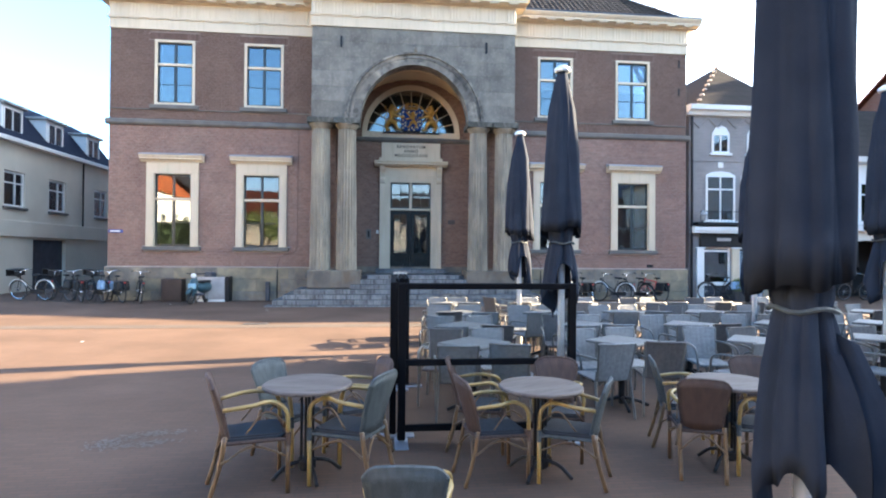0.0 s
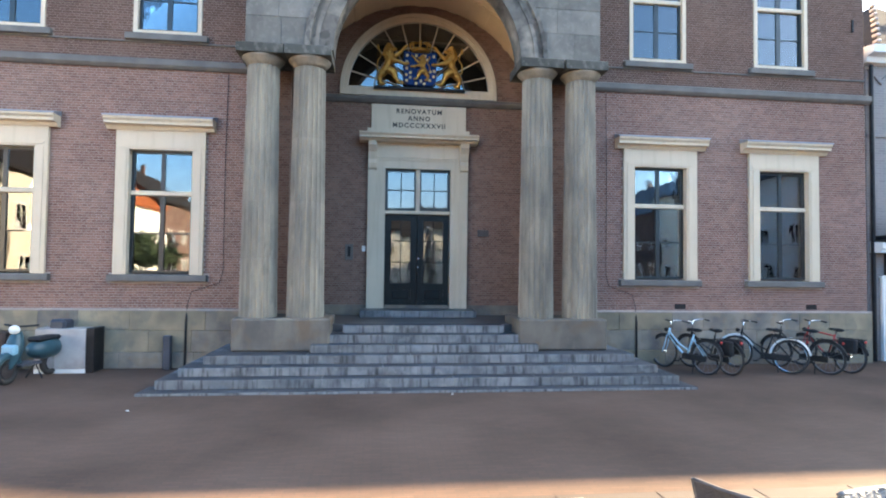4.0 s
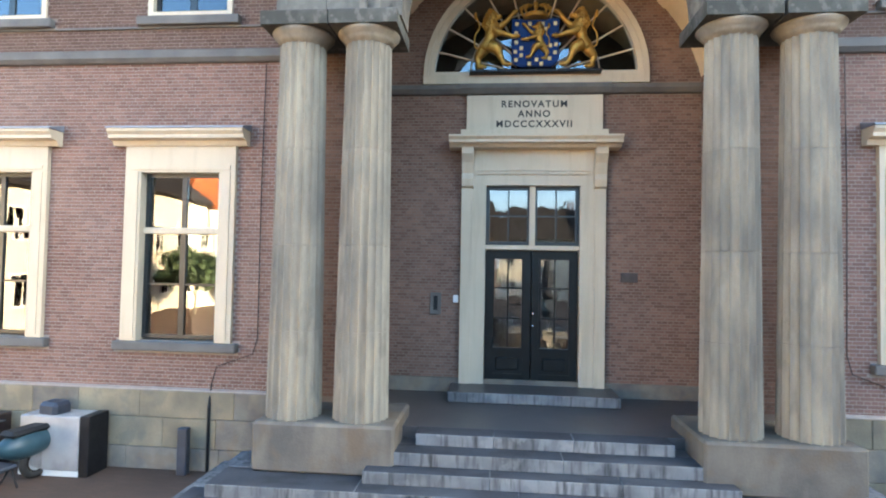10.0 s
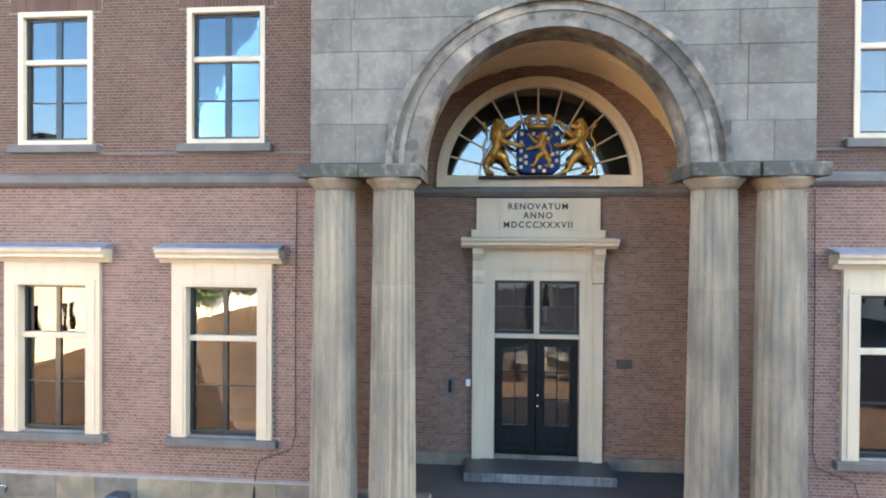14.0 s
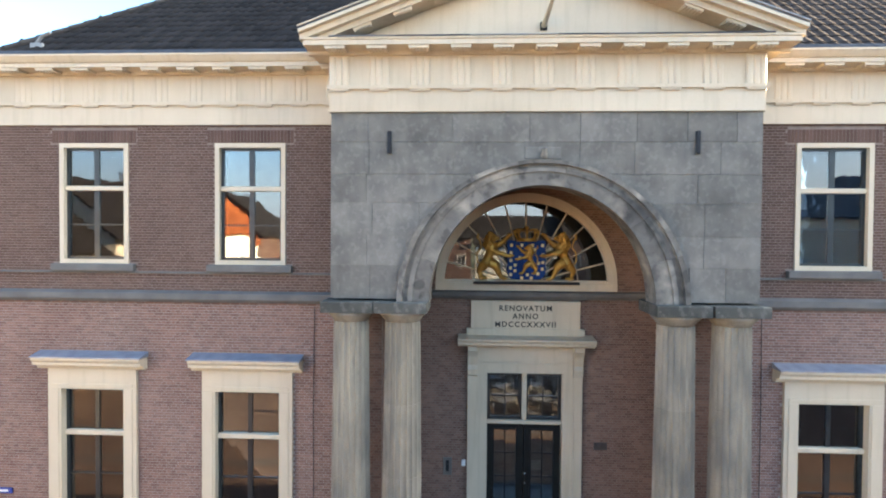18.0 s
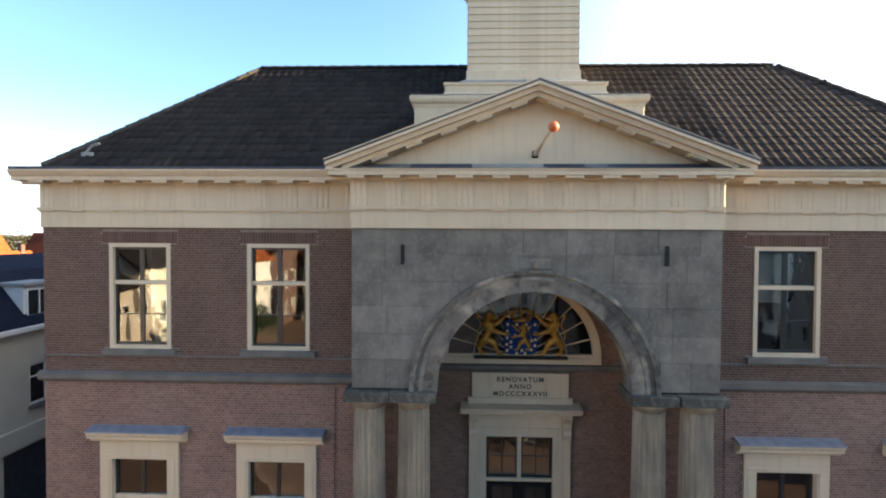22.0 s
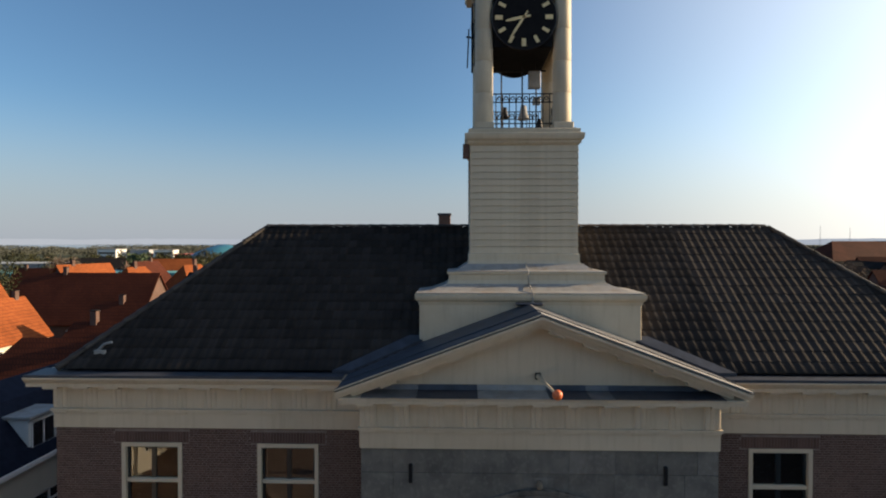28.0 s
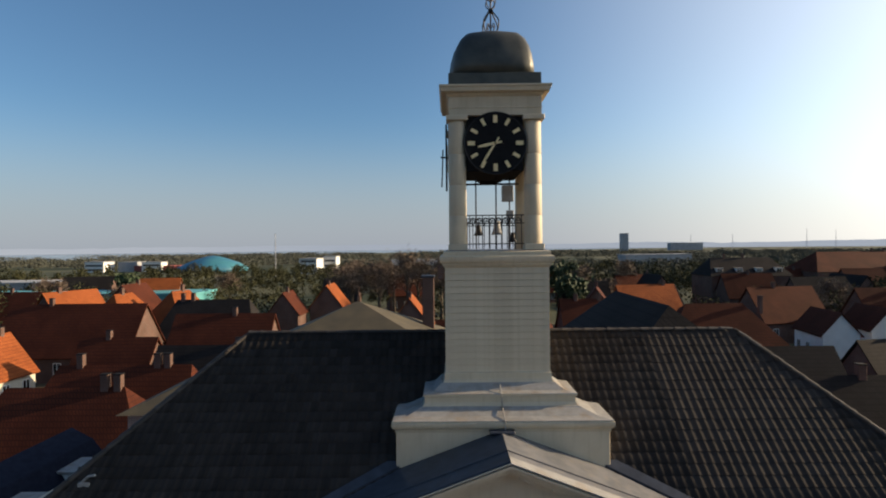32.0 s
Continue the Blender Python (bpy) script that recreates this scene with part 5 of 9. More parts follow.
def tile_bm():
    bm = B()
    lo = [bm.verts.new((u * TW, 0.0, h + 0.021)) for u, h in PROF]
    hi = [bm.verts.new((u * TW, TL * 1.12, h + 0.004)) for u, h in PROF]
    un = [bm.verts.new((u * TW, 0.0, h + 0.004)) for u, h in PROF]
    for i in range(len(PROF) - 1):
        bm.faces.new((lo[i], lo[i + 1], hi[i + 1], hi[i]))
        bm.faces.new((un[i], un[i + 1], lo[i + 1], lo[i]))
    return bm


tmp = tile_bm()
tv = np.array([v.co[:] for v in tmp.verts])
tmp.verts.index_update()
tf = np.array([[v.index for v in f.verts] for f in tmp.faces])
TILE_ME = shared("roof_tile", tmp, TILE)


def slope(origin, along, up, width, length, left, right, own=None):
    """Pantiles on a slope: origin at its lower corner, rows up to its ridge; left(v), right(v) bound each row."""
    n_u, n_v = int(width / TW) + 1, int(length / TL)
    nor = along.cross(up)
    m = np.array([along, up, nor])
    vs, fs, count = [], [], 0
    rr = random.Random(8)
    for j in range(n_v):
        vv = j * TL * (length / (n_v * TL))
        for i in range(n_u):
            u = i * TW
            if u < left(vv + TL * 0.5) - TW * 0.4 or u + TW > right(vv + TL * 0.5) + TW * 0.4:
                continue
            jig = rr.uniform(-0.004, 0.004)
            place = np.array(origin) + u * np.array(along) + (vv + jig) * np.array(up) + (0.012 + jig) * np.array(nor)
            if own and own(u, vv):
                mm = Matrix.Identity(4)
                for a, axis in enumerate((along, up, nor)):
                    for b in range(3):
                        mm[b][a] = axis[b]
                for b in range(3):
                    mm[b][3] = place[b]
                part("roof_tile", TILE_ME, None, roof, "", mm)
                continue
            vs.append(tv @ m + place)
            fs.append(tf + count * len(tv))
            count += 1
    me = bpy.data.meshes.new("tiles")
    me.from_pydata(np.concatenate(vs).tolist(), [], np.concatenate(fs).tolist())
    me.materials.append(TILE)
    me.shade_smooth()
    part("tile_field", me, None, roof, "rows of dark pantiles", kind="stuff")


FL = math.hypot(RY - EY, RZ - EZ)
up_f = Vector((0, RY - EY, RZ - EZ)).normalized()
k = (EX - RX) / FL
slope(Vector((-EX, EY, EZ)), Vector((1, 0, 0)), up_f, 2 * EX, FL, lambda v: k * v, lambda v: 2 * EX - k * v,
      lambda u, v: 14.8 < u < 19.0 and 0.3 < v < 4.9)
HL = math.hypot(EX - RX, RZ - EZ)
kk = (RY - EY) / HL
slope(Vector((EX, EY, EZ)), Vector((0, 1, 0)), Vector((RX - EX, 0, RZ - EZ)).normalized(), 2 * (RY - EY), HL, lambda v: kk * v, lambda v: 2 * (RY - EY) - kk * v)
slope(Vector((-EX, 2 * RY - EY, EZ)), Vector((0, -1, 0)), Vector((EX - RX, 0, RZ - EZ)).normalized(), 2 * (RY - EY), HL, lambda v: kk * v, lambda v: 2 * (RY - EY) - kk * v)
half_round = B()
rows_ = []
for y in (0.0, 0.36):
    rows_.append([half_round.verts.new((math.cos(a) * (0.10 - 0.02 * (y > 0)), y, math.sin(a) * (0.075 - 0.018 * (y > 0)))) for a in (math.pi * i / 8 for i in range(9))])
for a, b in zip(range(8), range(1, 9)):
    half_round.faces.new((rows_[0][a], rows_[0][b], rows_[1][b], rows_[1][a]))
half_round.faces.new(rows_[0])
RIDGE_ME = shared("ridge_tile", half_round, RIDGE)


def ridge_line(a, b, parent=None):
    a, b = Vector(a), Vector(b)
    d = (b - a).normalized()
    n = int((b - a).length / 0.33)
    turn = d.to_track_quat("Y", "Z").to_matrix().to_4x4()
    for i in range(n):
        part("ridge_tile", RIDGE_ME, None, parent or roof, "", Matrix.Translation(a + d * (0.33 * i)) @ turn)


ridge_line((-RX, RY, RZ + 0.035), (RX, RY, RZ + 0.035))
for s in (-1, 1):
    ridge_line((s * EX, EY, EZ + 0.035), (s * RX, RY, RZ + 0.03))
    part("hip_mortar", tube(B(), [(s * EX, EY, EZ + 0.01), (s * RX, RY, RZ + 0.01)], 0.075, 8), RIDGE, roof, "dark mortar bed of the hip")
# hook on the left of the roof, flue behind the ridge
hook = thing("roof_hook", (AX, 0, 0), "small pale metal bracket on the roof near the eaves", "roof hook")
part("arm", tube(B(), [(-9.85, 20.95, 11.17), (-9.65, 20.9, 11.34), (-9.45, 20.85, 11.39)], 0.03, 6), LEAD_PALE, hook)
part("plate", bbox(B(), -9.88, -9.62, 20.86, 20.92, 11.1, 11.2, 0.01), LEAD_PALE, hook)
fl = thing("flue", (AX, 0, 0), "tall narrow brick chimney stack behind the ridge", "chimney")
part("shaft", bbox(B(), -2.6, -2.0, 36.9, 37.5, 8.0, 14.98, 0.02), HOUSE_BRICK, fl)
part("cap", bbox(B(), -2.65, -1.95, 36.85, 37.55, 14.96, 15.08, 0.02), LEAD_DARK, fl, "dark chimney cap")

# rear wings with their own hipped roofs
def hip_roof(bm, x0, x1, y0, y1, ze, zr, run, ov=0.3):
    """A hipped roof over a rectangle; its ridge lies along the longer side, run metres in from the ends."""
    x0, x1, y0, y1 = x0 - ov, x1 + ov, y0 - ov, y1 + ov
    if x1 - x0 >= y1 - y0:
        r = [(x0 + run, (y0 + y1) / 2), (x1 - run, (y0 + y1) / 2)]
    else:
        r = [((x0 + x1) / 2, y0 + run), ((x0 + x1) / 2, y1 - run)]
    v = [bm.verts.new(p) for p in ((x0, y0, ze), (x1, y0, ze), (x1, y1, ze), (x0, y1, ze), (*r[0], zr), (*r[1], zr))]
    faces = ((0, 1, 5, 4), (1, 2, 5), (2, 3, 4, 5), (3, 0, 4)) if x1 - x0 >= y1 - y0 else ((0, 1, 4), (1, 2, 5, 4), (2, 3, 5), (3, 0, 4, 5))
    for f in (*faces, (0, 3, 2, 1)):
        bm.faces.new([v[i] for i in f])
    return bm


wingroof = thing("rear_wing", (AX, 0, 0), "rear wing of the town hall with weathered tiled hip roof", "rear wing")
for x0, x1, mat, zr in ((-13.4, 2.0, material("lichened_roof_tile", (0.085, 0.07, 0.042), (0.055, 0.047, 0.032), 0.85, scale=1.0, fine=30, bump=0.5), 13.9), (4.3, 11.8, DARK_ROOF, 14.0)):
    w = box(B(), x0, x1, 29.0, 42, 0, 10.4)
    part("wall", w, WALL_BRICK, wingroof)
    part("roof", hip_roof(B(), x0, x1, 29.0, 42, 10.4, zr, 7.9 if x0 < 0 else 3.0), mat, wingroof)

# ---- clock tower ----
TY = 23.7
tower = thing("clock_tower", (AX + 0.03, TY, 0), "cream wooden clock tower with open belfry and dark metal dome", "clock tower")
base = B()
bbox(base, -2.52, 2.52, -2.52, 2.52, 10.4, 12.34, 0.01)
part("plinth", base, CREAM_WOOD, tower, "cream boarded tower plinth")


def square_profile(prof):
    bm = B()
    rings = [[bm.verts.new((x * r, y * r, z)) for x, y in ((-1, -1), (1, -1), (1, 1), (-1, 1))] for r, z in prof]
    for p, q in zip(rings, rings[1:]):
        for j in range(4):
            bm.faces.new((p[j], p[(j + 1) % 4], q[(j + 1) % 4], q[j]))
    bm.faces.new(rings[0][::-1])
    bm.faces.new(rings[-1])
    return bm


part("plinth_moulding", square_profile([(2.53, 12.22), (2.55, 12.3), (2.6, 12.34), (2.62, 12.40), (2.62, 12.46), (2.58, 12.485)]), CREAM_WOOD, tower, "moulded cap of the plinth")
part("plinth_lead", square_profile([(2.6, 12.487), (2.6, 12.5), (2.3, 12.53), (1.98, 12.64), (1.96, 12.66)]), LEAD_PALE, tower, "pale sloping lead cover")
part("step", square_profile([(1.97, 12.6), (1.9, 12.68), (1.86, 12.74), (1.86, 12.88), (1.9, 12.9), (1.9, 12.94)]), CREAM_WOOD, tower, "second step of the plinth")
part("step_lead", square_profile([(1.9, 12.942), (1.9, 12.955), (1.65, 12.98), (1.47, 13.10), (1.45, 13.12)]), LEAD_PALE, tower, "pale sloping lead cover")
part("conductor", tube(B(), [(0.05, -2.64, 12.28), (0.05, -2.64, 12.5), (0.04, -1.96, 12.69), (0.03, -1.925, 12.96), (0.02, -1.47, 13.14)], 0.016, 6), LEAD_PALE, tower, "pale conductor strip")
part("skirt", square_profile([(1.46, 13.05), (1.39, 13.14), (1.37, 13.2), (1.37, 13.36), (1.345, 13.38)]), CREAM_WOOD, tower)
part("shaft_core", box(B(), -1.31, 1.31, -1.31, 1.31, 13.2, 16.15), CREAM_WOOD, tower)
z, i = 13.38, 0
while z < 16.05:
    h = 0.168
    for rot in range(4):
        me = PANES.setdefault("plank", shared("plank", prism(B(), [(-1.312, 0.0), (-1.345, 0.0), (-1.325, 0.163), (-1.312, 0.166)], "x", -1.335, 1.335), CREAM_WOOD))
        part("plank", me, None, tower, "", pose(0, 0, z, 0, 0, 90 * rot))
    z += h
part("belfry_cornice", square_profile([(1.34, 16.06), (1.40, 16.12), (1.40, 16.16), (1.45, 16.20), (1.47, 16.28), (1.47, 16.34), (1.38, 16.37), (1.38, 16.46), (1.33, 16.48)]), CREAM_WOOD, tower, "moulded cornice under the belfry")
part("belfry_floor", box(B(), -1.3, 1.3, -1.3, 1.3, 16.44, 16.5), LEAD, tower)
for sx in (-1, 1):
    for sy in (-1, 1):
        pier = B()
        bbox(pier, *sorted((sx * 0.74, sx * 1.24)), *sorted((sy * 0.74, sy * 1.24)), 16.5, 16.66, 0.012)
        pier = part("belfry_column", pier, CREAM_WOOD, tower, "cream round column on a square base")
        for z0, z1 in ((16.66, 17.4), (17.405, 18.2), (18.205, 19.0), (19.005, 19.86)):
            part("column_drum", lathe(B(), [(0.0, z0), (0.232 - 0.004 * (z0 - 16.66), z0), (0.236 - 0.004 * (z0 - 16.66), z0 + 0.01), (0.236 - 0.004 * (z1 - 16.66), z1 - 0.01), (0.232 - 0.004 * (z1 - 16.66), z1), (0.0, z1)], 28, (sx * 0.985, sy * 0.985)), CREAM_WOOD, pier, smooth=True)
        part("column_cap", bbox(B(), *sorted((sx * 0.71, sx * 1.27)), *sorted((sy * 0.71, sy * 1.27)), 19.862, 19.99, 0.015), CREAM_WOOD, pier)
ent_ = B()
for s in (-1, 1):
    box(ent_, -1.2, 1.2, *sorted((s * 0.78, s * 1.2)), 19.99, 20.53)
    box(ent_, *sorted((s * 0.78, s * 1.2)), -0.78, 0.78, 19.99, 20.53)
part("belfry_frieze", ent_, CREAM_WOOD, tower, "plain cream frieze")
part("frieze_fillet", square_profile([(1.2, 20.17), (1.215, 20.175), (1.215, 20.2), (1.2, 20.205)]), CREAM_WOOD, tower)
part("belfry_ceiling", box(B(), -1.1, 1.1, -1.1, 1.1, 20.3, 20.4), ROOM, tower)
part("upper_cornice", square_profile([(1.2, 20.47), (1.24, 20.50), (1.26, 20.54), (1.39, 20.57), (1.41, 20.66), (1.44, 20.69), (1.44, 20.73), (1.2, 20.77)]), CREAM_WOOD, tower, "projecting cream cornice")
part("dome_drum", square_profile([(1.2, 20.75), (1.2, 21.08), (1.15, 21.1)]), COPPER, tower, "dark metal base of the dome")
part("dome", lathe(B(), [(1.18, 21.08), (1.17, 21.4), (1.13, 21.66), (1.06, 21.9), (0.95, 22.12), (0.78, 22.3), (0.52, 22.41), (0.22, 22.47), (0.0, 22.48)], 48, square=0.55), COPPER, tower, "dark rounded metal dome", smooth=True)


def clock(rz, out, far=False):
    m = pose(0, 0, 19.26, 0, 0, rz)
    c = B()
    prism(c, [(math.cos(2 * math.pi * i / 48) * 0.80, math.sin(2 * math.pi * i / 48) * 0.80) for i in range(48)], "y", -out, -out + 0.06)
    face = part("clock_face", c, CLOCK_BLACK, tower, "black round clock face", m)
    rim = B()
    tube(rim, [(math.cos(2 * math.pi * i / 48) * 0.80, -out + 0.01, math.sin(2 * math.pi * i / 48) * 0.80) for i in range(48)], 0.02, 6, True)
    part("clock_rim", rim, IRON, face)
    for h in range(12):
        q = Matrix.Rotation(radians(30 * h), 4, "Y")
        part("hour_mark", box(B(), -0.054 if h % 3 == 0 else -0.042, 0.054 if h % 3 == 0 else 0.042, -out - 0.012, -out + 0.002, 0.53, 0.72, q), GOLD_PAINT, face, "gold hour mark")
    for name, ang, ln, w in (("hour_hand", 258, 0.46, 0.04), ("minute_hand", 213, 0.64, 0.034)):
        q = Matrix.Rotation(radians(ang), 4, "Y")
        hnd = B()
        prism(hnd, [(-w * 0.6, -0.17), (w * 0.6, -0.17), (w, ln * 0.6), (w * 0.5, ln), (-w * 0.5, ln), (-w, ln * 0.6)], "y", -out - 0.035, -out - 0.02)
        hnd.transform(q)
        part(name, hnd, GOLD_PAINT, face, "gold clock hand")


# box added to fill the dark opening behind the dials
part("clock_housing", bbox(B(), -0.74, 0.74, -1.1, 1.1, 18.55, 19.98, 0.02), CLOCK_BLACK, tower, "dark box filling the belfry opening behind the dials")
clock(0, 1.21)
clock(90, 1.21)
clock(180, 1.21)
clock(270, 1.21)
for rz in (0, 90, 180, 270):
    rail = part("railing", tube(B(), [(-0.76, -1.0, 17.41), (0.76, -1.0, 17.41)], 0.016, 6), IRON, tower, "black wrought-iron railing", pose(0, 0, 0, 0, 0, rz))
    for z in (17.2, 16.66):
        part("rail", tube(B(), [(-0.76, -1.0, z), (0.76, -1.0, z)], 0.016, 6), IRON, rail)
    for k in range(9):
        x = -0.68 + 0.17 * k
        part("baluster", tube(B(), [(x, -1.0, 16.52), (x, -1.0, 17.41)], 0.013, 6), IRON, rail)
    for k in range(8):
        x = -0.595 + 0.17 * k
        part("arch_loop", tube(B(), [(x + math.cos(math.pi * j / 6) * 0.075, -1.0, 17.2 + math.sin(math.pi * j / 6) * 0.15) for j in range(7)], 0.011, 5), IRON, rail)
        part("ring", tube(B(), [(x + math.cos(2 * math.pi * j / 8) * 0.04, -1.0, 17.3 + math.sin(2 * math.pi * j / 8) * 0.04) for j in range(8)], 0.01, 5, True), IRON, rail)
fr = B()
for x in (-0.45, 0.12, 0.5):
    tube(fr, [(x, 0.2, 16.5), (x, 0.2, 20.3)], 0.022, 6)
tube(fr, [(-0.76, 0.2, 18.35), (0.76, 0.2, 18.35)], 0.03, 6)
part("bell_frame", fr, IRON, tower, "thin iron bell frame")
for x, y, z, r, m, n, lab in ((-0.42, -0.5, 17.0, 0.12, IRON, "bell", "small dark bell"), (0.10, -0.3, 17.05, 0.15, LEAD_PALE, "bell", "pale grey bell"), (0.55, -0.1, 16.8, 0.11, IRON, "bell", "small dark bell")):
    part(n, lathe(B(), [(0.0, z + 1.6 * r), (0.5 * r, z + 1.5 * r), (0.6 * r, z + 0.6 * r), (0.8 * r, z - 0.2 * r), (1.1 * r, z - 0.9 * r), (1.0 * r, z - 0.95 * r), (0.0, z - 0.5 * r)], 16, (x, y)), m, tower, lab, smooth=True)
part("control_box", bbox(B(), 0.28, 0.6, 0.05, 0.25, 17.85, 18.3, 0.01), LEAD_PALE, tower, "pale grey control box")
part("small_box", bbox(B(), 0.4, 0.6, 0.05, 0.2, 17.4, 17.6, 0.01), LEAD_PALE, tower, "small grey box")
side_ = B()
tube(side_, [(-1.27, -0.5, 18.1), (-1.27, -0.5, 19.9)], 0.03, 6)
tube(side_, [(-1.4, -0.6, 18.2), (-1.36, -0.6, 19.2)], 0.02, 6)
tube(side_, [(-1.2, -0.5, 19.0), (-1.42, -0.6, 19.0)], 0.025, 6)
part("side_bracket", side_, IRON, tower, "dark iron bracket on the side")
part("lamp_box", bbox(B(), -1.52, -1.36, -1.3, -1.1, 15.75, 16.1, 0.01), HOUSE_BRICK, tower, "rust-brown box under the cornice")
ly = B()
for k in range(4):
    a = math.pi / 2 * k + math.pi / 4
    ca, sa = math.cos(a), math.sin(a)
    tube(ly, bent([(0.12 * ca, 0.12 * sa, 22.07), (0.24 * ca, 0.24 * sa, 22.2), (0.26 * ca, 0.26 * sa, 22.4), (0.1 * ca, 0.1 * sa, 22.62), (0.03 * ca, 0.03 * sa, 22.75)], 4), 0.018, 5)
    tube(ly, bent([(0.04 * ca, 0.04 * sa, 22.1), (0.14 * ca, 0.14 * sa, 22.28), (0.08 * ca, 0.08 * sa, 22.36), (0.05 * ca, 0.05 * sa, 22.28)], 4), 0.013, 5)
    tube(ly, bent([(0.03 * ca, 0.03 * sa, 22.72), (0.16 * ca, 0.16 * sa, 22.86), (0.12 * ca, 0.12 * sa, 23.0), (0.03 * ca, 0.03 * sa, 22.95)], 4), 0.013, 5)
tube(ly, [(0, 0, 22.05), (0, 0, 23.7)], 0.022, 6)
ball(ly, (0, 0, 22.68), 0.06)
ball(ly, (0, 0, 23.1), 0.07)
ly.transform(Matrix.Translation((0, 0, 22.45)) @ Matrix.Diagonal((1.1, 1.1, 1.1, 1)) @ Matrix.Translation((0, 0, -22.05)))
part("weathervane_stand", ly, IRON, tower, "black wrought-iron finial", smooth=True)

# ---- entrance steps ----
stairs = thing("entrance_steps", (AX, 0, 0), "broad worn blue limestone steps up to the porch", "steps")
def step_row(x0, x1, y0, y1, z0, z1, joints, seed):
    rs = random.Random(seed)
    xs = [x0] + [x0 + (x1 - x0) * (k + rs.uniform(-0.2, 0.2)) / joints for k in range(1, joints)] + [x1]
    for a, b in zip(xs, xs[1:]):
        stone = part("step_stone", bbox(B(), a + 0.002, b - 0.002, y0 - rs.uniform(0, 0.005), y1, z0, z1, 0.007), BLUESTONE, stairs)
        # faces that point up take the darker tread colour
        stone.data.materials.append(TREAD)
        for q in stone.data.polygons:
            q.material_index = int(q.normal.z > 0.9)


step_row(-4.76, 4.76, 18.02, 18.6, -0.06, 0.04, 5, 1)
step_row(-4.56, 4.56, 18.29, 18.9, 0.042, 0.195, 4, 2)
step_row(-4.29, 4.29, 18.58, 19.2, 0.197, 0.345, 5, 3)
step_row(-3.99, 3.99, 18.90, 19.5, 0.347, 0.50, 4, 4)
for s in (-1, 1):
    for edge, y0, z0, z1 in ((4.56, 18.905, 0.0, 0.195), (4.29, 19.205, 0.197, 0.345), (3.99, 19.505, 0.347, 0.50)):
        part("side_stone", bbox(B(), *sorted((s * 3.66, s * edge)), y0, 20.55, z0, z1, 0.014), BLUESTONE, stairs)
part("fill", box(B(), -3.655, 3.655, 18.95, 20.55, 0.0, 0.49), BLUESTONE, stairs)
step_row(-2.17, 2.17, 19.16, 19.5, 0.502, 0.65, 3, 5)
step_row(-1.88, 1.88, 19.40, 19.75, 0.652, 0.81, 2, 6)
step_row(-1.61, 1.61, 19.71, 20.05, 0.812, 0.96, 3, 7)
part("landing", box(B(), -2.82, 2.82, 20.04, 22.3, 0.5, 0.955), LANDING, stairs, "dark smooth stone landing")
part("landing_edge", box(B(), -1.82, 1.82, 19.51, 20.04, 0.49, 0.805), LANDING, stairs)
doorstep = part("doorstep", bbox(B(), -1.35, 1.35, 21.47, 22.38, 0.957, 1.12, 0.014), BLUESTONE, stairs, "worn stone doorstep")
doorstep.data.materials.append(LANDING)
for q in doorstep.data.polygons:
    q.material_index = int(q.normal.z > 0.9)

# ---- ground ----
g = B()
bmesh.ops.create_grid(g, x_segments=24, y_segments=24, size=4500)
gm = PAVERS.copy()
gm.name = "paving_and_land"
t_ = gm.node_tree
pb = t_.nodes["Principled BSDF"]
old = pb.inputs["Base Color"].links[0].from_socket
tc_ = t_.nodes.new("ShaderNodeTexCoord")
ln = t_.nodes.new("ShaderNodeVectorMath")
ln.operation = "LENGTH"
t_.links.new(tc_.outputs["Object"], ln.inputs[0])
mr = t_.nodes.new("ShaderNodeMapRange")
mr.inputs["From Min"].default_value, mr.inputs["From Max"].default_value = 60, 110
t_.links.new(ln.outputs["Value"], mr.inputs["Value"])
nz = t_.nodes.new("ShaderNodeTexNoise")
nz.inputs["Scale"].default_value, nz.inputs["Detail"].default_value = 0.012, 8
t_.links.new(tc_.outputs["Object"], nz.inputs["Vector"])
cr_ = t_.nodes.new("ShaderNodeValToRGB")
cr_.color_ramp.elements[0].color, cr_.color_ramp.elements[1].color = (0.035, 0.045, 0.025, 1), (0.12, 0.115, 0.07, 1)
cr_.color_ramp.elements[0].position, cr_.color_ramp.elements[1].position = 0.4, 0.62
t_.links.new(nz.outputs["Fac"], cr_.inputs[0])
mx_ = t_.nodes.new("ShaderNodeMix")
mx_.data_type = "RGBA"
t_.links.new(mr.outputs["Result"], mx_.inputs["Factor"])
t_.links.new(old, mx_.inputs["A"])
t_.links.new(cr_.outputs["Color"], mx_.inputs["B"])
t_.links.new(mx_.outputs["Result"], pb.inputs["Base Color"])
solid("ground", g, gm, "brick-paved town square and the land beyond", "ground", kind="structure")
rs = random.Random(4)
band_stone = shared("paving_stone", bbox(B(), -0.49, 0.49, -0.14, 0.14, -0.03, 0.006, 0.004), material("pale_paving_stone", (0.062, 0.046, 0.036), (0.052, 0.039, 0.031), 0.9, scale=2, fine=60, bump=0.2, objrand=0.12))
gutter = thing("paving_band", (0, 0, 0), "band of greyish paving stones set into the brick paving", "paving band", kind="structure")
for k in range(34):
    part("paving_stone", band_stone, None, gutter, "", pose(-18.5 + k * 0.99, 13.52, 0, 0, 0, 0))
    part("paving_stone", band_stone, None, gutter, "", pose(-18.2 + k * 0.99, 13.23, 0, 0, 0, 0))
dr = thing("drain_cover", (-3.0, 13.75, 0.004), "rusty cast-iron drain cover set in the paving", "drain")
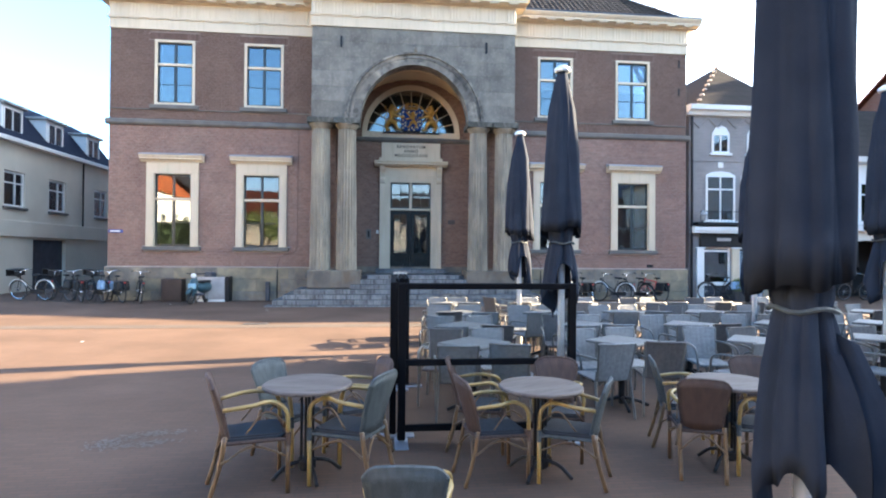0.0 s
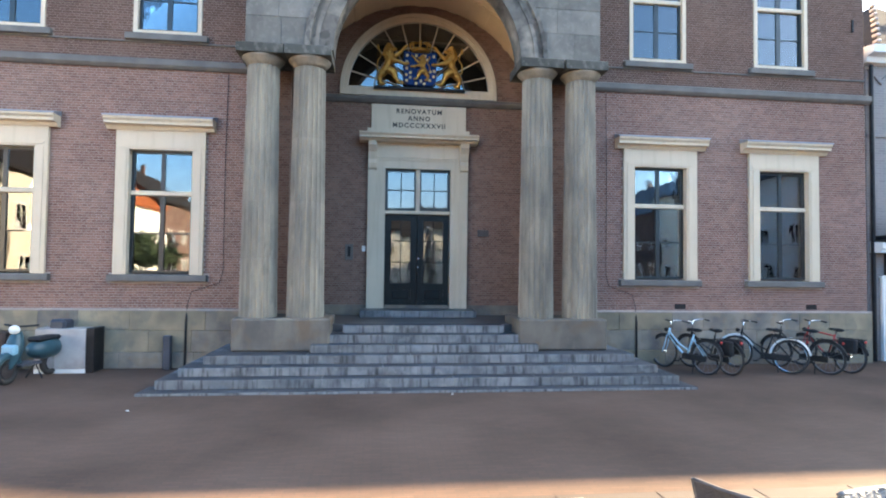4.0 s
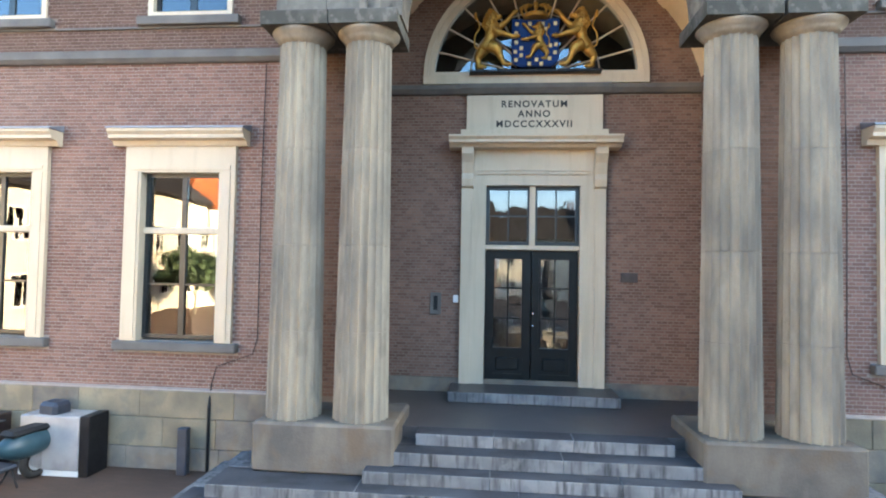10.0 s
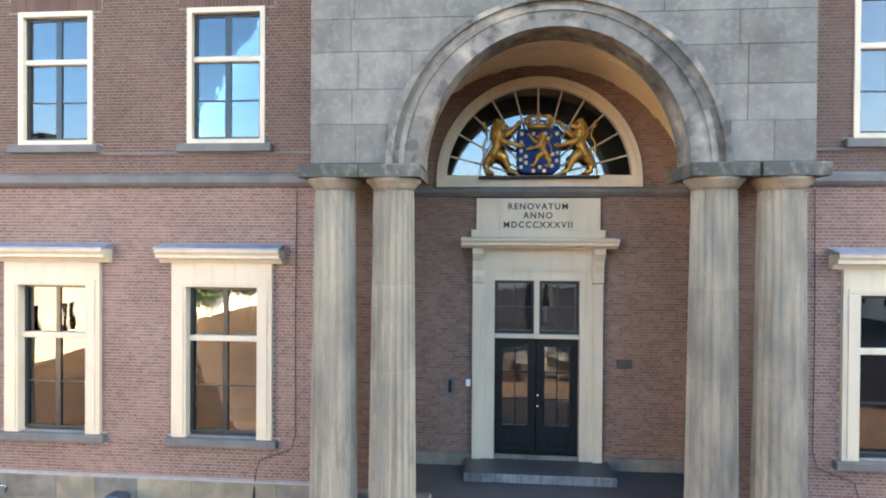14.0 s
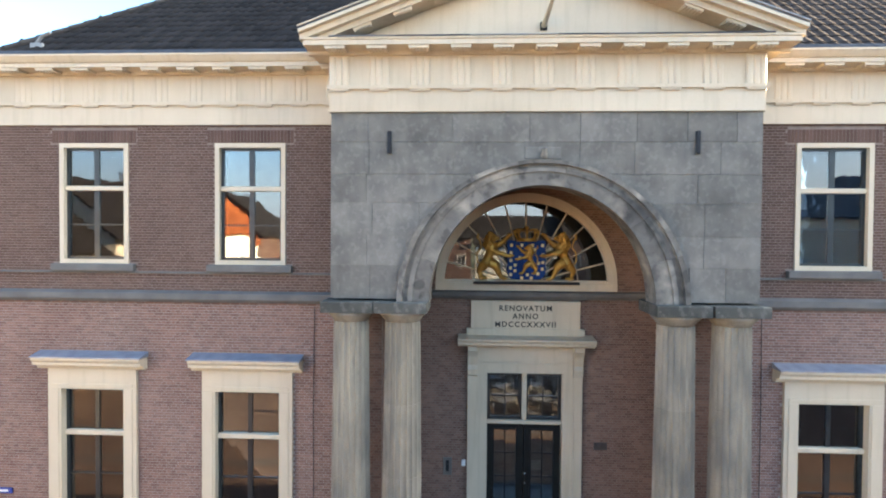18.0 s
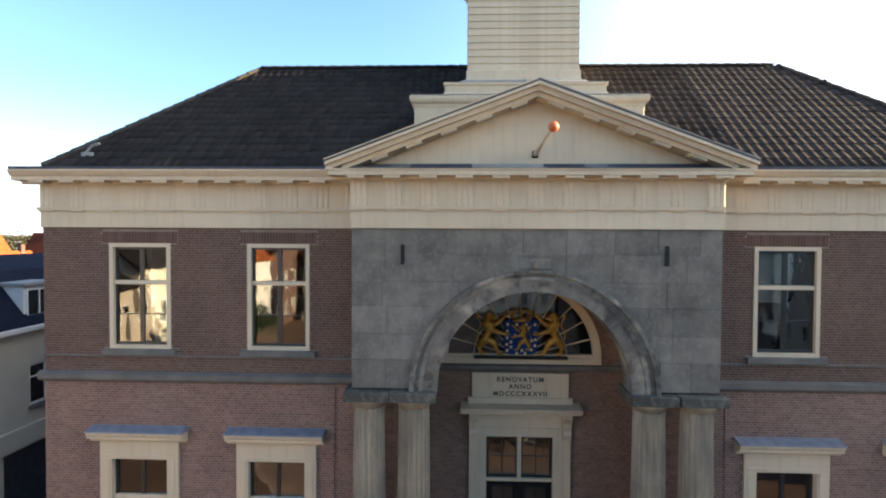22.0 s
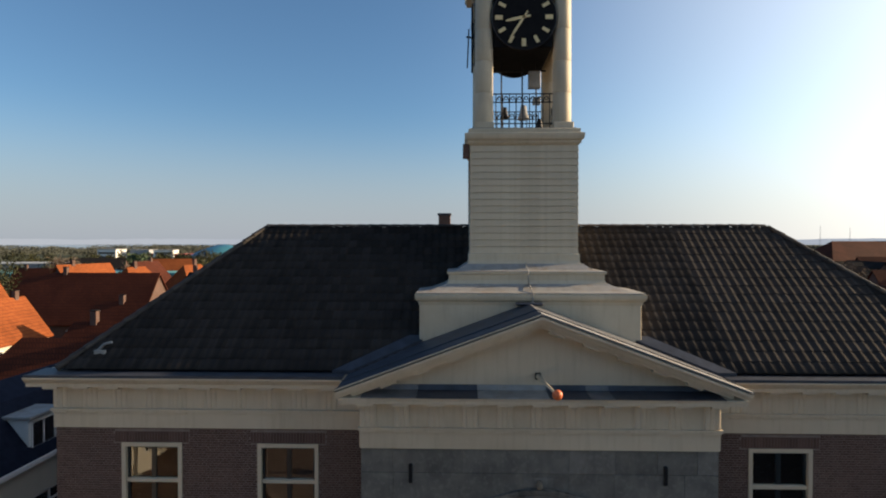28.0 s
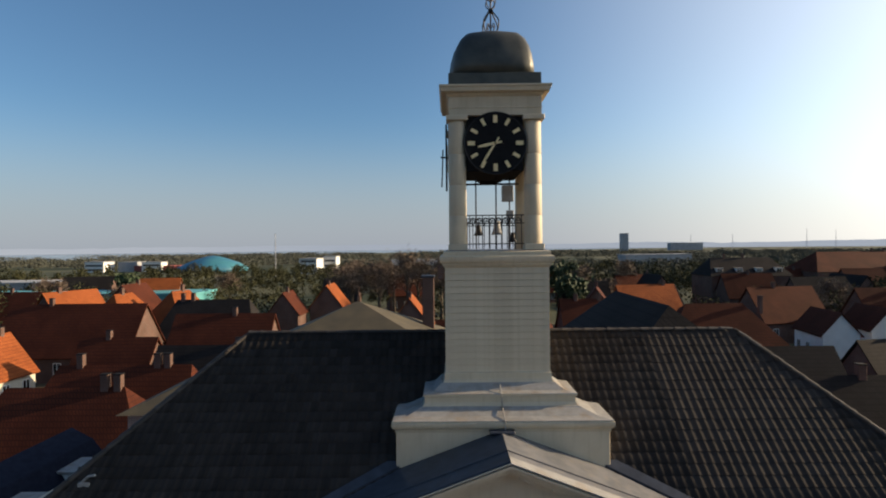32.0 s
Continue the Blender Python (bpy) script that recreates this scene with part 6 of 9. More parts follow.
part("frame", bbox(B(), -0.3, 0.3, -0.13, 0.13, -0.02, 0.006, 0.004), IRON, dr)
for k in range(7):
    part("bar", box(B(), -0.26 + 0.08 * k, -0.225 + 0.08 * k, -0.1, 0.1, 0.0, 0.012), LEAD_DARK, dr)
for k, (x, y) in enumerate(((-5.6, 11.2), (1.4, 17.9), (-6.9, 19.2), (-3.4, 17.1))):
    lit = bbox(B(), -0.05, 0.05, -0.03, 0.03, 0.0, 0.012, 0.003)
    solid("litter_scrap", lit, WHITE, "scrap of white litter on the paving", "litter", "litter on the square", at=pose(x, y, 0.002, 0, 0, 47 * k) @ Matrix.Diagonal((0.5, 0.5, 0.5, 1)))

CHALK = material("chalky_residue", (0.135, 0.112, 0.098), (0.108, 0.085, 0.072), 0.95, scale=9, fine=60, bump=0.2)
rk = random.Random(8)
stain = B()
for k in range(420):
    a, d = rk.uniform(0.3, 5.6), rk.gauss(0.2, 0.055)
    c = Vector((math.cos(a) * d * 1.5, math.sin(a) * d * 0.8, 0.001))
    w, l = rk.uniform(0.004, 0.012), rk.uniform(0.008, 0.03)
    m = Matrix.Translation(c) @ Matrix.Rotation(a + 1.57 + rk.gauss(0, 0.3), 4, "Z")
    n = 7
    ring = [stain.verts.new(m @ Vector((math.cos(6.283 * j / n) * l * rk.uniform(0.7, 1.2), math.sin(6.283 * j / n) * w * rk.uniform(0.6, 1.2), 0.0004 * (k % 7)))) for j in range(n)]
    stain.faces.new(ring)
solid("chalk_stain", stain, CHALK, "faint ring of whitish chalky residue on the paving", "stain", at=pose(-2.13, 5.33, 0.002, 0, 0, 20))

# ---- pavement cafe ----
def rattan_chair(dark):
    """Woven bistro chair: facing +y, on four cane legs."""
    mat = RATTAN if dark else RATTAN_GREY
    leg = CANE_BROWN if dark else BAMBOO
    lab = "brown woven rattan cafe chair with yellow bamboo arms and legs" if dark else "grey-green woven rattan cafe chair with yellow bamboo arms and legs"
    c = thing("rattan_chair", (0, 0, 0), lab, "chair", "rattan chairs round the round tables")
    seat = B()
    prism(seat, [(-0.17, -0.2), (0.17, -0.2), (0.21, 0.18), (0.18, 0.24), (-0.18, 0.24), (-0.21, 0.18)], "z", 0.41, 0.455)
    bmesh.ops.bevel(seat, geom=seat.edges[:], offset=0.014, segments=2, affect="EDGES")
    part("seat", seat, CUSHION, c, "dark seat")
    back = B()
    n = 14
    cols = []
    for i in range(n + 1):
        u = -1 + 2 * i / n
        top = 0.885 - 0.025 * u * u - (0.035 * max(0, abs(u) - 0.8) / 0.2)
        ys = 0.035 * u * u
        col = []
        for k in range(7):
            f = k / 6
            z = 0.43 + (top - 0.43) * f
            y = -0.2 - 0.115 * f ** 1.2 + ys
            w = 0.155 + 0.055 * f
            col.append((back.verts.new((u * w, y - 0.014, z)), back.verts.new((u * w, y + 0.014, z))))
        cols.append(col)
    for a, b in zip(cols, cols[1:]):
        for k in range(6):
            back.faces.new((a[k][0], a[k + 1][0], b[k + 1][0], b[k][0]))
            back.faces.new((a[k][1], b[k][1], b[k + 1][1], a[k + 1][1]))
        back.faces.new((a[6][0], a[6][1], b[6][1], b[6][0]))
        back.faces.new((a[0][0], b[0][0], b[0][1], a[0][1]))
    for e, fl in ((cols[0], 1), (cols[-1], 0)):
        for k in range(6):
            q = (e[k][0], e[k][1], e[k + 1][1], e[k + 1][0])
            back.faces.new(q if fl else q[::-1])
    part("backrest", back, mat, c, "woven back", smooth=True)
    rim = B()
    edge = []
    for i in range(n + 1):
        u = -1 + 2 * i / n
        top = 0.885 - 0.025 * u * u - (0.035 * max(0, abs(u) - 0.8) / 0.2)
        edge.append((u * 0.21, -0.315 + 0.035 * u * u, top + 0.004))
    tube(rim, [(-0.16, -0.17, 0.44), (-0.185, -0.215, 0.65)] + edge + [(0.185, -0.215, 0.65), (0.16, -0.17, 0.44)], 0.016, 6)
    part("back_frame", rim, mat, c, "bound rim of the back")
    for s in (-1, 1):
        arm = bent([(s * 0.19, -0.21, 0.66), (s * 0.232, -0.02, 0.685), (s * 0.18, 0.14, 0.69), (s * 0.232, 0.235, 0.63), (s * 0.222, 0.255, 0.46)], 5)
        part("armrest", tube(B(), arm, 0.017, 8), BAMBOO, c, "bent yellow bamboo arm", smooth=True)
        part("front_leg", tube(B(), [(s * 0.222, 0.255, 0.46), (s * 0.218, 0.255, 0.0)], 0.018, 8), leg, c, smooth=True)
        part("rear_leg", tube(B(), bent([(s * 0.18, -0.19, 0.46), (s * 0.185, -0.23, 0.24), (s * 0.18, -0.30, 0.0)], 4), 0.018, 8), CANE_BROWN, c, smooth=True)
        part("arm_brace", tube(B(), bent([(s * 0.228, 0.25, 0.52), (s * 0.18, 0.1, 0.62), (s * 0.19, -0.05, 0.47)], 5), 0.007, 6), CANE_BROWN, c, smooth=True)
        part("leg_binding", tube(B(), [(s * 0.222, 0.255, 0.36), (s * 0.222, 0.255, 0.46)], 0.022, 8), mat, c, "dark binding")
        part("side_stretcher", tube(B(), bent([(s * 0.218, 0.25, 0.28), (s * 0.18, 0.0, 0.37), (s * 0.22, -0.22, 0.28)], 5), 0.010, 6), CANE_BROWN, c, smooth=True)
    part("front_stretcher", tube(B(), bent([(-0.218, 0.25, 0.27), (0.0, 0.25, 0.38), (0.218, 0.25, 0.27)], 5), 0.010, 6), CANE_BROWN, c, smooth=True)
    part("rear_stretcher", tube(B(), bent([(-0.185, -0.24, 0.25), (0.0, -0.2, 0.38), (0.185, -0.24, 0.25)], 5), 0.010, 6), CANE_BROWN, c, smooth=True)
    part("seat_frame", tube(B(), [(-0.18, -0.2, 0.41), (0.18, -0.2, 0.41), (0.22, 0.25, 0.41), (-0.22, 0.25, 0.41)], 0.015, 6, True), mat, c)
    return c


def wicker_chair(weave_mat, label):
    """A stacking armchair: woven panels in a bent tube frame, facing +y."""
    c = thing("wicker_chair", (0, 0, 0), label, "chair", "grey chairs on the terrace")

    def weave(bm, p, du, dv, cols, rows, taper, nrm):
        """Herringbone: slanted raised strips in columns, leaning left and right in turn; taper narrows the foot."""
        for j in range(cols):
            for i in range(-1, rows + 1):
                lean = 1.4 if j % 2 else -1.4
                q = []
                for a, b in ((j, i), (j + 1, i + lean), (j + 1, i + lean + 0.86), (j, i + 0.86)):
                    u, v = a / cols, min(1.0, max(0.0, (b + (1.4 if lean < 0 else 0)) / rows))
                    w = 1 - taper * (1 - v)
                    q.append(p + du * (0.5 + (u - 0.5) * w) + dv * v)
                if (q[3] - q[0]).length < 1e-4 and (q[2] - q[1]).length < 1e-4:
                    continue
                mid = sum(q, Vector()) / 4 + nrm * 0.003
                vs = [bm.verts.new(x) for x in q]
                m = bm.verts.new(mid)
                for k in range(4):
                    bm.faces.new((vs[k], vs[(k + 1) % 4], m))
    back = B()
    lo, du, dv = Vector((-0.195, -0.215, 0.40)), Vector((0.39, 0, 0)), Vector((0, -0.095, 0.385))
    nrm = Vector((0, 1, 0.25)).normalized()
    prism(back, [(-0.165, 0.0), (0.165, 0.0), (0.195, 0.396), (-0.195, 0.396)], "y", -0.006, 0.006)
    back.transform(Matrix.Translation((0, -0.215, 0.40)) @ Matrix.Rotation(0.242, 4, "X"))
    weave(back, lo + nrm * 0.007, du, dv, 6, 17, 0.15, nrm)
    weave(back, lo - nrm * 0.007, du, dv, 6, 17, 0.15, -nrm)
    bmesh.ops.recalc_face_normals(back, faces=back.faces[:])
    part("backrest", back, weave_mat, c, "woven herringbone back")
    part("top_rail", tube(B(), bent([(-0.20, -0.305, 0.785), (0, -0.322, 0.782), (0.20, -0.305, 0.785)], 4), 0.014, 6), weave_mat, c, "wrapped top edge", smooth=True)
    seat = bbox(B(), -0.20, 0.20, -0.21, 0.22, 0.385, 0.412, 0.01)
    weave(seat, Vector((-0.195, -0.205, 0.413)), Vector((0.39, 0, 0)), Vector((0, 0.42, 0)), 6, 18, 0.0, Vector((0, 0, 1)))
    part("seat", seat, weave_mat, c, "woven seat")
    for s in (-1, 1):
        part("back_post", tube(B(), [(s * 0.172, -0.215, 0.40), (s * 0.205, -0.31, 0.79)], 0.013, 6), WICKER_LEG, c)
        part("armrest", tube(B(), bent([(s * 0.19, -0.275, 0.62), (s * 0.235, -0.12, 0.625), (s * 0.245, 0.10, 0.61), (s * 0.245, 0.19, 0.56), (s * 0.235, 0.215, 0.42)], 4), 0.0135, 6), WICKER_LEG, c, smooth=True)
        part("front_leg", tube(B(), [(s * 0.235, 0.215, 0.43), (s * 0.235, 0.23, 0.0)], 0.0135, 6), WICKER_LEG, c)
        part("rear_leg", tube(B(), [(s * 0.19, -0.235, 0.50), (s * 0.195, -0.22, 0.40), (s * 0.215, -0.29, 0.0)], 0.0135, 6), WICKER_LEG, c)
    return c


def round_table():
    c = thing("round_table", (0, 0, 0), "round bistro table with weathered wood-look top and black iron foot", "table", "round tables")
    part("tabletop", lathe(B(), [(0.0, 0.70), (0.335, 0.70), (0.345, 0.708), (0.345, 0.722), (0.335, 0.73), (0.0, 0.73)], 40), TABLE_WOOD, c, "round weathered top")
    for k in range(4):
        a = math.pi / 2 * k + 0.4
        part("column_bar", tube(B(), [(math.cos(a) * 0.045, math.sin(a) * 0.045, 0.08), (math.cos(a) * 0.045, math.sin(a) * 0.045, 0.70)], 0.012, 6), IRON, c)
        part("foot", tube(B(), bent([(math.cos(a) * 0.04, math.sin(a) * 0.04, 0.13), (math.cos(a) * 0.17, math.sin(a) * 0.17, 0.10), (math.cos(a) * 0.27, math.sin(a) * 0.27, 0.015)], 4), 0.016, 6), IRON, c, smooth=True)
    part("hub", lathe(B(), [(0.06, 0.06), (0.07, 0.08), (0.07, 0.13), (0.05, 0.14)], 12), IRON, c)
    part("top_plate", box(B(), -0.15, 0.15, -0.15, 0.15, 0.685, 0.70), IRON, c)
    return c


def square_table():
    c = thing("square_table", (0, 0, 0), "square terrace table with pale grey slab top and black pedestal", "table", "square tables on the terrace")
    part("tabletop", bbox(B(), -0.29, 0.29, -0.29, 0.29, 0.71, 0.74, 0.008), TABLE_GREY, c, "pale grey top")
    part("pedestal", tube(B(), [(0, 0, 0.03), (0, 0, 0.71)], 0.035, 10), IRON, c)
    for k in range(4):
        a = math.pi / 2 * k + math.pi / 4
        part("foot", tube(B(), bent([(0, 0, 0.10), (math.cos(a) * 0.15, math.sin(a) * 0.15, 0.07), (math.cos(a) * 0.3, math.sin(a) * 0.3, 0.015)], 3), 0.02, 6), IRON, c, smooth=True)
    return c


def parasol(x, y, top, flounce, belt, hem, r, seed, turn=0.0, slit=None):
    """A closed parasol: a cloth cone open at its flounce, the folds below it tied with a belt and hanging ragged round a pole."""
    p = thing("closed_parasol", (x, y, 0), "closed navy cloth parasol tied to a white pole", "parasol", "closed parasols", rz=turn)
    rr = random.Random(seed)
    ph = [rr.uniform(0, 6.28) for _ in range(5)]
    folds, n = 5, 120

    def cloth(rows, ragged):
        """rows: (height, radius, fold depth, share of the ragged hem)."""
        bm, rings = B(), []
        for z, rad, amp, rag in rows:
            row = []
            for j in range(n):
                a = 2 * math.pi * j / n
                f = 0.6 * abs(math.sin(a * folds / 2 + ph[0] + 0.35 * math.sin(z * 2.1 + ph[1]))) ** 0.8 + 0.4 * abs(math.sin(a * 4.5 + ph[3] + 0.6 * math.sin(z * 3 + ph[2])))
                d = rad * (1 - amp + amp * f) + 0.09 * rad * math.sin(2 * a + ph[2] + z) + 0.06 * rad * math.sin(3 * a + ph[3] - 2 * z) + 0.02 * rad * math.sin(17 * a + 5 * z)
                zz = z + rag * ragged * (0.55 * math.sin(a + ph[4]) + 0.3 * math.sin(3 * a + ph[2]) + 0.22 * abs(math.sin(a * 4 + ph[3])))
                if slit is not None and rag:
                    off = (a + radians(turn) - slit + math.pi) % (2 * math.pi) - math.pi
                    zz += max(0.0, belt - 0.34 * (belt - hem) - zz) * math.exp(-(off / 0.42) ** 4) * (z < belt)
                row.append(bm.verts.new((math.cos(a) * d, math.sin(a) * d, zz)))
            rings.append(row)
        for q, w in zip(rings, rings[1:]):
            for j in range(n):
                k = (j + 1) % n
                bm.faces.new((q[j], q[k], w[k], w[j]))
        return bm, rings

    h = top - flounce
    cone, rings = cloth([(top - 0.05, 0.055, 0.1, 0), (top - 0.2, 0.085, 0.2, 0), (flounce + h * 0.75, 0.055 + r * 0.36, 0.26, 0), (flounce + h * 0.5, 0.03 + r * 0.64, 0.28, 0), (flounce + h * 0.25, r * 0.85, 0.28, 0), (flounce + h * 0.08, r * 0.93, 0.26, 0.5), (flounce, r * 0.95, 0.26, 1.0), (flounce + 0.012, r * 0.92, 0.26, 1.0), (flounce + h * 0.12, r * 0.82, 0.24, 0.3)], 0.11)
    cone.faces.new(rings[0][::-1])
    part("canopy", cone, FABRIC, p, "folded navy cloth cone with a loose flounce", smooth=True)
    drop = belt - hem
    skirt, rings = cloth([(flounce + h * 0.1, r * 0.62, 0.3, 0), (belt + 0.06, r * 0.56, 0.3, 0), (belt, r * 0.5, 0.25, 0), (belt - 0.06, r * 0.58, 0.35, 0), (belt - drop * 0.3, r * 0.74, 0.45, 0.15), (belt - drop * 0.55, r * 0.86, 0.5, 0.5), (belt - drop * 0.8, r * 0.93, 0.55, 0.9), (belt - drop * 0.95, r * 0.9, 0.6, 1.15), (belt - drop * 0.94, r * 0.86, 0.6, 1.15)], drop * 0.34)
    part("hem", skirt, FABRIC, p, "loose ragged folds below the belt", smooth=True)
    part("belt", tube(B(), [(math.cos(2 * math.pi * j / 24) * r * 0.55, math.sin(2 * math.pi * j / 24) * r * 0.55, belt + 0.012 * math.sin(j)) for j in range(24)], 0.013, 6, True), RATTAN_GREY, p, "grey tie belt")
    part("pole", tube(B(), [(0, 0, 0.0), (0, 0, top - 0.04)], 0.042, 12), POLE_WHITE, p, "white pole", smooth=True)
    part("finial", lathe(B(), [(0.085, top - 0.06), (0.1, top - 0.04), (0.095, top - 0.01), (0.05, top + 0.02), (0.0, top + 0.025)], 16), POLE_WHITE, p, "white cap", smooth=True)
    part("socket", lathe(B(), [(0.16, 0.0), (0.16, 0.02), (0.065, 0.03), (0.06, 0.25), (0.045, 0.26)], 16), LEAD_PALE, p, "metal ground socket")
    a = ph[1]
    part("rib_tip", tube(B(), [(math.cos(a) * r * 0.45, math.sin(a) * r * 0.45, belt - 0.1), (math.cos(a) * r * 0.62, math.sin(a) * r * 0.62, hem + drop * 0.2)], 0.01, 6), POLE_WHITE, p, "white rib end")
    return p


def loose_corner(parent, a, reach, z_top, z_low):
    """A corner of the cloth that hangs free of the belt: a waved sheet with thickness."""
    bm, rows = B(), []
    for i in range(9):
        f = i / 8
        row = []
        for j in range(7):
            g = j / 6
            r = 0.06 + (reach - 0.06) * g * (0.45 + 0.55 * math.sin(min(1.0, f * 1.25) * 1.57))
            z = z_top - (z_top - z_low) * f * (0.62 + 0.38 * g) - 0.10 * g
            side = 0.035 * math.sin(g * 7 + f * 3)
            row.append([bm.verts.new((math.cos(a) * r - math.sin(a) * (side + o), math.sin(a) * r + math.cos(a) * (side + o), z)) for o in (0.0, 0.006)])
        rows.append(row)
    for p, q in zip(rows, rows[1:]):
        for j in range(6):
            bm.faces.new((p[j][0], p[j + 1][0], q[j + 1][0], q[j][0]))
            bm.faces.new((p[j][1], q[j][1], q[j + 1][1], p[j + 1][1]))
    part("loose_corner", bm, FABRIC, parent, "loose corner of cloth", smooth=True)


def put(master, places, back=0.0, size=1.0):
    """Copies of a thing at (x, y, turn); the master takes the first place."""
    for k, (x, y, rz) in enumerate(places):
        a = radians(rz)
        m = pose(x - math.sin(a) * back, y + math.cos(a) * back, 0, 0, 0, rz) @ Matrix.Scale(size, 4)
        if k == 0:
            master.matrix_basis = m
        else:
            copy_thing(master, m)


# turn 0 faces +y; -90 faces +x; 90 faces -x; 180 faces -y. x and y are where the top of the back stands.
put(rattan_chair(True), [(-1.23, 4.10, -72), (0.08, 5.00, 110), (0.54, 4.18, -80), (1.57, 4.97, 165), (2.38, 3.93, -22), (3.39, 4.91, 165), (0.54, 4.95, -100)], 0.3, 0.93)
put(rattan_chair(False), [(0.05, 4.10, 62), (-1.02, 5.00, -125), (1.71, 3.99, 62), (3.29, 4.03, 66), (0.10, 2.40, -6), (1.08, 1.66, -10), (2.40, 4.91, -110)], 0.3, 0.93)
put(round_table(), [(-0.56, 4.36, 0), (1.22, 4.24, 30), (2.80, 4.28, 10)], 0.0, 0.97)
rt = random.Random(21)
tabs, chairs = [], []
for row, cols in ((6.07, (1.0, 2.69, 4.3, 5.95, 7.55)), (7.54, (1.13, 2.81, 4.31, 5.72, 7.3, 8.9)), (9.2, (1.27, 2.72, 4.15, 5.55, 7.1, 8.7)), (10.95, (1.35, 2.88, 4.07, 5.5, 7.0, 8.6))):
    for x in cols:
        tabs.append((x, row + rt.uniform(-0.04, 0.04), 42 + rt.uniform(-10, 10)))
        for dx, dy, rz in ((-0.26, 0.64, 174), (0.24, 0.66, 186), (-0.25, -0.52, 6), (0.30, -0.50, -8)):
            if row > 10 and 2.5 < x < 3.5 and dx < 0 and dy > 0:
                continue
            chairs.append((x + dx + rt.uniform(-0.05, 0.05), row + dy + rt.uniform(-0.05, 0.05), rz + rt.uniform(-13, 13)))
chairs.append((2.24, 11.75, -62))
put(square_table(), tabs)
taupe = [rt.random() < 0.3 for _ in chairs]
put(wicker_chair(WICKER, "grey woven wicker terrace armchair with taupe metal legs"), [c for c, d in zip(chairs, taupe) if not d], 0.3)
put(wicker_chair(WICKER_SHADED, "brown-grey woven wicker terrace armchair with taupe metal legs"), [c for c, d in zip(chairs, taupe) if d], 0.3)
parasol(2.16, 6.64, 3.98, 1.93, 1.84, 1.1, 0.27, 1, 0, radians(-100))
parasol(2.46, 9.98, 3.92, 2.02, 1.92, 1.2, 0.27, 2, 40, radians(-80))
parasol(6.62, 9.4, 3.9, 2.02, 1.92, 1.15, 0.28, 3, 80, radians(-120))
parasol(6.62, 6.75, 3.95, 2.02, 1.92, 1.15, 0.28, 4, 10, radians(-130))
near_parasol = parasol(2.2, 2.74, 4.6, 1.53, 1.42, 0.5, 0.285, 5, 150)
loose_corner(near_parasol, radians(-41 - 150), 0.46, 1.35, 0.35)
loose_corner(near_parasol, radians(-75 - 150), 0.34, 1.3, 0.5)
parasol(9.6, 8.2, 3.95, 2.22, 1.92, 1.15, 0.28, 6, 20)


def screen(x0, y0, x1, y1, h=1.43):
    """A wind screen: black frame with a mid rail, clear panel, two feet."""
    d = math.hypot(x1 - x0, y1 - y0)
    s = thing("wind_screen", (x0, y0, 0), "black-framed clear wind screen standing on flat metal feet", "wind screen", "wind screens", rz=math.degrees(math.atan2(y1 - y0, x1 - x0)))
    for x in (0.035, d - 0.035):
        part("post", bbox(B(), x - 0.035, x + 0.035, -0.03, 0.03, 0.03, h, 0.006), BLACK_METAL, s)
        part("foot_plate", bbox(B(), x - 0.06, x + 0.06, -0.2, 0.2, 0.0, 0.016, 0.006), LEAD_BLUE, s, "flat blue-grey metal foot")
    for z in (0.13, h * 0.5, h - 0.03):
        part("rail", bbox(B(), 0.07, d - 0.07, -0.025, 0.025, z - 0.025, z + 0.03, 0.006), BLACK_METAL, s)
    for z0, z1 in ((0.16, h * 0.5 - 0.025), (h * 0.5 + 0.03, h - 0.055)):
        q = part("clear_panel", box(B(), 0.07, d - 0.07, -0.004, 0.004, z0, z1), CLEAR, s, "clear panel")
        q.visible_shadow = False
    return s


screen(0.14, 5.05, 1.78, 5.05)
screen(0.10, 5.2, 0.13, 7.05)
# three more stand stacked behind, with clips on their far ends
for x0, x1, y0 in ((0.17, 0.21, 7.2), (0.24, 0.28, 7.2), (0.31, 0.34, 7.16)):
    sc = screen(x0, y0, x1, y0 + 1.75, 1.38)
    for d in (1.5, 1.66):
        part("clip", bbox(B(), d, d + 0.06, -0.035, 0.035, 1.36, 1.405, 0.006), LEAD_PALE, sc, "pale metal clip")

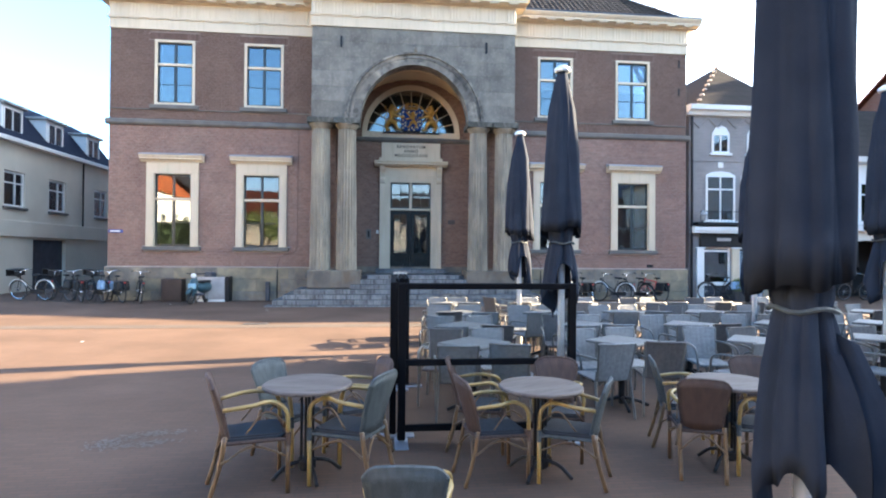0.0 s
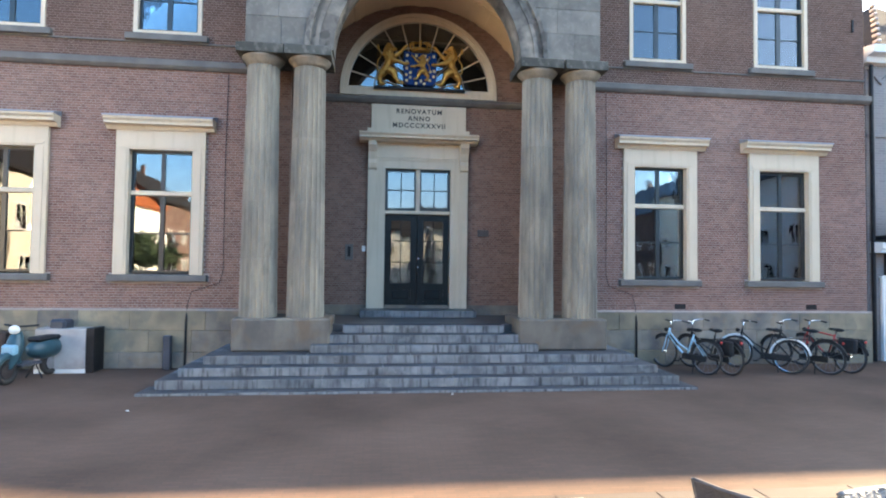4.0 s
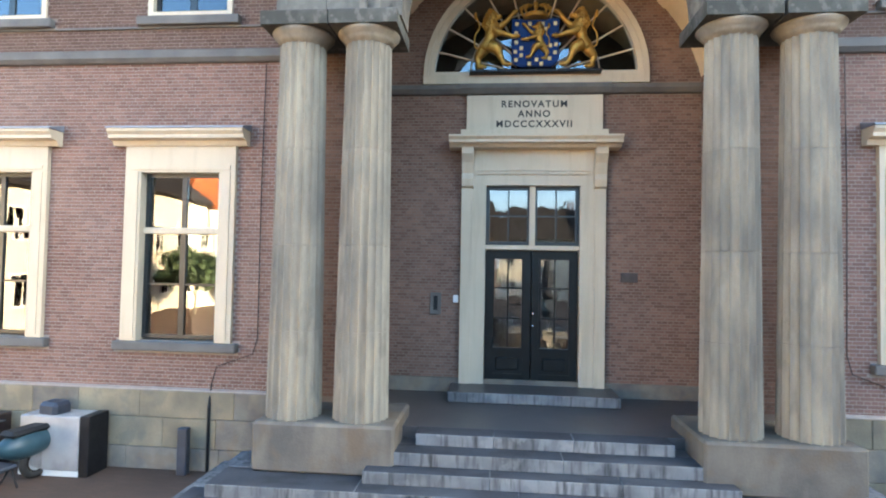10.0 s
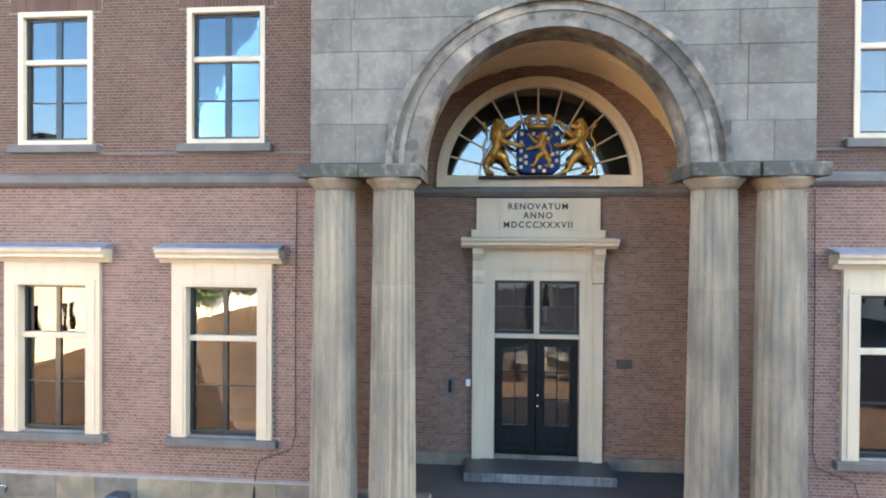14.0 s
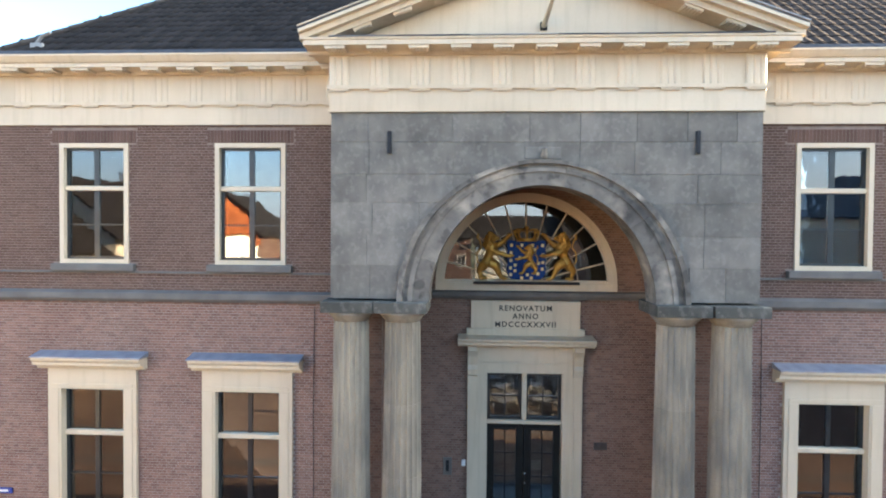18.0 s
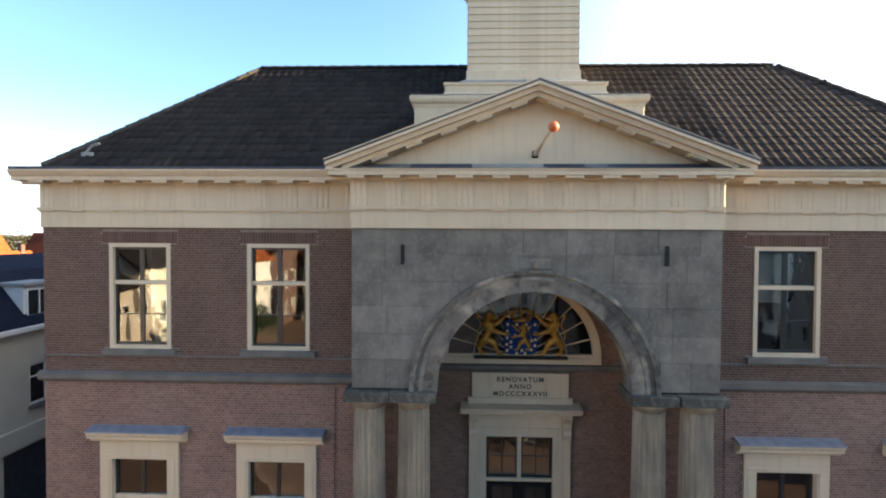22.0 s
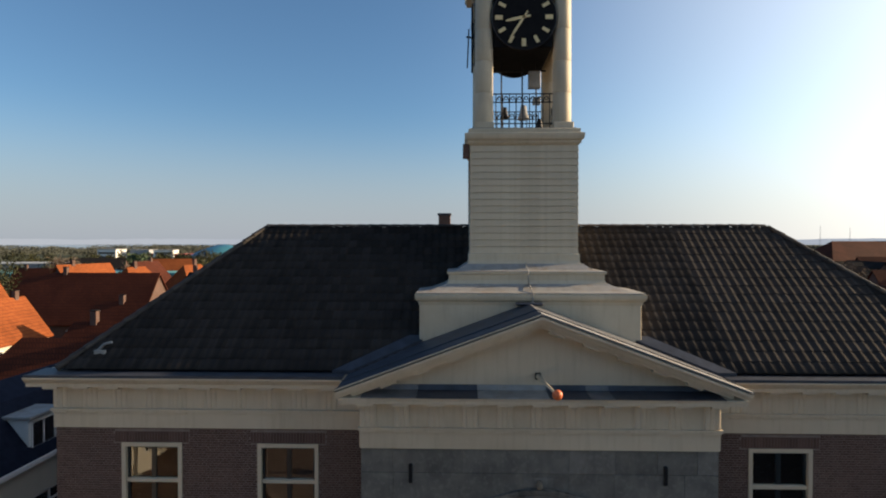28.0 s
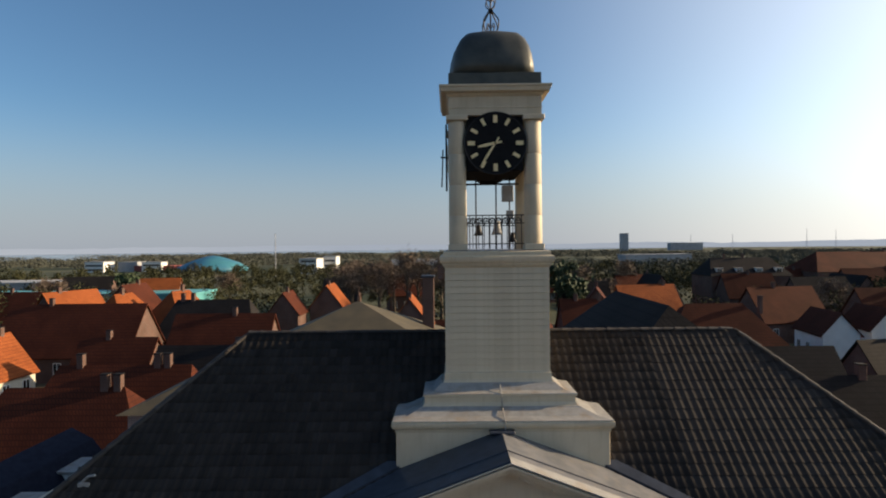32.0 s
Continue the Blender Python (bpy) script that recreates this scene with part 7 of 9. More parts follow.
# ---- bicycles, moped, cabinets along the wall ----
def bicycle(x, y, turn, paint, label, step=True, bag=None, basket=False, lean=5, pale=False):
    b = thing("bicycle", (x, y, 0), label, "bicycle", "parked bicycles", rz=turn)
    b.matrix_basis = Matrix.Translation((x, y, 0)) @ Matrix.Rotation(radians(turn), 4, "Z") @ Matrix.Rotation(radians(lean), 4, "X")
    R = 0.335
    for wx, nm in ((-0.53, "rear_wheel"), (0.53, "front_wheel")):
        ty = B()
        tube(ty, [(wx + math.cos(2 * math.pi * k / 28) * R, 0, R + 0.012 + math.sin(2 * math.pi * k / 28) * R) for k in range(28)], 0.022, 6, True)
        w = part(nm, ty, RUBBER, b, "black tyre", smooth=True)
        rim = B()
        tube(rim, [(wx + math.cos(2 * math.pi * k / 28) * (R - 0.026), 0, R + 0.012 + math.sin(2 * math.pi * k / 28) * (R - 0.026)) for k in range(28)], 0.011, 5, True)
        part("rim", rim, CHROME if pale else LEAD, w)
        sp = B()
        for k in range(14):
            a = 2 * math.pi * k / 14
            tube(sp, [(wx, 0.02 * (-1) ** k, R + 0.012), (wx + math.cos(a) * (R - 0.03), 0, R + 0.012 + math.sin(a) * (R - 0.03))], 0.003, 4)
        part("spokes", sp, LEAD, w)
        part("hub", tube(B(), [(wx, -0.05, R + 0.012), (wx, 0.05, R + 0.012)], 0.025, 8), CHROME, w)
    for wx, a0, a1, nm in ((-0.53, -10, 170, "rear_mudguard"), (0.53, 20, 160, "front_mudguard")):
        mg = B()
        tube(mg, [(wx + math.cos(radians(a0 + (a1 - a0) * k / 12)) * (R + 0.035), 0, R + 0.012 + math.sin(radians(a0 + (a1 - a0) * k / 12)) * (R + 0.035)) for k in range(13)], 0.024, 5)
        part(nm, mg, WHITE if pale else PLASTIC_BLACK, b, smooth=True)
    f = B()
    bb, seat, head, headl = (-0.05, 0, 0.29), (-0.21, 0, 0.78), (0.40, 0, 0.86), (0.43, 0, 0.72)
    tube(f, [bb, seat], 0.018, 8)
    tube(f, [head, headl], 0.022, 8)
    if step:
        tube(f, bent([headl, (0.2, 0, 0.5), bb], 5), 0.024, 8)
        tube(f, bent([(0.415, 0, 0.79), (0.15, 0, 0.56), (-0.1, 0, 0.44)], 5), 0.016, 8)
    else:
        tube(f, [headl, bb], 0.02, 8)
        tube(f, [(0.41, 0, 0.82), (-0.2, 0, 0.74)], 0.018, 8)
    for s in (-0.05, 0.05):
        tube(f, [(-0.53, s, R), (-0.06, s * 0.5, 0.29)], 0.01, 6)
        tube(f, [(-0.53, s, R), (-0.19, s * 0.4, 0.7)], 0.008, 6)
    part("frame", f, paint, b, "painted frame", smooth=True)
    fk = B()
    for s in (-0.05, 0.05):
        tube(fk, bent([(0.44, s * 0.7, 0.71), (0.48, s, 0.5), (0.53, s, R)], 4), 0.011, 6)
    part("fork", fk, paint, b, smooth=True)
    hb = B()
    tube(hb, [(0.40, 0, 0.86), (0.385, 0, 1.0)], 0.013, 6)
    tube(hb, bent([(0.2, -0.28, 1.02), (0.33, -0.26, 1.04), (0.41, -0.12, 1.03), (0.40, 0, 1.0), (0.41, 0.12, 1.03), (0.33, 0.26, 1.04), (0.2, 0.28, 1.02)], 4), 0.011, 6)
    part("handlebar", hb, CHROME, b, "bright handlebar", smooth=True)
    for s in (-1, 1):
        part("grip", tube(B(), [(0.19, s * 0.28, 1.02), (0.31, s * 0.265, 1.04)], 0.018, 8), RUBBER, b)
    sd = B()
    ball(sd, (-0.27, 0, 0.88), (0.12, 0.085, 0.04))
    ball(sd, (-0.15, 0, 0.885), (0.1, 0.04, 0.03))
    part("saddle", sd, PLASTIC_BLACK, b, "black saddle", smooth=True)
    part("seat_post", tube(B(), [seat, (-0.235, 0, 0.87)], 0.013, 6), CHROME, b)
    rk = B()
    for s in (-0.06, 0.06):
        tube(rk, [(-0.3, s, 0.72), (-0.82, s, 0.73)], 0.008, 5)
        tube(rk, [(-0.53, s, R), (-0.66, s, 0.73)], 0.007, 5)
    for k in range(4):
        tube(rk, [(-0.36 - 0.14 * k, -0.06, 0.725), (-0.36 - 0.14 * k, 0.06, 0.725)], 0.006, 5)
    part("rear_rack", rk, IRON, b)
    part("chain_guard", bbox(B(), -0.56, 0.02, 0.03, 0.06, 0.25, 0.38, 0.02), PLASTIC_BLACK, b, "black chain guard")
    pd = B()
    tube(pd, [(-0.05, -0.09, 0.29), (-0.05, 0.09, 0.29)], 0.012, 6)
    tube(pd, [(-0.05, 0.09, 0.29), (0.08, 0.09, 0.2)], 0.01, 6)
    tube(pd, [(-0.05, -0.09, 0.29), (-0.18, -0.09, 0.38)], 0.01, 6)
    box(pd, 0.04, 0.13, 0.09, 0.17, 0.185, 0.21)
    box(pd, -0.22, -0.13, -0.17, -0.09, 0.37, 0.395)
    part("crank", pd, IRON, b)
    part("headlamp", ball(B(), (0.50, 0, 0.82), (0.05, 0.045, 0.045)), PLASTIC_BLACK, b, smooth=True)
    part("rear_lamp", ball(B(), (-0.84, 0, 0.68), (0.02, 0.035, 0.03)), RED, b, "red rear lamp", smooth=True)
    part("kickstand", tube(B(), [(-0.3, 0.06, 0.3), (-0.36, 0.19, -0.0)], 0.01, 5), IRON, b)
    if bag:
        for s in (-1, 1):
            part("pannier", bbox(B(), -0.75, -0.38, *sorted((s * 0.07, s * 0.19)), 0.42, 0.72, 0.03), bag, b, "saddle bag")
    if basket:
        bk = B()
        frame_rect(bk, 0.42, 0.78, 0.86, 1.08, 0.02, -0.2, 0.2)
        box(bk, 0.42, 0.78, -0.2, 0.2, 0.85, 0.87)
        part("front_crate", bk, PLASTIC_BLACK, b, "front carrier crate")
    return b


ICE = material("pale_blue_cloth_bag", (0.2, 0.3, 0.42), (0.16, 0.25, 0.36), 0.7, scale=6, bump=0.1)
bicycle(6.6, 19.85, 112, BIKE_BLUE, "pale blue step-through bicycle parked beside the steps", True, None, lean=5)
bicycle(7.15, 19.8, 105, PLASTIC_BLACK, "black bicycle with red rear lamp by the wall", True, PLASTIC_BLACK, lean=-4)
bicycle(8.35, 19.8, 128, IRON, "dark bicycle with whitish wheel rims parked facing the wall", True, None, lean=6, pale=True)
bicycle(9.25, 19.75, 112, PLASTIC_BLACK, "black bicycle parked facing the wall", True, None, lean=-5)
bicycle(9.9, 19.9, 104, RED, "dark red bicycle leaning near the wall", False, PLASTIC_BLACK, lean=5)
bicycle(12.9, 20.3, 175, PLASTIC_BLACK, "black bicycle with pale front bag before the shop", True, ICE, lean=6)
bicycle(18.6, 20.4, 8, PLASTIC_BLACK, "black bicycle parked before the dark archway", True, None, lean=5)
bicycle(-12.1, 20.9, 165, IRON, "old bicycle with large whitish tyres on the square", True, None, basket=True, lean=-5, pale=True)
bicycle(-11.1, 20.7, 150, IRON, "dark bicycle with a black crate on its front carrier", True, PLASTIC_BLACK, basket=True, lean=4)
bicycle(-10.4, 20.5, 128, PLASTIC_BLACK, "black bicycle in the row along the wall", True, PLASTIC_BLACK, lean=-5)
bicycle(-9.75, 20.35, 138, PLASTIC_BLACK, "black transport bicycle with pale blue side bags", True, ICE, basket=True, lean=5)
bicycle(-9.0, 20.1, 135, IRON, "dark bicycle with luggage rack near the wall", True, PLASTIC_BLACK, lean=-4)
bicycle(-8.2, 19.95, 118, IRON, "dark grey bicycle with bright handlebar by the wall", True, None, lean=5)

MOPED_DARK = material("teal_enamel", (0.03, 0.07, 0.088), (0.022, 0.055, 0.07), 0.4, scale=8, bump=0.03)
mo = thing("moped", (-6.12, 19.55, 0), "dark teal moped with light blue front panel on its stand", "moped", rz=80)
for wx, nm in ((-0.5, "front_wheel"), (0.5, "rear_wheel")):
    w = part(nm, tube(B(), [(wx + math.cos(2 * math.pi * k / 24) * 0.19, 0, 0.235 + math.sin(2 * math.pi * k / 24) * 0.19) for k in range(24)], 0.05, 8, True), RUBBER, mo, "black tyre", smooth=True)
    part("rim", lathe(B(), [(0.0, -0.03), (0.13, -0.03), (0.14, 0.0), (0.13, 0.03), (0.0, 0.03)], 16), CHROME, w, "", pose(wx, 0, 0.235, 90, 0, 0))
sh_ = B()
tube(sh_, bent([(-0.45, 0, 0.25), (-0.36, 0, 0.55), (-0.28, 0, 0.9)], 4), [0.05, 0.06, 0.10, 0.13, 0.14, 0.14, 0.13, 0.10, 0.06], 10)
part("leg_shield", sh_, MOPED_DARK, mo, "teal front shield", smooth=True)
part("front_mudguard", tube(B(), [(-0.5 + math.cos(radians(20 + 15 * k)) * 0.25, 0, 0.24 + math.sin(radians(20 + 15 * k)) * 0.25) for k in range(10)], 0.07, 8), MOPED_DARK, mo, "dark mudguard", smooth=True)
part("footboard", bbox(B(), -0.34, 0.12, -0.16, 0.16, 0.27, 0.33, 0.02), LEAD_DARK, mo)
bd = B()
ball(bd, (0.36, 0, 0.52), (0.42, 0.19, 0.2), 14, 10)
part("body", bd, MOPED_DARK, mo, "teal rear body", smooth=True)
part("seat", bbox(B(), 0.05, 0.68, -0.14, 0.14, 0.66, 0.75, 0.04), PLASTIC_BLACK, mo, "black seat")
part("handlebar", tube(B(), bent([(-0.2, -0.32, 1.0), (-0.28, 0, 0.98), (-0.2, 0.32, 1.0)], 5), 0.018, 8), PLASTIC_BLACK, mo, smooth=True)
part("headlamp", ball(B(), (-0.36, 0, 0.93), (0.08, 0.09, 0.08)), WHITE, mo, "pale headlamp shell", smooth=True)
part("front_panel", bbox(B(), -0.50, -0.38, -0.13, 0.13, 0.50, 0.68, 0.03), TURQ, mo, "light blue front panel")
part("top_case", bbox(B(), 0.62, 0.92, -0.17, 0.17, 0.72, 1.02, 0.05), LEAD_DARK, mo, "dark top case")
part("stand", tube(B(), [(0.12, -0.16, 0.0), (0.14, 0, 0.27), (0.12, 0.16, 0.0)], 0.015, 6), IRON, mo)
cb = thing("brown_cabinet", (-7.2, 20.3, 0), "dark brown street cabinet against the plinth", "cabinet")
part("body", bbox(B(), -0.34, 0.34, -0.22, 0.22, 0.0, 0.78, 0.015), CABINET_BROWN, cb)
part("door", bbox(B(), -0.31, 0.31, -0.232, -0.215, 0.06, 0.73, 0.008), CABINET_BROWN, cb)
cb = thing("pale_cabinet", (-5.84, 20.3, 0), "pale grey steel street cabinet with dark side", "cabinet")
part("body", bbox(B(), -0.52, 0.40, -0.2, 0.22, 0.08, 0.85, 0.015), CABINET_PALE, cb)
part("end_panel", bbox(B(), 0.402, 0.55, -0.2, 0.22, 0.0, 0.86, 0.01), IRON, cb, "dark end panel")
part("base", box(B(), -0.52, 0.40, -0.19, 0.21, 0.0, 0.08), WHITE, cb, "white base strip")
bo = thing("bollard", (-4.05, 20.42, 0), "low square dark grey post by the steps", "bollard")
part("post", bbox(B(), -0.075, 0.075, -0.06, 0.06, 0.0, 0.68, 0.015), LEAD_DARK, bo)
ns = thing("street_sign", (AX - 10.33, WALL - 0.03, 2.42), "small blue enamel street sign with white bars", "sign")
part("plate", bbox(B(), -0.24, 0.24, -0.012, 0.012, -0.055, 0.055, 0.004), material("blue_enamel", (0.02, 0.05, 0.25), (0.02, 0.04, 0.2), 0.3), ns)
part("lettering_bar", box(B(), -0.18, 0.16, -0.016, -0.012, -0.02, 0.022), WHITE, ns, "white bar of lettering")


# ---- neighbouring houses ----
def sash_window(parent, x, z0, z1, w, y, frame_mat, arch=0.0, mid=True, name="window", label="white framed window", rz=0.0, base=None):
    """A window with frame, bars, sill and pane on a wall that faces -y; arch lifts its head."""
    f = B()
    hw = w / 2
    frame_rect(f, -hw, hw, 0, z1 - z0, 0.07, -0.05, 0.06)
    if mid:
        box(f, -0.03, 0.03, -0.03, 0.04, 0.07, z1 - z0 - 0.07)
    h = z1 - z0
    if h > 1.3:
        box(f, -hw + 0.07, hw - 0.07, -0.03, 0.04, h * 0.68, h * 0.68 + 0.06)
    if arch > 0:
        prism(f, [(-hw, h), (hw, h), (hw * 0.6, h + arch * 0.75), (0, h + arch), (-hw * 0.6, h + arch * 0.75)], "y", -0.05, 0.06)
    m = (base or Matrix()) @ Matrix.Translation((x, y, z0))
    o = part(name, f, frame_mat, parent, label, m)
    part("sill", bbox(B(), -hw - 0.1, hw + 0.1, -0.1, 0.05, -0.09, -0.002, 0.01), frame_mat, o)
    q = part("pane", box(B(), -hw + 0.07, hw - 0.07, -0.026, -0.02, 0.07, h - 0.07), GLASS, o)
    part("net_curtain", box(B(), -hw + 0.07, hw - 0.07, -0.01, -0.004, 0.07, h - 0.07), CURTAIN, o, "white net curtain")
    return o


gh = thing("grey_shop_house", (11.95, 20.9, 0), "narrow grey brick shop house with white cornice, balcony and shopfront", "house")
W5 = 5.45
body = B()
wall_cells(body, 0, W5, 0, 7.3, 0, 0.3, [(0.62, 1.75, 0.62, 2.06), (2.1, 3.12, 0.0, 2.06), (3.58, 4.68, 0.62, 2.06)])
part("wall", body, GREY_BRICK, gh, "grey brick front")
for a, b in ((0, 0.3), (W5 - 0.3, W5)):
    part("side_wall", box(B(), a, b, 0.3, 8, 0, 7.3), GREY_BRICK, gh)
part("inner_wall", box(B(), 0.3, W5 - 0.3, 3.0, 3.1, 0, 7.3), ROOM, gh)
part("cornice", prism(B(), [(0.0, 7.22), (-0.15, 7.25), (-0.2, 7.38), (-0.38, 7.42), (-0.40, 7.6), (0.0, 7.64)], "x", -0.12, W5 + 0.12), WHITE, gh, "white cornice")
rf = B()
v = [rf.verts.new(p) for p in ((0.25, -0.1, 7.6), (W5 - 0.9, -0.1, 7.6), (W5 - 0.9, 8, 7.6), (0.25, 8, 7.6), (2.75, 2.6, 10.1), (2.75, 5.0, 10.1))]
for q in ((0, 1, 4), (1, 2, 5, 4), (2, 3, 5), (3, 0, 4, 5), (0, 3, 2, 1)):
    rf.faces.new([v[i] for i in q])
part("roof", rf, DARK_ROOF, gh, "grey tiled hip roof")
for k in range(9):
    f_ = k / 8
    part("ridge_tile", bbox(B(), -0.06, 0.06, -0.09, 0.09, -0.03, 0.06, 0.02), CABINET_PALE, gh, "pale ridge tile", (0.25 + 2.5 * f_, -0.1 + 2.7 * f_, 7.62 + 2.48 * f_))
for k in range(7):
    z_ = B()
    c_ = 0.4 + 0.775 * k
    prism(z_, [(c_ - 0.38, 7.2), (c_ - 0.38, 7.13), (c_, 6.75), (c_ + 0.38, 7.13), (c_ + 0.38, 7.2), (c_, 6.86)], "y", -0.05, 0.0)
    part("zigzag_brick", z_, GREY_BRICK, gh)
for x in (1.3, 2.78, 4.3):
    w_ = sash_window(gh, x, 5.78, 6.55, 0.72, -0.0, WHITE, 0.33, label="white pointed window")
    sash_window(gh, x, 3.08, 4.9, 1.22, -0.0, WHITE, 0.16, label="tall white window with curved head")
    part("keystone", bbox(B(), x - 0.11, x + 0.11, -0.05, 0.0, 5.2, 5.42, 0.01), WHITE, gh)
part("floor_band", box(B(), 0, W5, -0.03, 0.0, 5.45, 5.55), GREY_BRICK, gh)
rl = B()
tube(rl, [(0.3, -0.3, 3.45), (W5 - 0.2, -0.3, 3.45)], 0.015, 5)
for k in range(34):
    tube(rl, [(0.3 + 0.145 * k, -0.3, 3.02), (0.3 + 0.145 * k, -0.3, 3.45)], 0.008, 4)
part("balcony_railing", rl, IRON, gh, "thin black balcony railing")
part("balcony_slab", box(B(), 0.15, W5 - 0.05, -0.4, 0.0, 2.92, 3.02), IRON, gh)
aw = prism(B(), [(0.0, 2.88), (-0.35, 2.84), (-0.35, 2.7), (-0.31, 2.68), (-0.31, 2.61), (0.0, 2.61)], "x", 0.06, W5 + 0.1)
part("shop_canopy", aw, WHITE, gh, "white stepped canopy edge")
part("sign_fascia", bbox(B(), 0.42, W5 - 0.32, -0.12, 0.0, 2.06, 2.605, 0.01), PLASTIC_BLACK, gh, "dark shop sign fascia")
for a, b in ((1.1, 1.68), (2.35, 3.6), (4.2, 4.8)):
    part("lettering_bar", box(B(), a, b, -0.128, -0.12, 2.3, 2.42), CABINET_PALE, gh, "pale bar of lettering")
for a, b in ((0.3, 0.6), (1.77, 2.08), (3.14, 3.56), (4.7, 5.08)):
    edge = a < 1 or b > 5
    part("shop_pilaster", bbox(B(), a, b, -0.09, 0.0, 0.0, 2.06, 0.015), WHITE if edge else CREAM, gh, "white corner pilaster" if edge else "cream pilaster")
    part("pilaster_cap", bbox(B(), a - 0.03, b + 0.03, -0.12, 0.0, 2.0, 2.06, 0.012), WHITE, gh)
for x0, x1 in ((0.62, 1.75), (3.58, 4.68)):
    sf = frame_rect(B(), x0, x1, 0.62, 2.06, 0.055, 0.05, 0.15)
    box(sf, x0 + 0.055, x1 - 0.055, 0.06, 0.14, 1.87, 1.95)
    o = part("shop_window", sf, WHITE, gh, "white shop window with a low transom")
    part("pane", box(B(), x0 + 0.055, x1 - 0.055, 0.1, 0.106, 0.675, 1.87), GLASS, o)
    part("transom_panel", box(B(), x0 + 0.055, x1 - 0.055, 0.1, 0.12, 1.95, 2.005), LEAD_DARK, o)
    part("sill", bbox(B(), x0 - 0.02, x1 + 0.02, -0.1, 0.04, 0.55, 0.615, 0.01), WHITE, o)
    part("display_shelf", box(B(), x0 + 0.1, x1 - 0.1, 0.3, 0.75, 0.62, 0.7), TABLE_WOOD, o, "wooden display shelf")
    for k in range(5):
        hh = (0.28, 0.5, 0.2, 0.42, 0.3)[k]
        part("display_jar", lathe(B(), [(0.0, 0.0), (0.07, 0.0), (0.085, hh * 0.5), (0.05, hh * 0.85), (0.06, hh), (0.0, hh)], 10), (CABINET_PALE, BIKE_BLUE, LEAD_PALE, CREAM, TURQ)[k], o, "pale vessel on display", (x0 + 0.2 + 0.18 * k, 0.5, 0.702))
    part("stall_riser", bbox(B(), x0, x1, -0.03, 0.0, 0.0, 0.54, 0.01), LEAD_DARK, gh, "dark panel below the window")
# black sheet behind the shop windows takes the place of indoor shade
part("shop_interior", box(B(), 0.3, W5 - 0.3, 1.9, 2.0, 0, 2.6), PLASTIC_BLACK, gh, "black sheet standing in for the unlit shop interior")
door = part("shop_door", frame_rect(B(), 2.1, 3.12, 0.0, 2.06, 0.07, 0.05, 0.15), WHITE, gh, "white shop door frame")
LATTICE = material("pale_blue_lattice_paint", (0.3, 0.39, 0.5), (0.25, 0.33, 0.43), 0.5, scale=6, bump=0.05)
for k in range(9):
    part("lattice_bar", box(B(), 2.185 + 0.1 * k, 2.225 + 0.1 * k, 0.085, 0.105, 0.1, 1.92), LATTICE, door)
for k in range(15):
    part("lattice_bar", box(B(), 2.17, 3.05, 0.106, 0.126, 0.12 + 0.125 * k, 0.16 + 0.125 * k), LATTICE, door)
part("kick_plate", box(B(), 2.17, 3.05, 0.08, 0.12, 0.0, 0.1), LATTICE, door)
part("letter_box", bbox(B(), 2.42, 2.78, 0.06, 0.084, 0.92, 1.08, 0.008), PLASTIC_BLACK, door, "black letter box")
part("notice", box(B(), 2.5, 2.66, 0.07, 0.084, 1.3, 1.45), WHITE, door, "white paper notice")
part("lantern_arm", tube(B(), bent([(0.36, 0.0, 3.0), (0.36, -0.25, 3.02), (0.36, -0.4, 3.08)], 4), 0.018, 6), IRON, gh)
part("lantern", lathe(B(), [(0.0, 0.0), (0.07, 0.0), (0.11, 0.2), (0.14, 0.22), (0.05, 0.36), (0.0, 0.4)], 8), LEAD_PALE, gh, "pale street lantern on a bracket", (0.36, -0.42, 3.08))
part("downpipe", tube(B(), [(0.08, -0.08, 0.0), (0.08, -0.08, 7.2)], 0.05, 8), IRON, gh, "dark downpipe")
for x in (13.67, 15.4):
    pl = thing("planter_shrub", (x, 20.3, 0), "clipped round shrub in a charcoal planter before the shop", "planter")
    part("planter", lathe(B(), [(0.3, 0.0), (0.36, 0.34), (0.38, 0.37), (0.32, 0.37), (0.3, 0.32), (0.0, 0.32)], 16, square=0.8), TERRACE_POT, pl)
    lf = B()
    rl_ = random.Random(int(x * 10))
    for k in range(900):
        d = Vector((rl_.gauss(0, 1), rl_.gauss(0, 1), rl_.gauss(0, 1))).normalized() * rl_.uniform(0.2, 0.34)
        m = Matrix.Translation(Vector((0, 0, 0.53)) + d) @ Euler((rl_.uniform(0, 6), rl_.uniform(0, 6), 0)).to_matrix().to_4x4()
        q = [lf.verts.new(m @ Vector(p)) for p in ((-0.02, 0, 0), (0, -0.03, 0), (0.02, 0, 0), (0, 0.03, 0.008))]
        lf.faces.new(q)
    part("foliage", lf, LEAF, pl, "small green leaves")

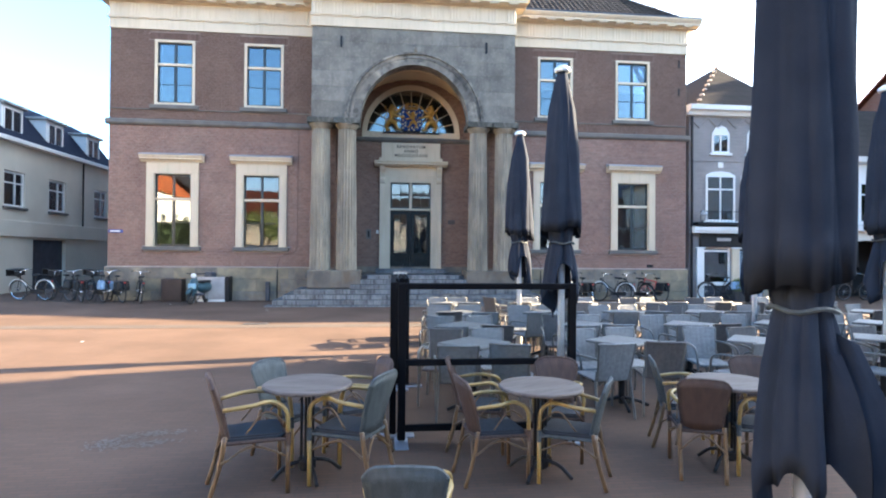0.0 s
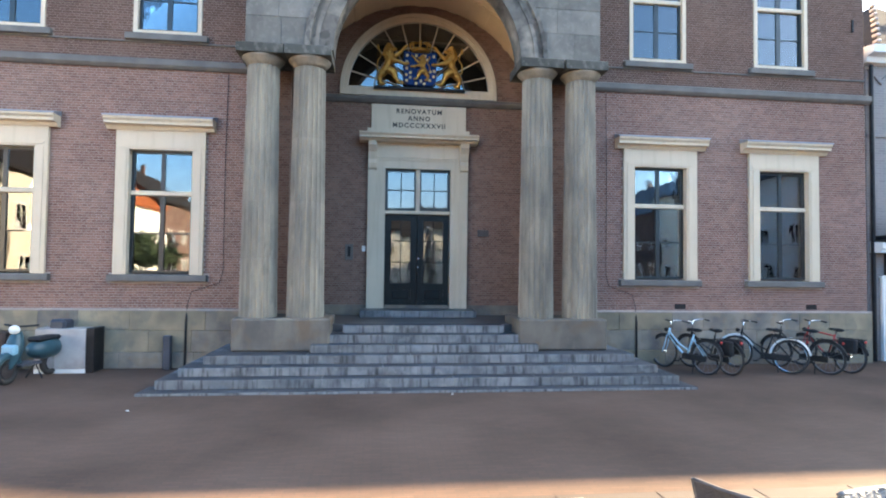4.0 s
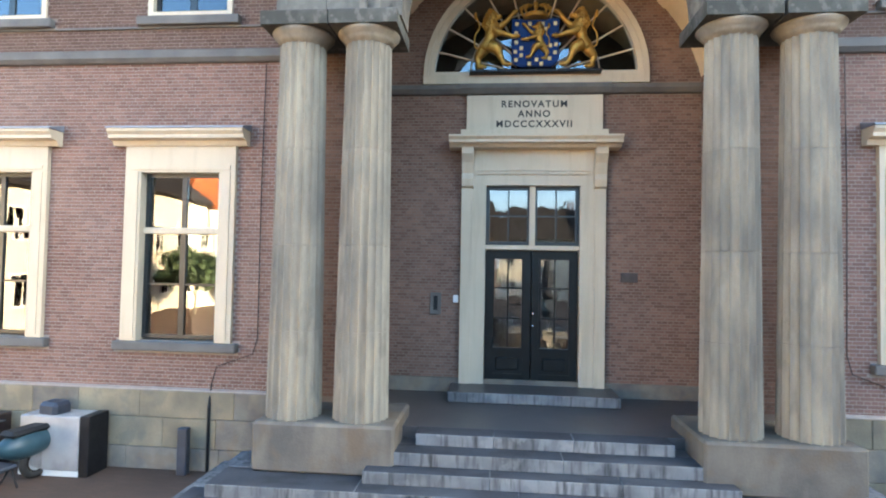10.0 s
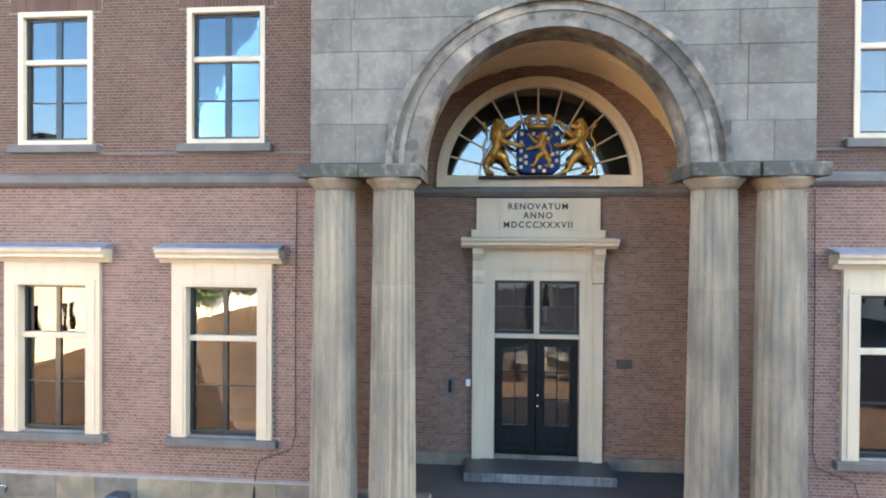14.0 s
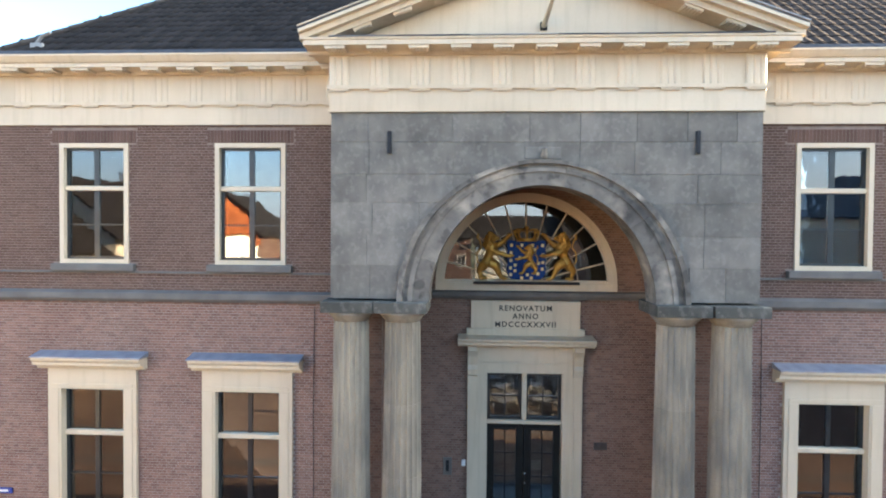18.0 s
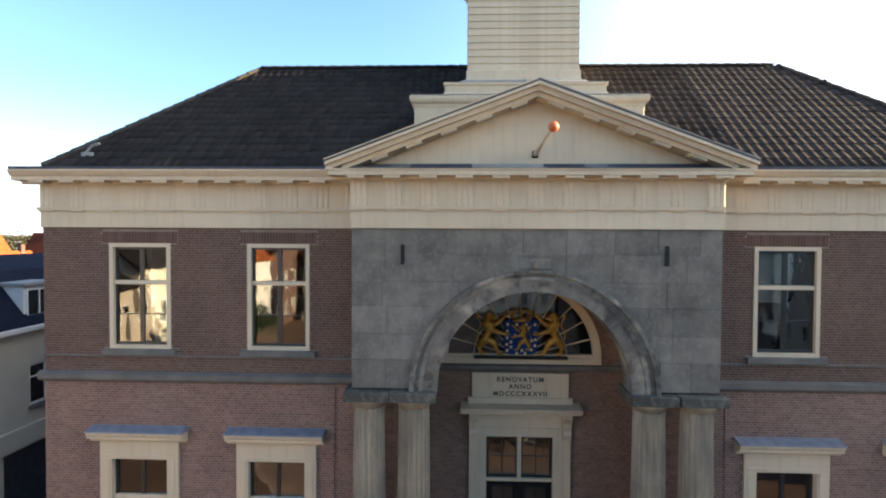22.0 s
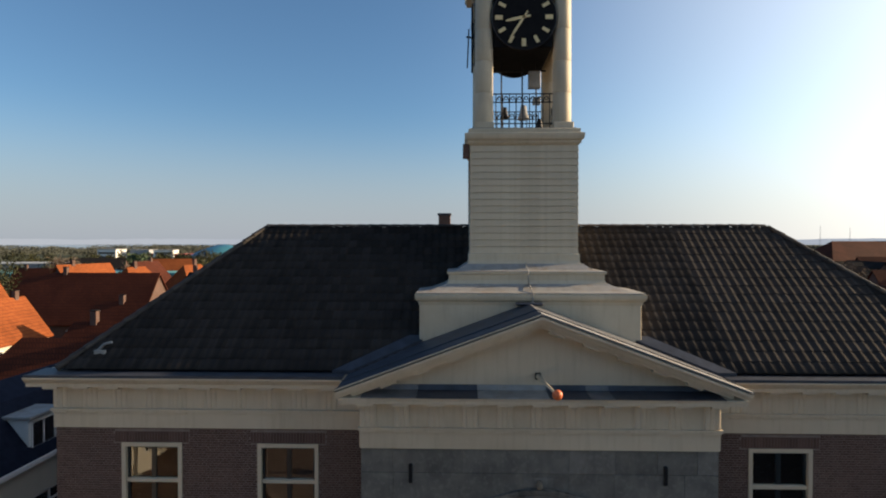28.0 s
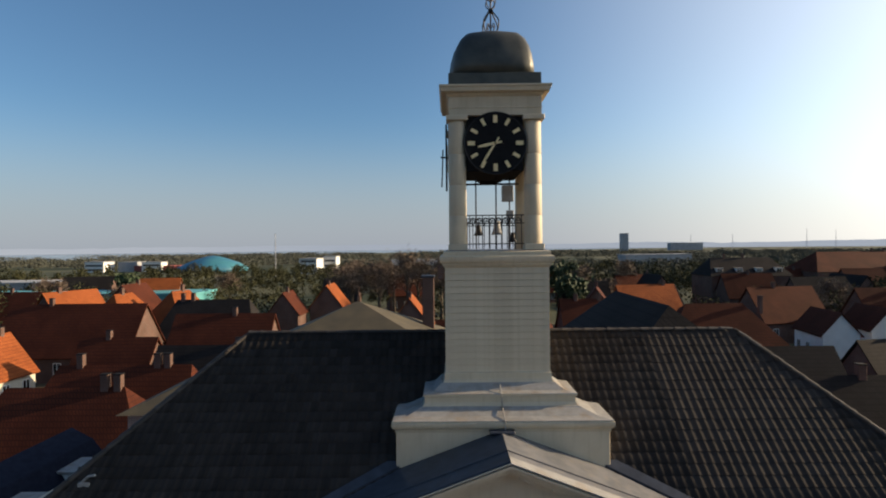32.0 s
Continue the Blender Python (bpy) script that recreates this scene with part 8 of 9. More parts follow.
wh = thing("white_arch_house", (17.45, 20.9, 0), "white rendered house with dark slate roof and arched carriageway", "house")
body = B()
arch_l, arch_r = 0.25, 4.2
wall_cells(body, 0, 9.0, 0, 5.6, 0, 0.35, [(arch_l, arch_r, 0.0, 2.4)])
part("wall", body, WHITE, wh, "white rendered front")
for a, b in ((0, 0.3), (8.7, 9.0)):
    part("side_wall", box(B(), a, b, 0.35, 9, 0, 5.6), WHITE, wh)
# black sheet across the passage stands in for its shade
part("gateway", box(B(), arch_l, arch_r, 2.0, 2.1, 0, 2.4), PLASTIC_BLACK, wh, "black sheet standing in for the shade of the carriageway")
part("arch_head", prism(B(), [(arch_l, 2.4), (arch_l, 1.9), (arch_l + 0.5, 2.22), (2.2, 2.398), (arch_r - 0.5, 2.22), (arch_r, 1.9), (arch_r, 2.4)], "y", 0.02, 0.3), WHITE, wh)
part("bay_sill", bbox(B(), 0, 9.0, -0.35, 0.0, 2.75, 2.95, 0.02), WHITE, wh)
part("cornice", prism(B(), [(0, 5.45), (-0.3, 5.55), (-0.35, 5.75), (0, 5.8)], "x", -0.05, 9.05), WHITE, wh)
part("roof", prism(B(), [(-0.3, 5.75), (3.2, 8.6), (9.3, 5.75)], "x", -0.05, 9.05), DARK_ROOF, wh, "dark slate roof")
for x in (0.75, 2.3, 4.2, 5.9, 7.6):
    sash_window(wh, x, 3.1, 4.75, 1.0, 0.0, WHITE)
for x in (5.2, 7.2):
    sash_window(wh, x, 0.9, 2.3, 1.1, 0.0, WHITE)

# ---- the town round about ----
def dormer(parent, x, y, z, w, h, d, m, roof_mat):
    o = part("dormer", box(B(), -w / 2, w / 2, 0, d, 0, h), WHITE, parent, "white dormer with flat lead top", m @ Matrix.Translation((x, y, z)))
    part("dormer_top", bbox(B(), -w / 2 - 0.12, w / 2 + 0.12, -0.15, d, h, h + 0.12, 0.02), LEAD_PALE, o)
    f = frame_rect(B(), -w / 2 + 0.1, w / 2 - 0.1, 0.1, h - 0.1, 0.06, -0.04, 0.0)
    box(f, -0.03, 0.03, -0.03, 0.0, 0.16, h - 0.16)
    part("dormer_frame", f, WHITE, o)
    part("pane", box(B(), -w / 2 + 0.16, w / 2 - 0.16, -0.02, -0.012, 0.16, h - 0.16), GLASS, o)


def house(name, label, x, y, w, d, he, hr, rz=0.0, wall_mat=None, roof_mat=None, hip=0.0, chimneys=1, windows=3, floors=2, seed=0, group="", dormers=0):
    """A house with its ridge along its length w, over a plan w by d; hip: how far the ridge stops short of the ends."""
    h = thing(name, (x, y, 0), label, "house", group, rz=rz)
    bm = B()
    if hip:
        box(bm, -w / 2, w / 2, -d / 2, d / 2, 0, he)
    else:
        prism(bm, [(-d / 2, 0), (d / 2, 0), (d / 2, he), (0, hr - 0.12), (-d / 2, he)], "x", -w / 2, w / 2)
    part("wall", bm, wall_mat or HOUSE_BRICK, h)
    rf = B()
    if hip:
        hip_roof(rf, -w / 2, w / 2, -d / 2, d / 2, he, hr, hip)
    else:
        o, s = 0.35, (hr - he) / (d / 2)
        prism(rf, [(-d / 2 - o, he - s * o), (0, hr), (d / 2 + o, he - s * o), (d / 2 + o, he - s * o + 0.16), (0, hr + 0.2), (-d / 2 - o, he - s * o + 0.16)], "x", -w / 2 - 0.25, w / 2 + 0.25)
    part("roof", rf, roof_mat or RED_ROOF, h)
    rr = random.Random(seed)
    for k in range(chimneys):
        cx = rr.uniform(-0.4, 0.4) * w
        ch = part("chimney", bbox(B(), -0.27, 0.27, -0.24, 0.24, -1.5, 0.9, 0.03), HOUSE_BRICK, h, "", (cx, 0, hr))
        part("chimney_cap", bbox(B(), -0.31, 0.31, -0.28, 0.28, 0.9, 0.98, 0.02), DARK_ROOF, ch)
    for f in range(floors):
        zz = 1.0 + f * 2.9
        if zz + 1.5 > he:
            break
        for k in range(windows):
            xx = -w / 2 + w * (k + 0.5) / windows
            for side in (0, 180):
                m = pose(0, 0, 0, 0, 0, side) @ Matrix.Translation((xx, -d / 2 - 0.03, zz))
                wn_ = part("window", HW_FRAME, None, h, "", m)
                part("pane", HW_PANE, None, wn_)
    for k in range(dormers):
        dormer(h, -w / 2 + w * (k + 0.5) / dormers, -d / 2 + 1.0, he + 0.5, 1.5, 1.3, 2.2, Matrix(), None)
    return h


f_ = frame_rect(B(), -0.5, 0.5, 0, 1.5, 0.08, -0.04, 0.03)
box(f_, -0.04, 0.04, -0.03, 0.02, 0.08, 1.42)
HW_FRAME = shared("window_frame", f_, WHITE)
HW_PANE = shared("pane", box(B(), -0.42, 0.42, -0.012, -0.004, 0.08, 1.42), GLASS)

# cream house with slate mansard down the side street
lh = thing("cream_mansard_house", (-15.0, 0, 0), "long cream rendered house with slate mansard roof and white dormers", "house")
m_e = pose(0, 0, 0, 0, 0, 90)          # its front faces east: local x runs along the street
body = B()
wall_cells(body, 22.0, 33.0, 0, 6.15, 0, 0.3, [(a, b, 3.5, 4.95) for a, b in ((24.0, 25.3), (27.0, 28.4), (31.0, 32.4))] + [(25.9, 28.4, 0.0, 2.2)])
part("wall", body, PLASTER, lh, "cream render", m_e)
part("rear_wall", box(B(), 22.0, 33.0, 5.0, 5.3, 0, 6.15), PLASTER, lh, "", m_e)
for a, b in ((22.0, 22.3), (32.7, 33.0)):
    part("end_wall", box(B(), a, b, 0.3, 5.0, 0, 6.15), PLASTER, lh, "", m_e)
part("inner_wall", box(B(), 22.3, 32.7, 1.5, 1.6, 0, 6.15), ROOM, lh, "", m_e)
part("garage_door", box(B(), 25.9, 28.4, 0.15, 0.2, 0, 2.2), LEAD_DARK, lh, "dark blue-grey garage door", m_e)
part("floor_ledge", bbox(B(), 22.0, 33.0, -0.12, 0.0, 2.28, 2.95, 0.02), PLASTER, lh, "projecting band", m_e)
part("eaves_board", bbox(B(), 21.9, 33.1, -0.25, 0.0, 6.1, 6.28, 0.02), WHITE, lh, "", m_e)
part("mansard_roof", prism(B(), [(-0.2, 6.28), (1.25, 8.1), (2.2, 8.6), (5.5, 6.28)], "x", 22.0, 33.0), SLATE, lh, "blue-black slate mansard", m_e)
for x in (24.6, 27.6, 31.0):
    dormer(lh, x, 0.1, 6.45, 1.35, 1.15, 1.6, m_e, None)
for x in (24.65, 27.7, 31.7):
    f = frame_rect(B(), x - 0.66, x + 0.66, 3.52, 4.93, 0.07, 0.05, 0.15)
    box(f, x + 0.1, x + 0.15, 0.06, 0.13, 3.6, 4.9)
    box(f, x - 0.6, x + 0.6, 0.06, 0.13, 4.45, 4.5)
    w_ = part("window", f, WHITE, lh, "white framed window", m_e)
    part("pane", box(B(), x - 0.6, x + 0.6, 0.1, 0.106, 3.59, 4.86), GLASS, w_)
    part("sill", bbox(B(), x - 0.75, x + 0.75, -0.1, 0.05, 3.4, 3.5, 0.01), GREY_TRIM, w_)
part("downpipe", tube(B(), [(29.8, -0.06, 2.95), (29.8, -0.06, 6.1)], 0.04, 6), IRON, lh, "", m_e)

RED_, OR_, DK_ = RED_ROOF, ORANGE_ROOF, DARK_ROOF
LABEL = {RED_: "brick town house with red-brown tiled roof", OR_: "brick town house with bright orange tiled roof", DK_: "brick town house with dark tiled roof"}
# x, y, width, depth, eaves, ridge, turn, roof, wall, hip, chimneys
PLAN = [
    (-28.0, 48.3, 14, 6.5, 3.4, 6.6, 0, RED_, None, 3.0, 2), (-27.5, 55.0, 13, 6.5, 3.4, 6.8, 0, RED_, None, 1.2, 3),
    (-49.5, 66.0, 8, 6, 5.0, 7.2, 88, OR_, PLASTER, 0, 1), (-48.8, 81.3, 17.5, 9, 5.6, 9.2, 0, RED_, None, 0, 1),
    (-34.8, 90.0, 14, 8, 5.4, 9.0, 0, DK_, None, 2.0, 2), (-27.0, 75.0, 11.5, 7, 4.2, 8.5, 0, RED_, None, 0, 1),
    (-24.5, 65.5, 11, 7, 3.4, 6.4, 0, DK_, None, 0, 1), (-36.0, 68.5, 8, 7, 3.6, 6.8, 0, RED_, None, 0, 1),
    (-62.0, 99.0, 9, 8, 5.6, 9.6, 72, OR_, None, 0, 1), (-52.5, 97.5, 8, 8, 5.6, 9.4, 75, OR_, None, 2.5, 1),
    (-44.0, 99.0, 8, 8, 5.8, 9.7, 70, OR_, None, 2.5, 1), (-66.0, 80.0, 9, 9, 5.5, 9.0, 80, OR_, None, 0, 1),
    (-28.5, 106, 6, 5.2, 6.4, 8.6, 90, RED_, None, 0, 1), (-22.5, 113, 7, 6, 6.2, 9.4, 90, OR_, None, 0, 1),
    (-6.0, 93.0, 7, 7, 5.5, 8.8, 90, OR_, None, 0, 1), (-10.0, 62.0, 12, 8, 5.5, 8.0, 0, RED_, None, 0, 2),
    (4.0, 70.0, 11, 8, 5.4, 8.2, 0, RED_, None, 0, 1), (12.0, 98.0, 8, 8, 5.2, 8.4, 80, RED_, None, 0, 1),
    (21.0, 92.0, 9, 8, 5.2, 8.2, 0, RED_, None, 0, 2), (26.0, 108.0, 8, 8, 5.2, 8.8, 75, RED_, None, 0, 1), (36.0, 112.0, 11, 8, 5.2, 8.8, 10, OR_, None, 0, 1),
    (22.0, 62.0, 9, 10, 5.0, 7.6, 90, RED_, None, 0, 1), (35.5, 84.0, 17, 10, 4.6, 8.4, 0, RED_, None, 5.0, 1),
    (52.5, 87.0, 8, 4.6, 4.2, 6.9, 82, RED_, WHITE, 0, 0), (62.0, 91.0, 8, 4.6, 4.2, 6.9, 82, RED_, WHITE, 0, 0),
    (56.0, 104.0, 12, 8, 5.4, 8.8, 10, RED_, None, 0, 1), (72.0, 100.0, 12, 8, 5.4, 8.8, 0, RED_, None, 0, 1),
    (16.0, 45.0, 9, 8, 5.2, 7.4, 90, RED_, None, 0, 2), (30.0, 60.0, 10, 8, 4.2, 6.8, 0, DK_, None, 0, 1),
    (46.0, 64.0, 13, 8, 4.4, 6.8, 10, DK_, None, 0, 2), (63.0, 68.0, 11, 8, 4.4, 7.2, 0, DK_, None, 0, 1),
    (-62.0, 60.0, 11, 9, 5.5, 9.0, 85, OR_, None, 0, 1), (-50.0, 40.0, 11, 9, 5.4, 8.8, 80, RED_, None, 0, 1),
    (27.0, 46.0, 9, 8, 4.6, 7.4, 0, DK_, None, 0, 1), (26.0, 31.0, 9, 9, 6.0, 9.0, 0, RED_, None, 0, 1),
]
for k, (x, y, w, d, he, hr, rz, rm, wm, hip, ch) in enumerate(PLAN):
    lab = LABEL[rm] if wm is None else LABEL[rm].replace("brick", "white rendered" if wm is WHITE else "cream rendered")
    he = he if wm is WHITE else min(he, hr - 0.64 * d)
    house("town_house", lab, x, y, w, d, he, hr, rz, wm, rm, hip, ch, 3, 2, k, "town houses behind")
rh = random.Random(77)
for row in range(4):
    y = 118 + row * 17
    x = -150 + rh.uniform(0, 12)
    while x < 170:
        w = rh.uniform(8, 13)
        if not (-48 < x < 8 and row < 2) and rh.random() < (0.62, 0.5, 0.4, 0.3)[row]:
            # houses right of the axis draw darker roofs: shade put into roof colour
            rm = rh.choice((RED_, RED_, OR_, DK_)) if x < 0 else rh.choice((RED_, RED_, RED_, DK_, DK_))
            ridge_z = rh.uniform(7.6, 9.4)
            house("town_house", LABEL[rm], x + w / 2, y + rh.uniform(-5, 5), w, rh.uniform(7, 8.5), ridge_z - 5.0, ridge_z, rh.choice((0, 0, 90, 12)), None, rm, 0, rh.choice((0, 1)), 3, 1, row * 100 + int(x), "town houses behind")
        x += w + rh.uniform(1, 12)
house("dark_mansard_block", "long dark-roofed apartment block with white dormers", 72, 148, 19, 11, 8.5, 12.8, 0, None, DK_, 2.5, 2, 5, 2, 3, "", 4)

house("large_brick_house", "long brick building with a red-brown hipped roof", 122, 176, 40, 14, 8.0, 13.5, 8, None, RED_, 6.0, 2, 6, 2, 5)

# houses round the square: west side in the morning sun, south side, east side that shades the terrace
for k, (y, w, he, hr, wm, rm) in enumerate(((6.0, 9, 6.5, 9.5, PLASTER, DK_), (-4.0, 10, 7.5, 10.8, PLASTER, DK_), (-15.0, 11, 7.4, 11.0, WHITE, OR_), (-26.5, 11, 8.0, 11.5, HOUSE_BRICK, DK_), (-38.0, 11, 7.0, 10.0, HOUSE_BRICK, OR_))):
    house("west_square_house", "sunlit pale house front on the west side of the square", -24.0, y, w, 9, he, hr, 90, wm, rm, 0, 1, 4, 2, k, "houses round the square")
for k, (x, w, he, hr, wm, rm) in enumerate(((-14, 9, 7, 10, PLASTER, RED_), (-4.5, 9, 7.5, 11, HOUSE_BRICK, DK_), (5.5, 10, 6.8, 10, PLASTER, DK_), (16, 10, 7.6, 11, HOUSE_BRICK, DK_))):
    house("south_square_house", "house front on the south side of the square", x, -36.0, w, 9, he, hr, 0, wm, rm, 0, 1, 4, 2, 20 + k, "houses round the square")
# unseen east row and corner house, added to block the low sun
for k, (y, w, he, hr, wm) in enumerate(((8.4, 11.4, 9.5, 12.8, PLASTER), (-3.3, 11.6, 9.0, 12.2, WHITE), (-15, 11.5, 9.5, 12.8, PLASTER), (-27, 11.5, 8.5, 12, HOUSE_BRICK))):
    house("east_square_house", "tall unseen house on the east side, placed to shade the terrace", 33.0, y, w, 10, he, hr, 90, wm, SLATE_GREY, 0, 1, 4, 2, 40 + k, "houses round the square")
house("east_corner_house", "unseen brick corner house, sized to set the edge of the shade", 31.5, 25.0, 9, 10.5, 9.5, 13.0, 0, HOUSE_BRICK, RED_, 0, 2, 4, 2, 50, "houses round the square")


def tree(x, y, h, spread, seed, leaf, label, n=900, size=0.35, bare=False):
    t = thing("tree", (x, y, 0), label, "tree")
    r = random.Random(seed)
    tr = B()
    tube(tr, bent([(0, 0, 0), (0.1, 0.05, h * 0.25), (0, 0.1, h * 0.5), (0.1, 0, h * 0.8)], 3), [h * 0.03 * (1 - 0.085 * k) for k in range(10)], 7)
    tips = []
    for k in range(9):
        a, z0 = r.uniform(0, 6.28), h * r.uniform(0.25, 0.6)
        q = (math.cos(a) * spread * r.uniform(0.4, 0.85), math.sin(a) * spread * r.uniform(0.4, 0.85), h * r.uniform(0.55, 0.95))
        tube(tr, bent([(0, 0.05, z0), (q[0] * 0.5, q[1] * 0.5, (z0 + q[2]) / 2 - 0.1 * h * 0.2), q], 3), [h * 0.012, h * 0.01, h * 0.008, h * 0.006, h * 0.005, h * 0.004, h * 0.003], 5)
        tips.append(q)
    tips.append((0, 0, h * 0.85))
    part("trunk", tr, BARK, t, "trunk and limbs")
    vs, fs = [], []
    for k in range(n):
        c = r.choice(tips)
        p = Vector(c) + Vector((r.gauss(0, 0.26), r.gauss(0, 0.26), r.gauss(0, 0.2))) * spread
        m = Euler((r.uniform(0, 6), r.uniform(0, 6), r.uniform(0, 6))).to_matrix()
        sx, sy = (size * 0.12, size * 1.6) if bare else (size, size * 0.7)
        q = [p + m @ Vector(v) * 1.0 for v in ((-sx, 0, 0), (0, -sy, 0), (sx, 0, 0), (0, sy, sx * 0.4))]
        fs.append([len(vs) + i for i in range(4)])
        vs += [tuple(v) for v in q]
    me = bpy.data.meshes.new("crown")
    me.from_pydata(vs, [], fs)
    part("crown", me, leaf, t, "bare twigs" if bare else "clumps of leaves")


tree(22.5, 19.3, 6.5, 1.5, 3, LEAF, "tree in yellow-green spring leaf", 2500, 0.16)
tree(-17.0, -2.0, 3.7, 1.4, 14, LEAF_DARK, "tree in spring leaf on the square", 2500, 0.16)
tree(-16.5, -9.0, 4.0, 1.7, 4, LEAF_DARK, "tree in spring leaf on the square", 2500, 0.16)
tree(-13.0, -20.0, 6.0, 2.2, 5, LEAF, "tree in spring leaf on the square", 2500, 0.16)
ro = random.Random(12)
for k in range(16):
    tree(-22 + k * 2.7 + ro.uniform(-2, 2), 128 + ro.uniform(-10, 14), ro.uniform(12, 16), ro.uniform(3, 4.5), 100 + k, TWIG, "tall bare tree behind the roofs", 1500, 0.42, True)
for k, (x, y, h) in enumerate(((28, 150, 12), (36, 160, 11), (48, 165, 12), (24, 118, 10), (31, 122, 9), (70, 110, 9), (78, 100, 10), (95, 105, 14), (102, 112, 15), (88, 84, 13), (96, 90, 13), (-70, 128, 9), (-82, 150, 10), (-60, 160, 10), (-95, 140, 9), (110, 125, 14), (74, 72, 10))):
    tree(x, y, h, h * 0.3, 200 + k, (LEAF_DARK, TWIG, TWIG)[k % 3], "tree between the roofs", 900, 0.5, k % 3 != 0)

# trees in the gardens of the town, too many and too far to count
rt = random.Random(52)
vs, fs = [], []
for k in range(760):
    d, a = 112 + 230 * rt.random() ** 0.8, radians(rt.uniform(-48, 52))
    cx, cy, h = math.sin(a) * d, math.cos(a) * d, rt.uniform(4.5, 9.0)
    limbs = [Vector((rt.gauss(0, 0.17), rt.gauss(0, 0.17), rt.uniform(0.3, 0.85))) * h for _ in range(7)]
    for j in range(200):
        p = Vector((cx, cy, 0)) + rt.choice(limbs) + Vector((rt.gauss(0, 0.09), rt.gauss(0, 0.09), rt.gauss(0, 0.09))) * h
        m = Euler((rt.uniform(0, 6), rt.uniform(0, 6), rt.uniform(0, 6))).to_matrix()
        u = rt.uniform(0.16, 0.3) * (0.6 + d / 300)
        fs.append([len(vs) + i for i in range(4)])
        vs += [tuple(p + m @ Vector(v)) for v in ((-u, 0, 0), (0, -u * 0.7, 0), (u, 0, 0), (0, u * 0.7, u * 0.3))]
me = bpy.data.meshes.new("garden_trees")
me.from_pydata(vs, [], fs)
solid("garden_trees", me, material("budding_twigs", (0.05, 0.05, 0.024), (0.034, 0.036, 0.021), 0.95, scale=0.06, bump=0.0, spec=0.05, island=0.3), "budding brown and olive trees in gardens between the roofs", "trees", kind="stuff")

# far woods, one mass of small clumps
vs, fs = [], []
rw_ = random.Random(31)
for k in range(5200):
    d = 230 + 900 * rw_.random() ** 1.4
    a = radians(rw_.uniform(-55, 58))
    x, y = math.sin(a) * d, math.cos(a) * d
    if abs(x + 170) < 75 and 300 < y < 480 or abs(x + 85) < 45 and 260 < y < 380 or noise.noise((x * 0.006, y * 0.006, 3)) < -0.12:
        continue
    h, w = rw_.uniform(3.5, 7), rw_.uniform(3, 6) * (1 + d / 900)
    for j in range(56):
        p = Vector((x + rw_.gauss(0, 0.5) * w, y + rw_.gauss(0, 0.5) * w, h * rw_.uniform(0.15, 0.95)))
        m = Euler((rw_.uniform(0, 6), rw_.uniform(0, 6), rw_.uniform(0, 6))).to_matrix()
        u = rw_.uniform(0.25, 0.55) * (1 + d / 900)
        fs.append([len(vs) + i for i in range(4)])
        vs += [tuple(p + m @ Vector(v)) for v in ((-u, 0, 0), (0, -u * 0.7, 0), (u, 0, 0), (0, u * 0.7, u * 0.3))]
me = bpy.data.meshes.new("far_woods")
me.from_pydata(vs, [], fs)
solid("far_woods", me, material("distant_woods", (0.075, 0.078, 0.062), (0.062, 0.065, 0.054), 0.95, scale=0.02, bump=0.0, spec=0.03, island=0.08), "distant woods and hedges beyond the town", "woods", kind="stuff")

# line of woods along the horizon, a backdrop far beyond everything else; its haze is painted as a glow
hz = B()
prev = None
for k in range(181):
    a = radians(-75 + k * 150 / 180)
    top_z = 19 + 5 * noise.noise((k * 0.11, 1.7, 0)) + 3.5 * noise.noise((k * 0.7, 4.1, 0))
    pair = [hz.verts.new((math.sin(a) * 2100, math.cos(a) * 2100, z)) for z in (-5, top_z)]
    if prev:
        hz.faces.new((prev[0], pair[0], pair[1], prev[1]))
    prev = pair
hzm = material("haze_glow_woods", (0.06, 0.065, 0.07), (0.05, 0.055, 0.06), 1.0, scale=0.004, fine=0.05, bump=0.0, spec=0.0)
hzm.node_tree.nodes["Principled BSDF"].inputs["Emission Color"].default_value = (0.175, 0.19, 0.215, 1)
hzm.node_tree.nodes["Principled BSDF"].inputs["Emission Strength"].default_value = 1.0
solid("backdrop", hz, hzm, "line of woods on the horizon, its pale haze a painted glow", "backdrop", kind="structure")

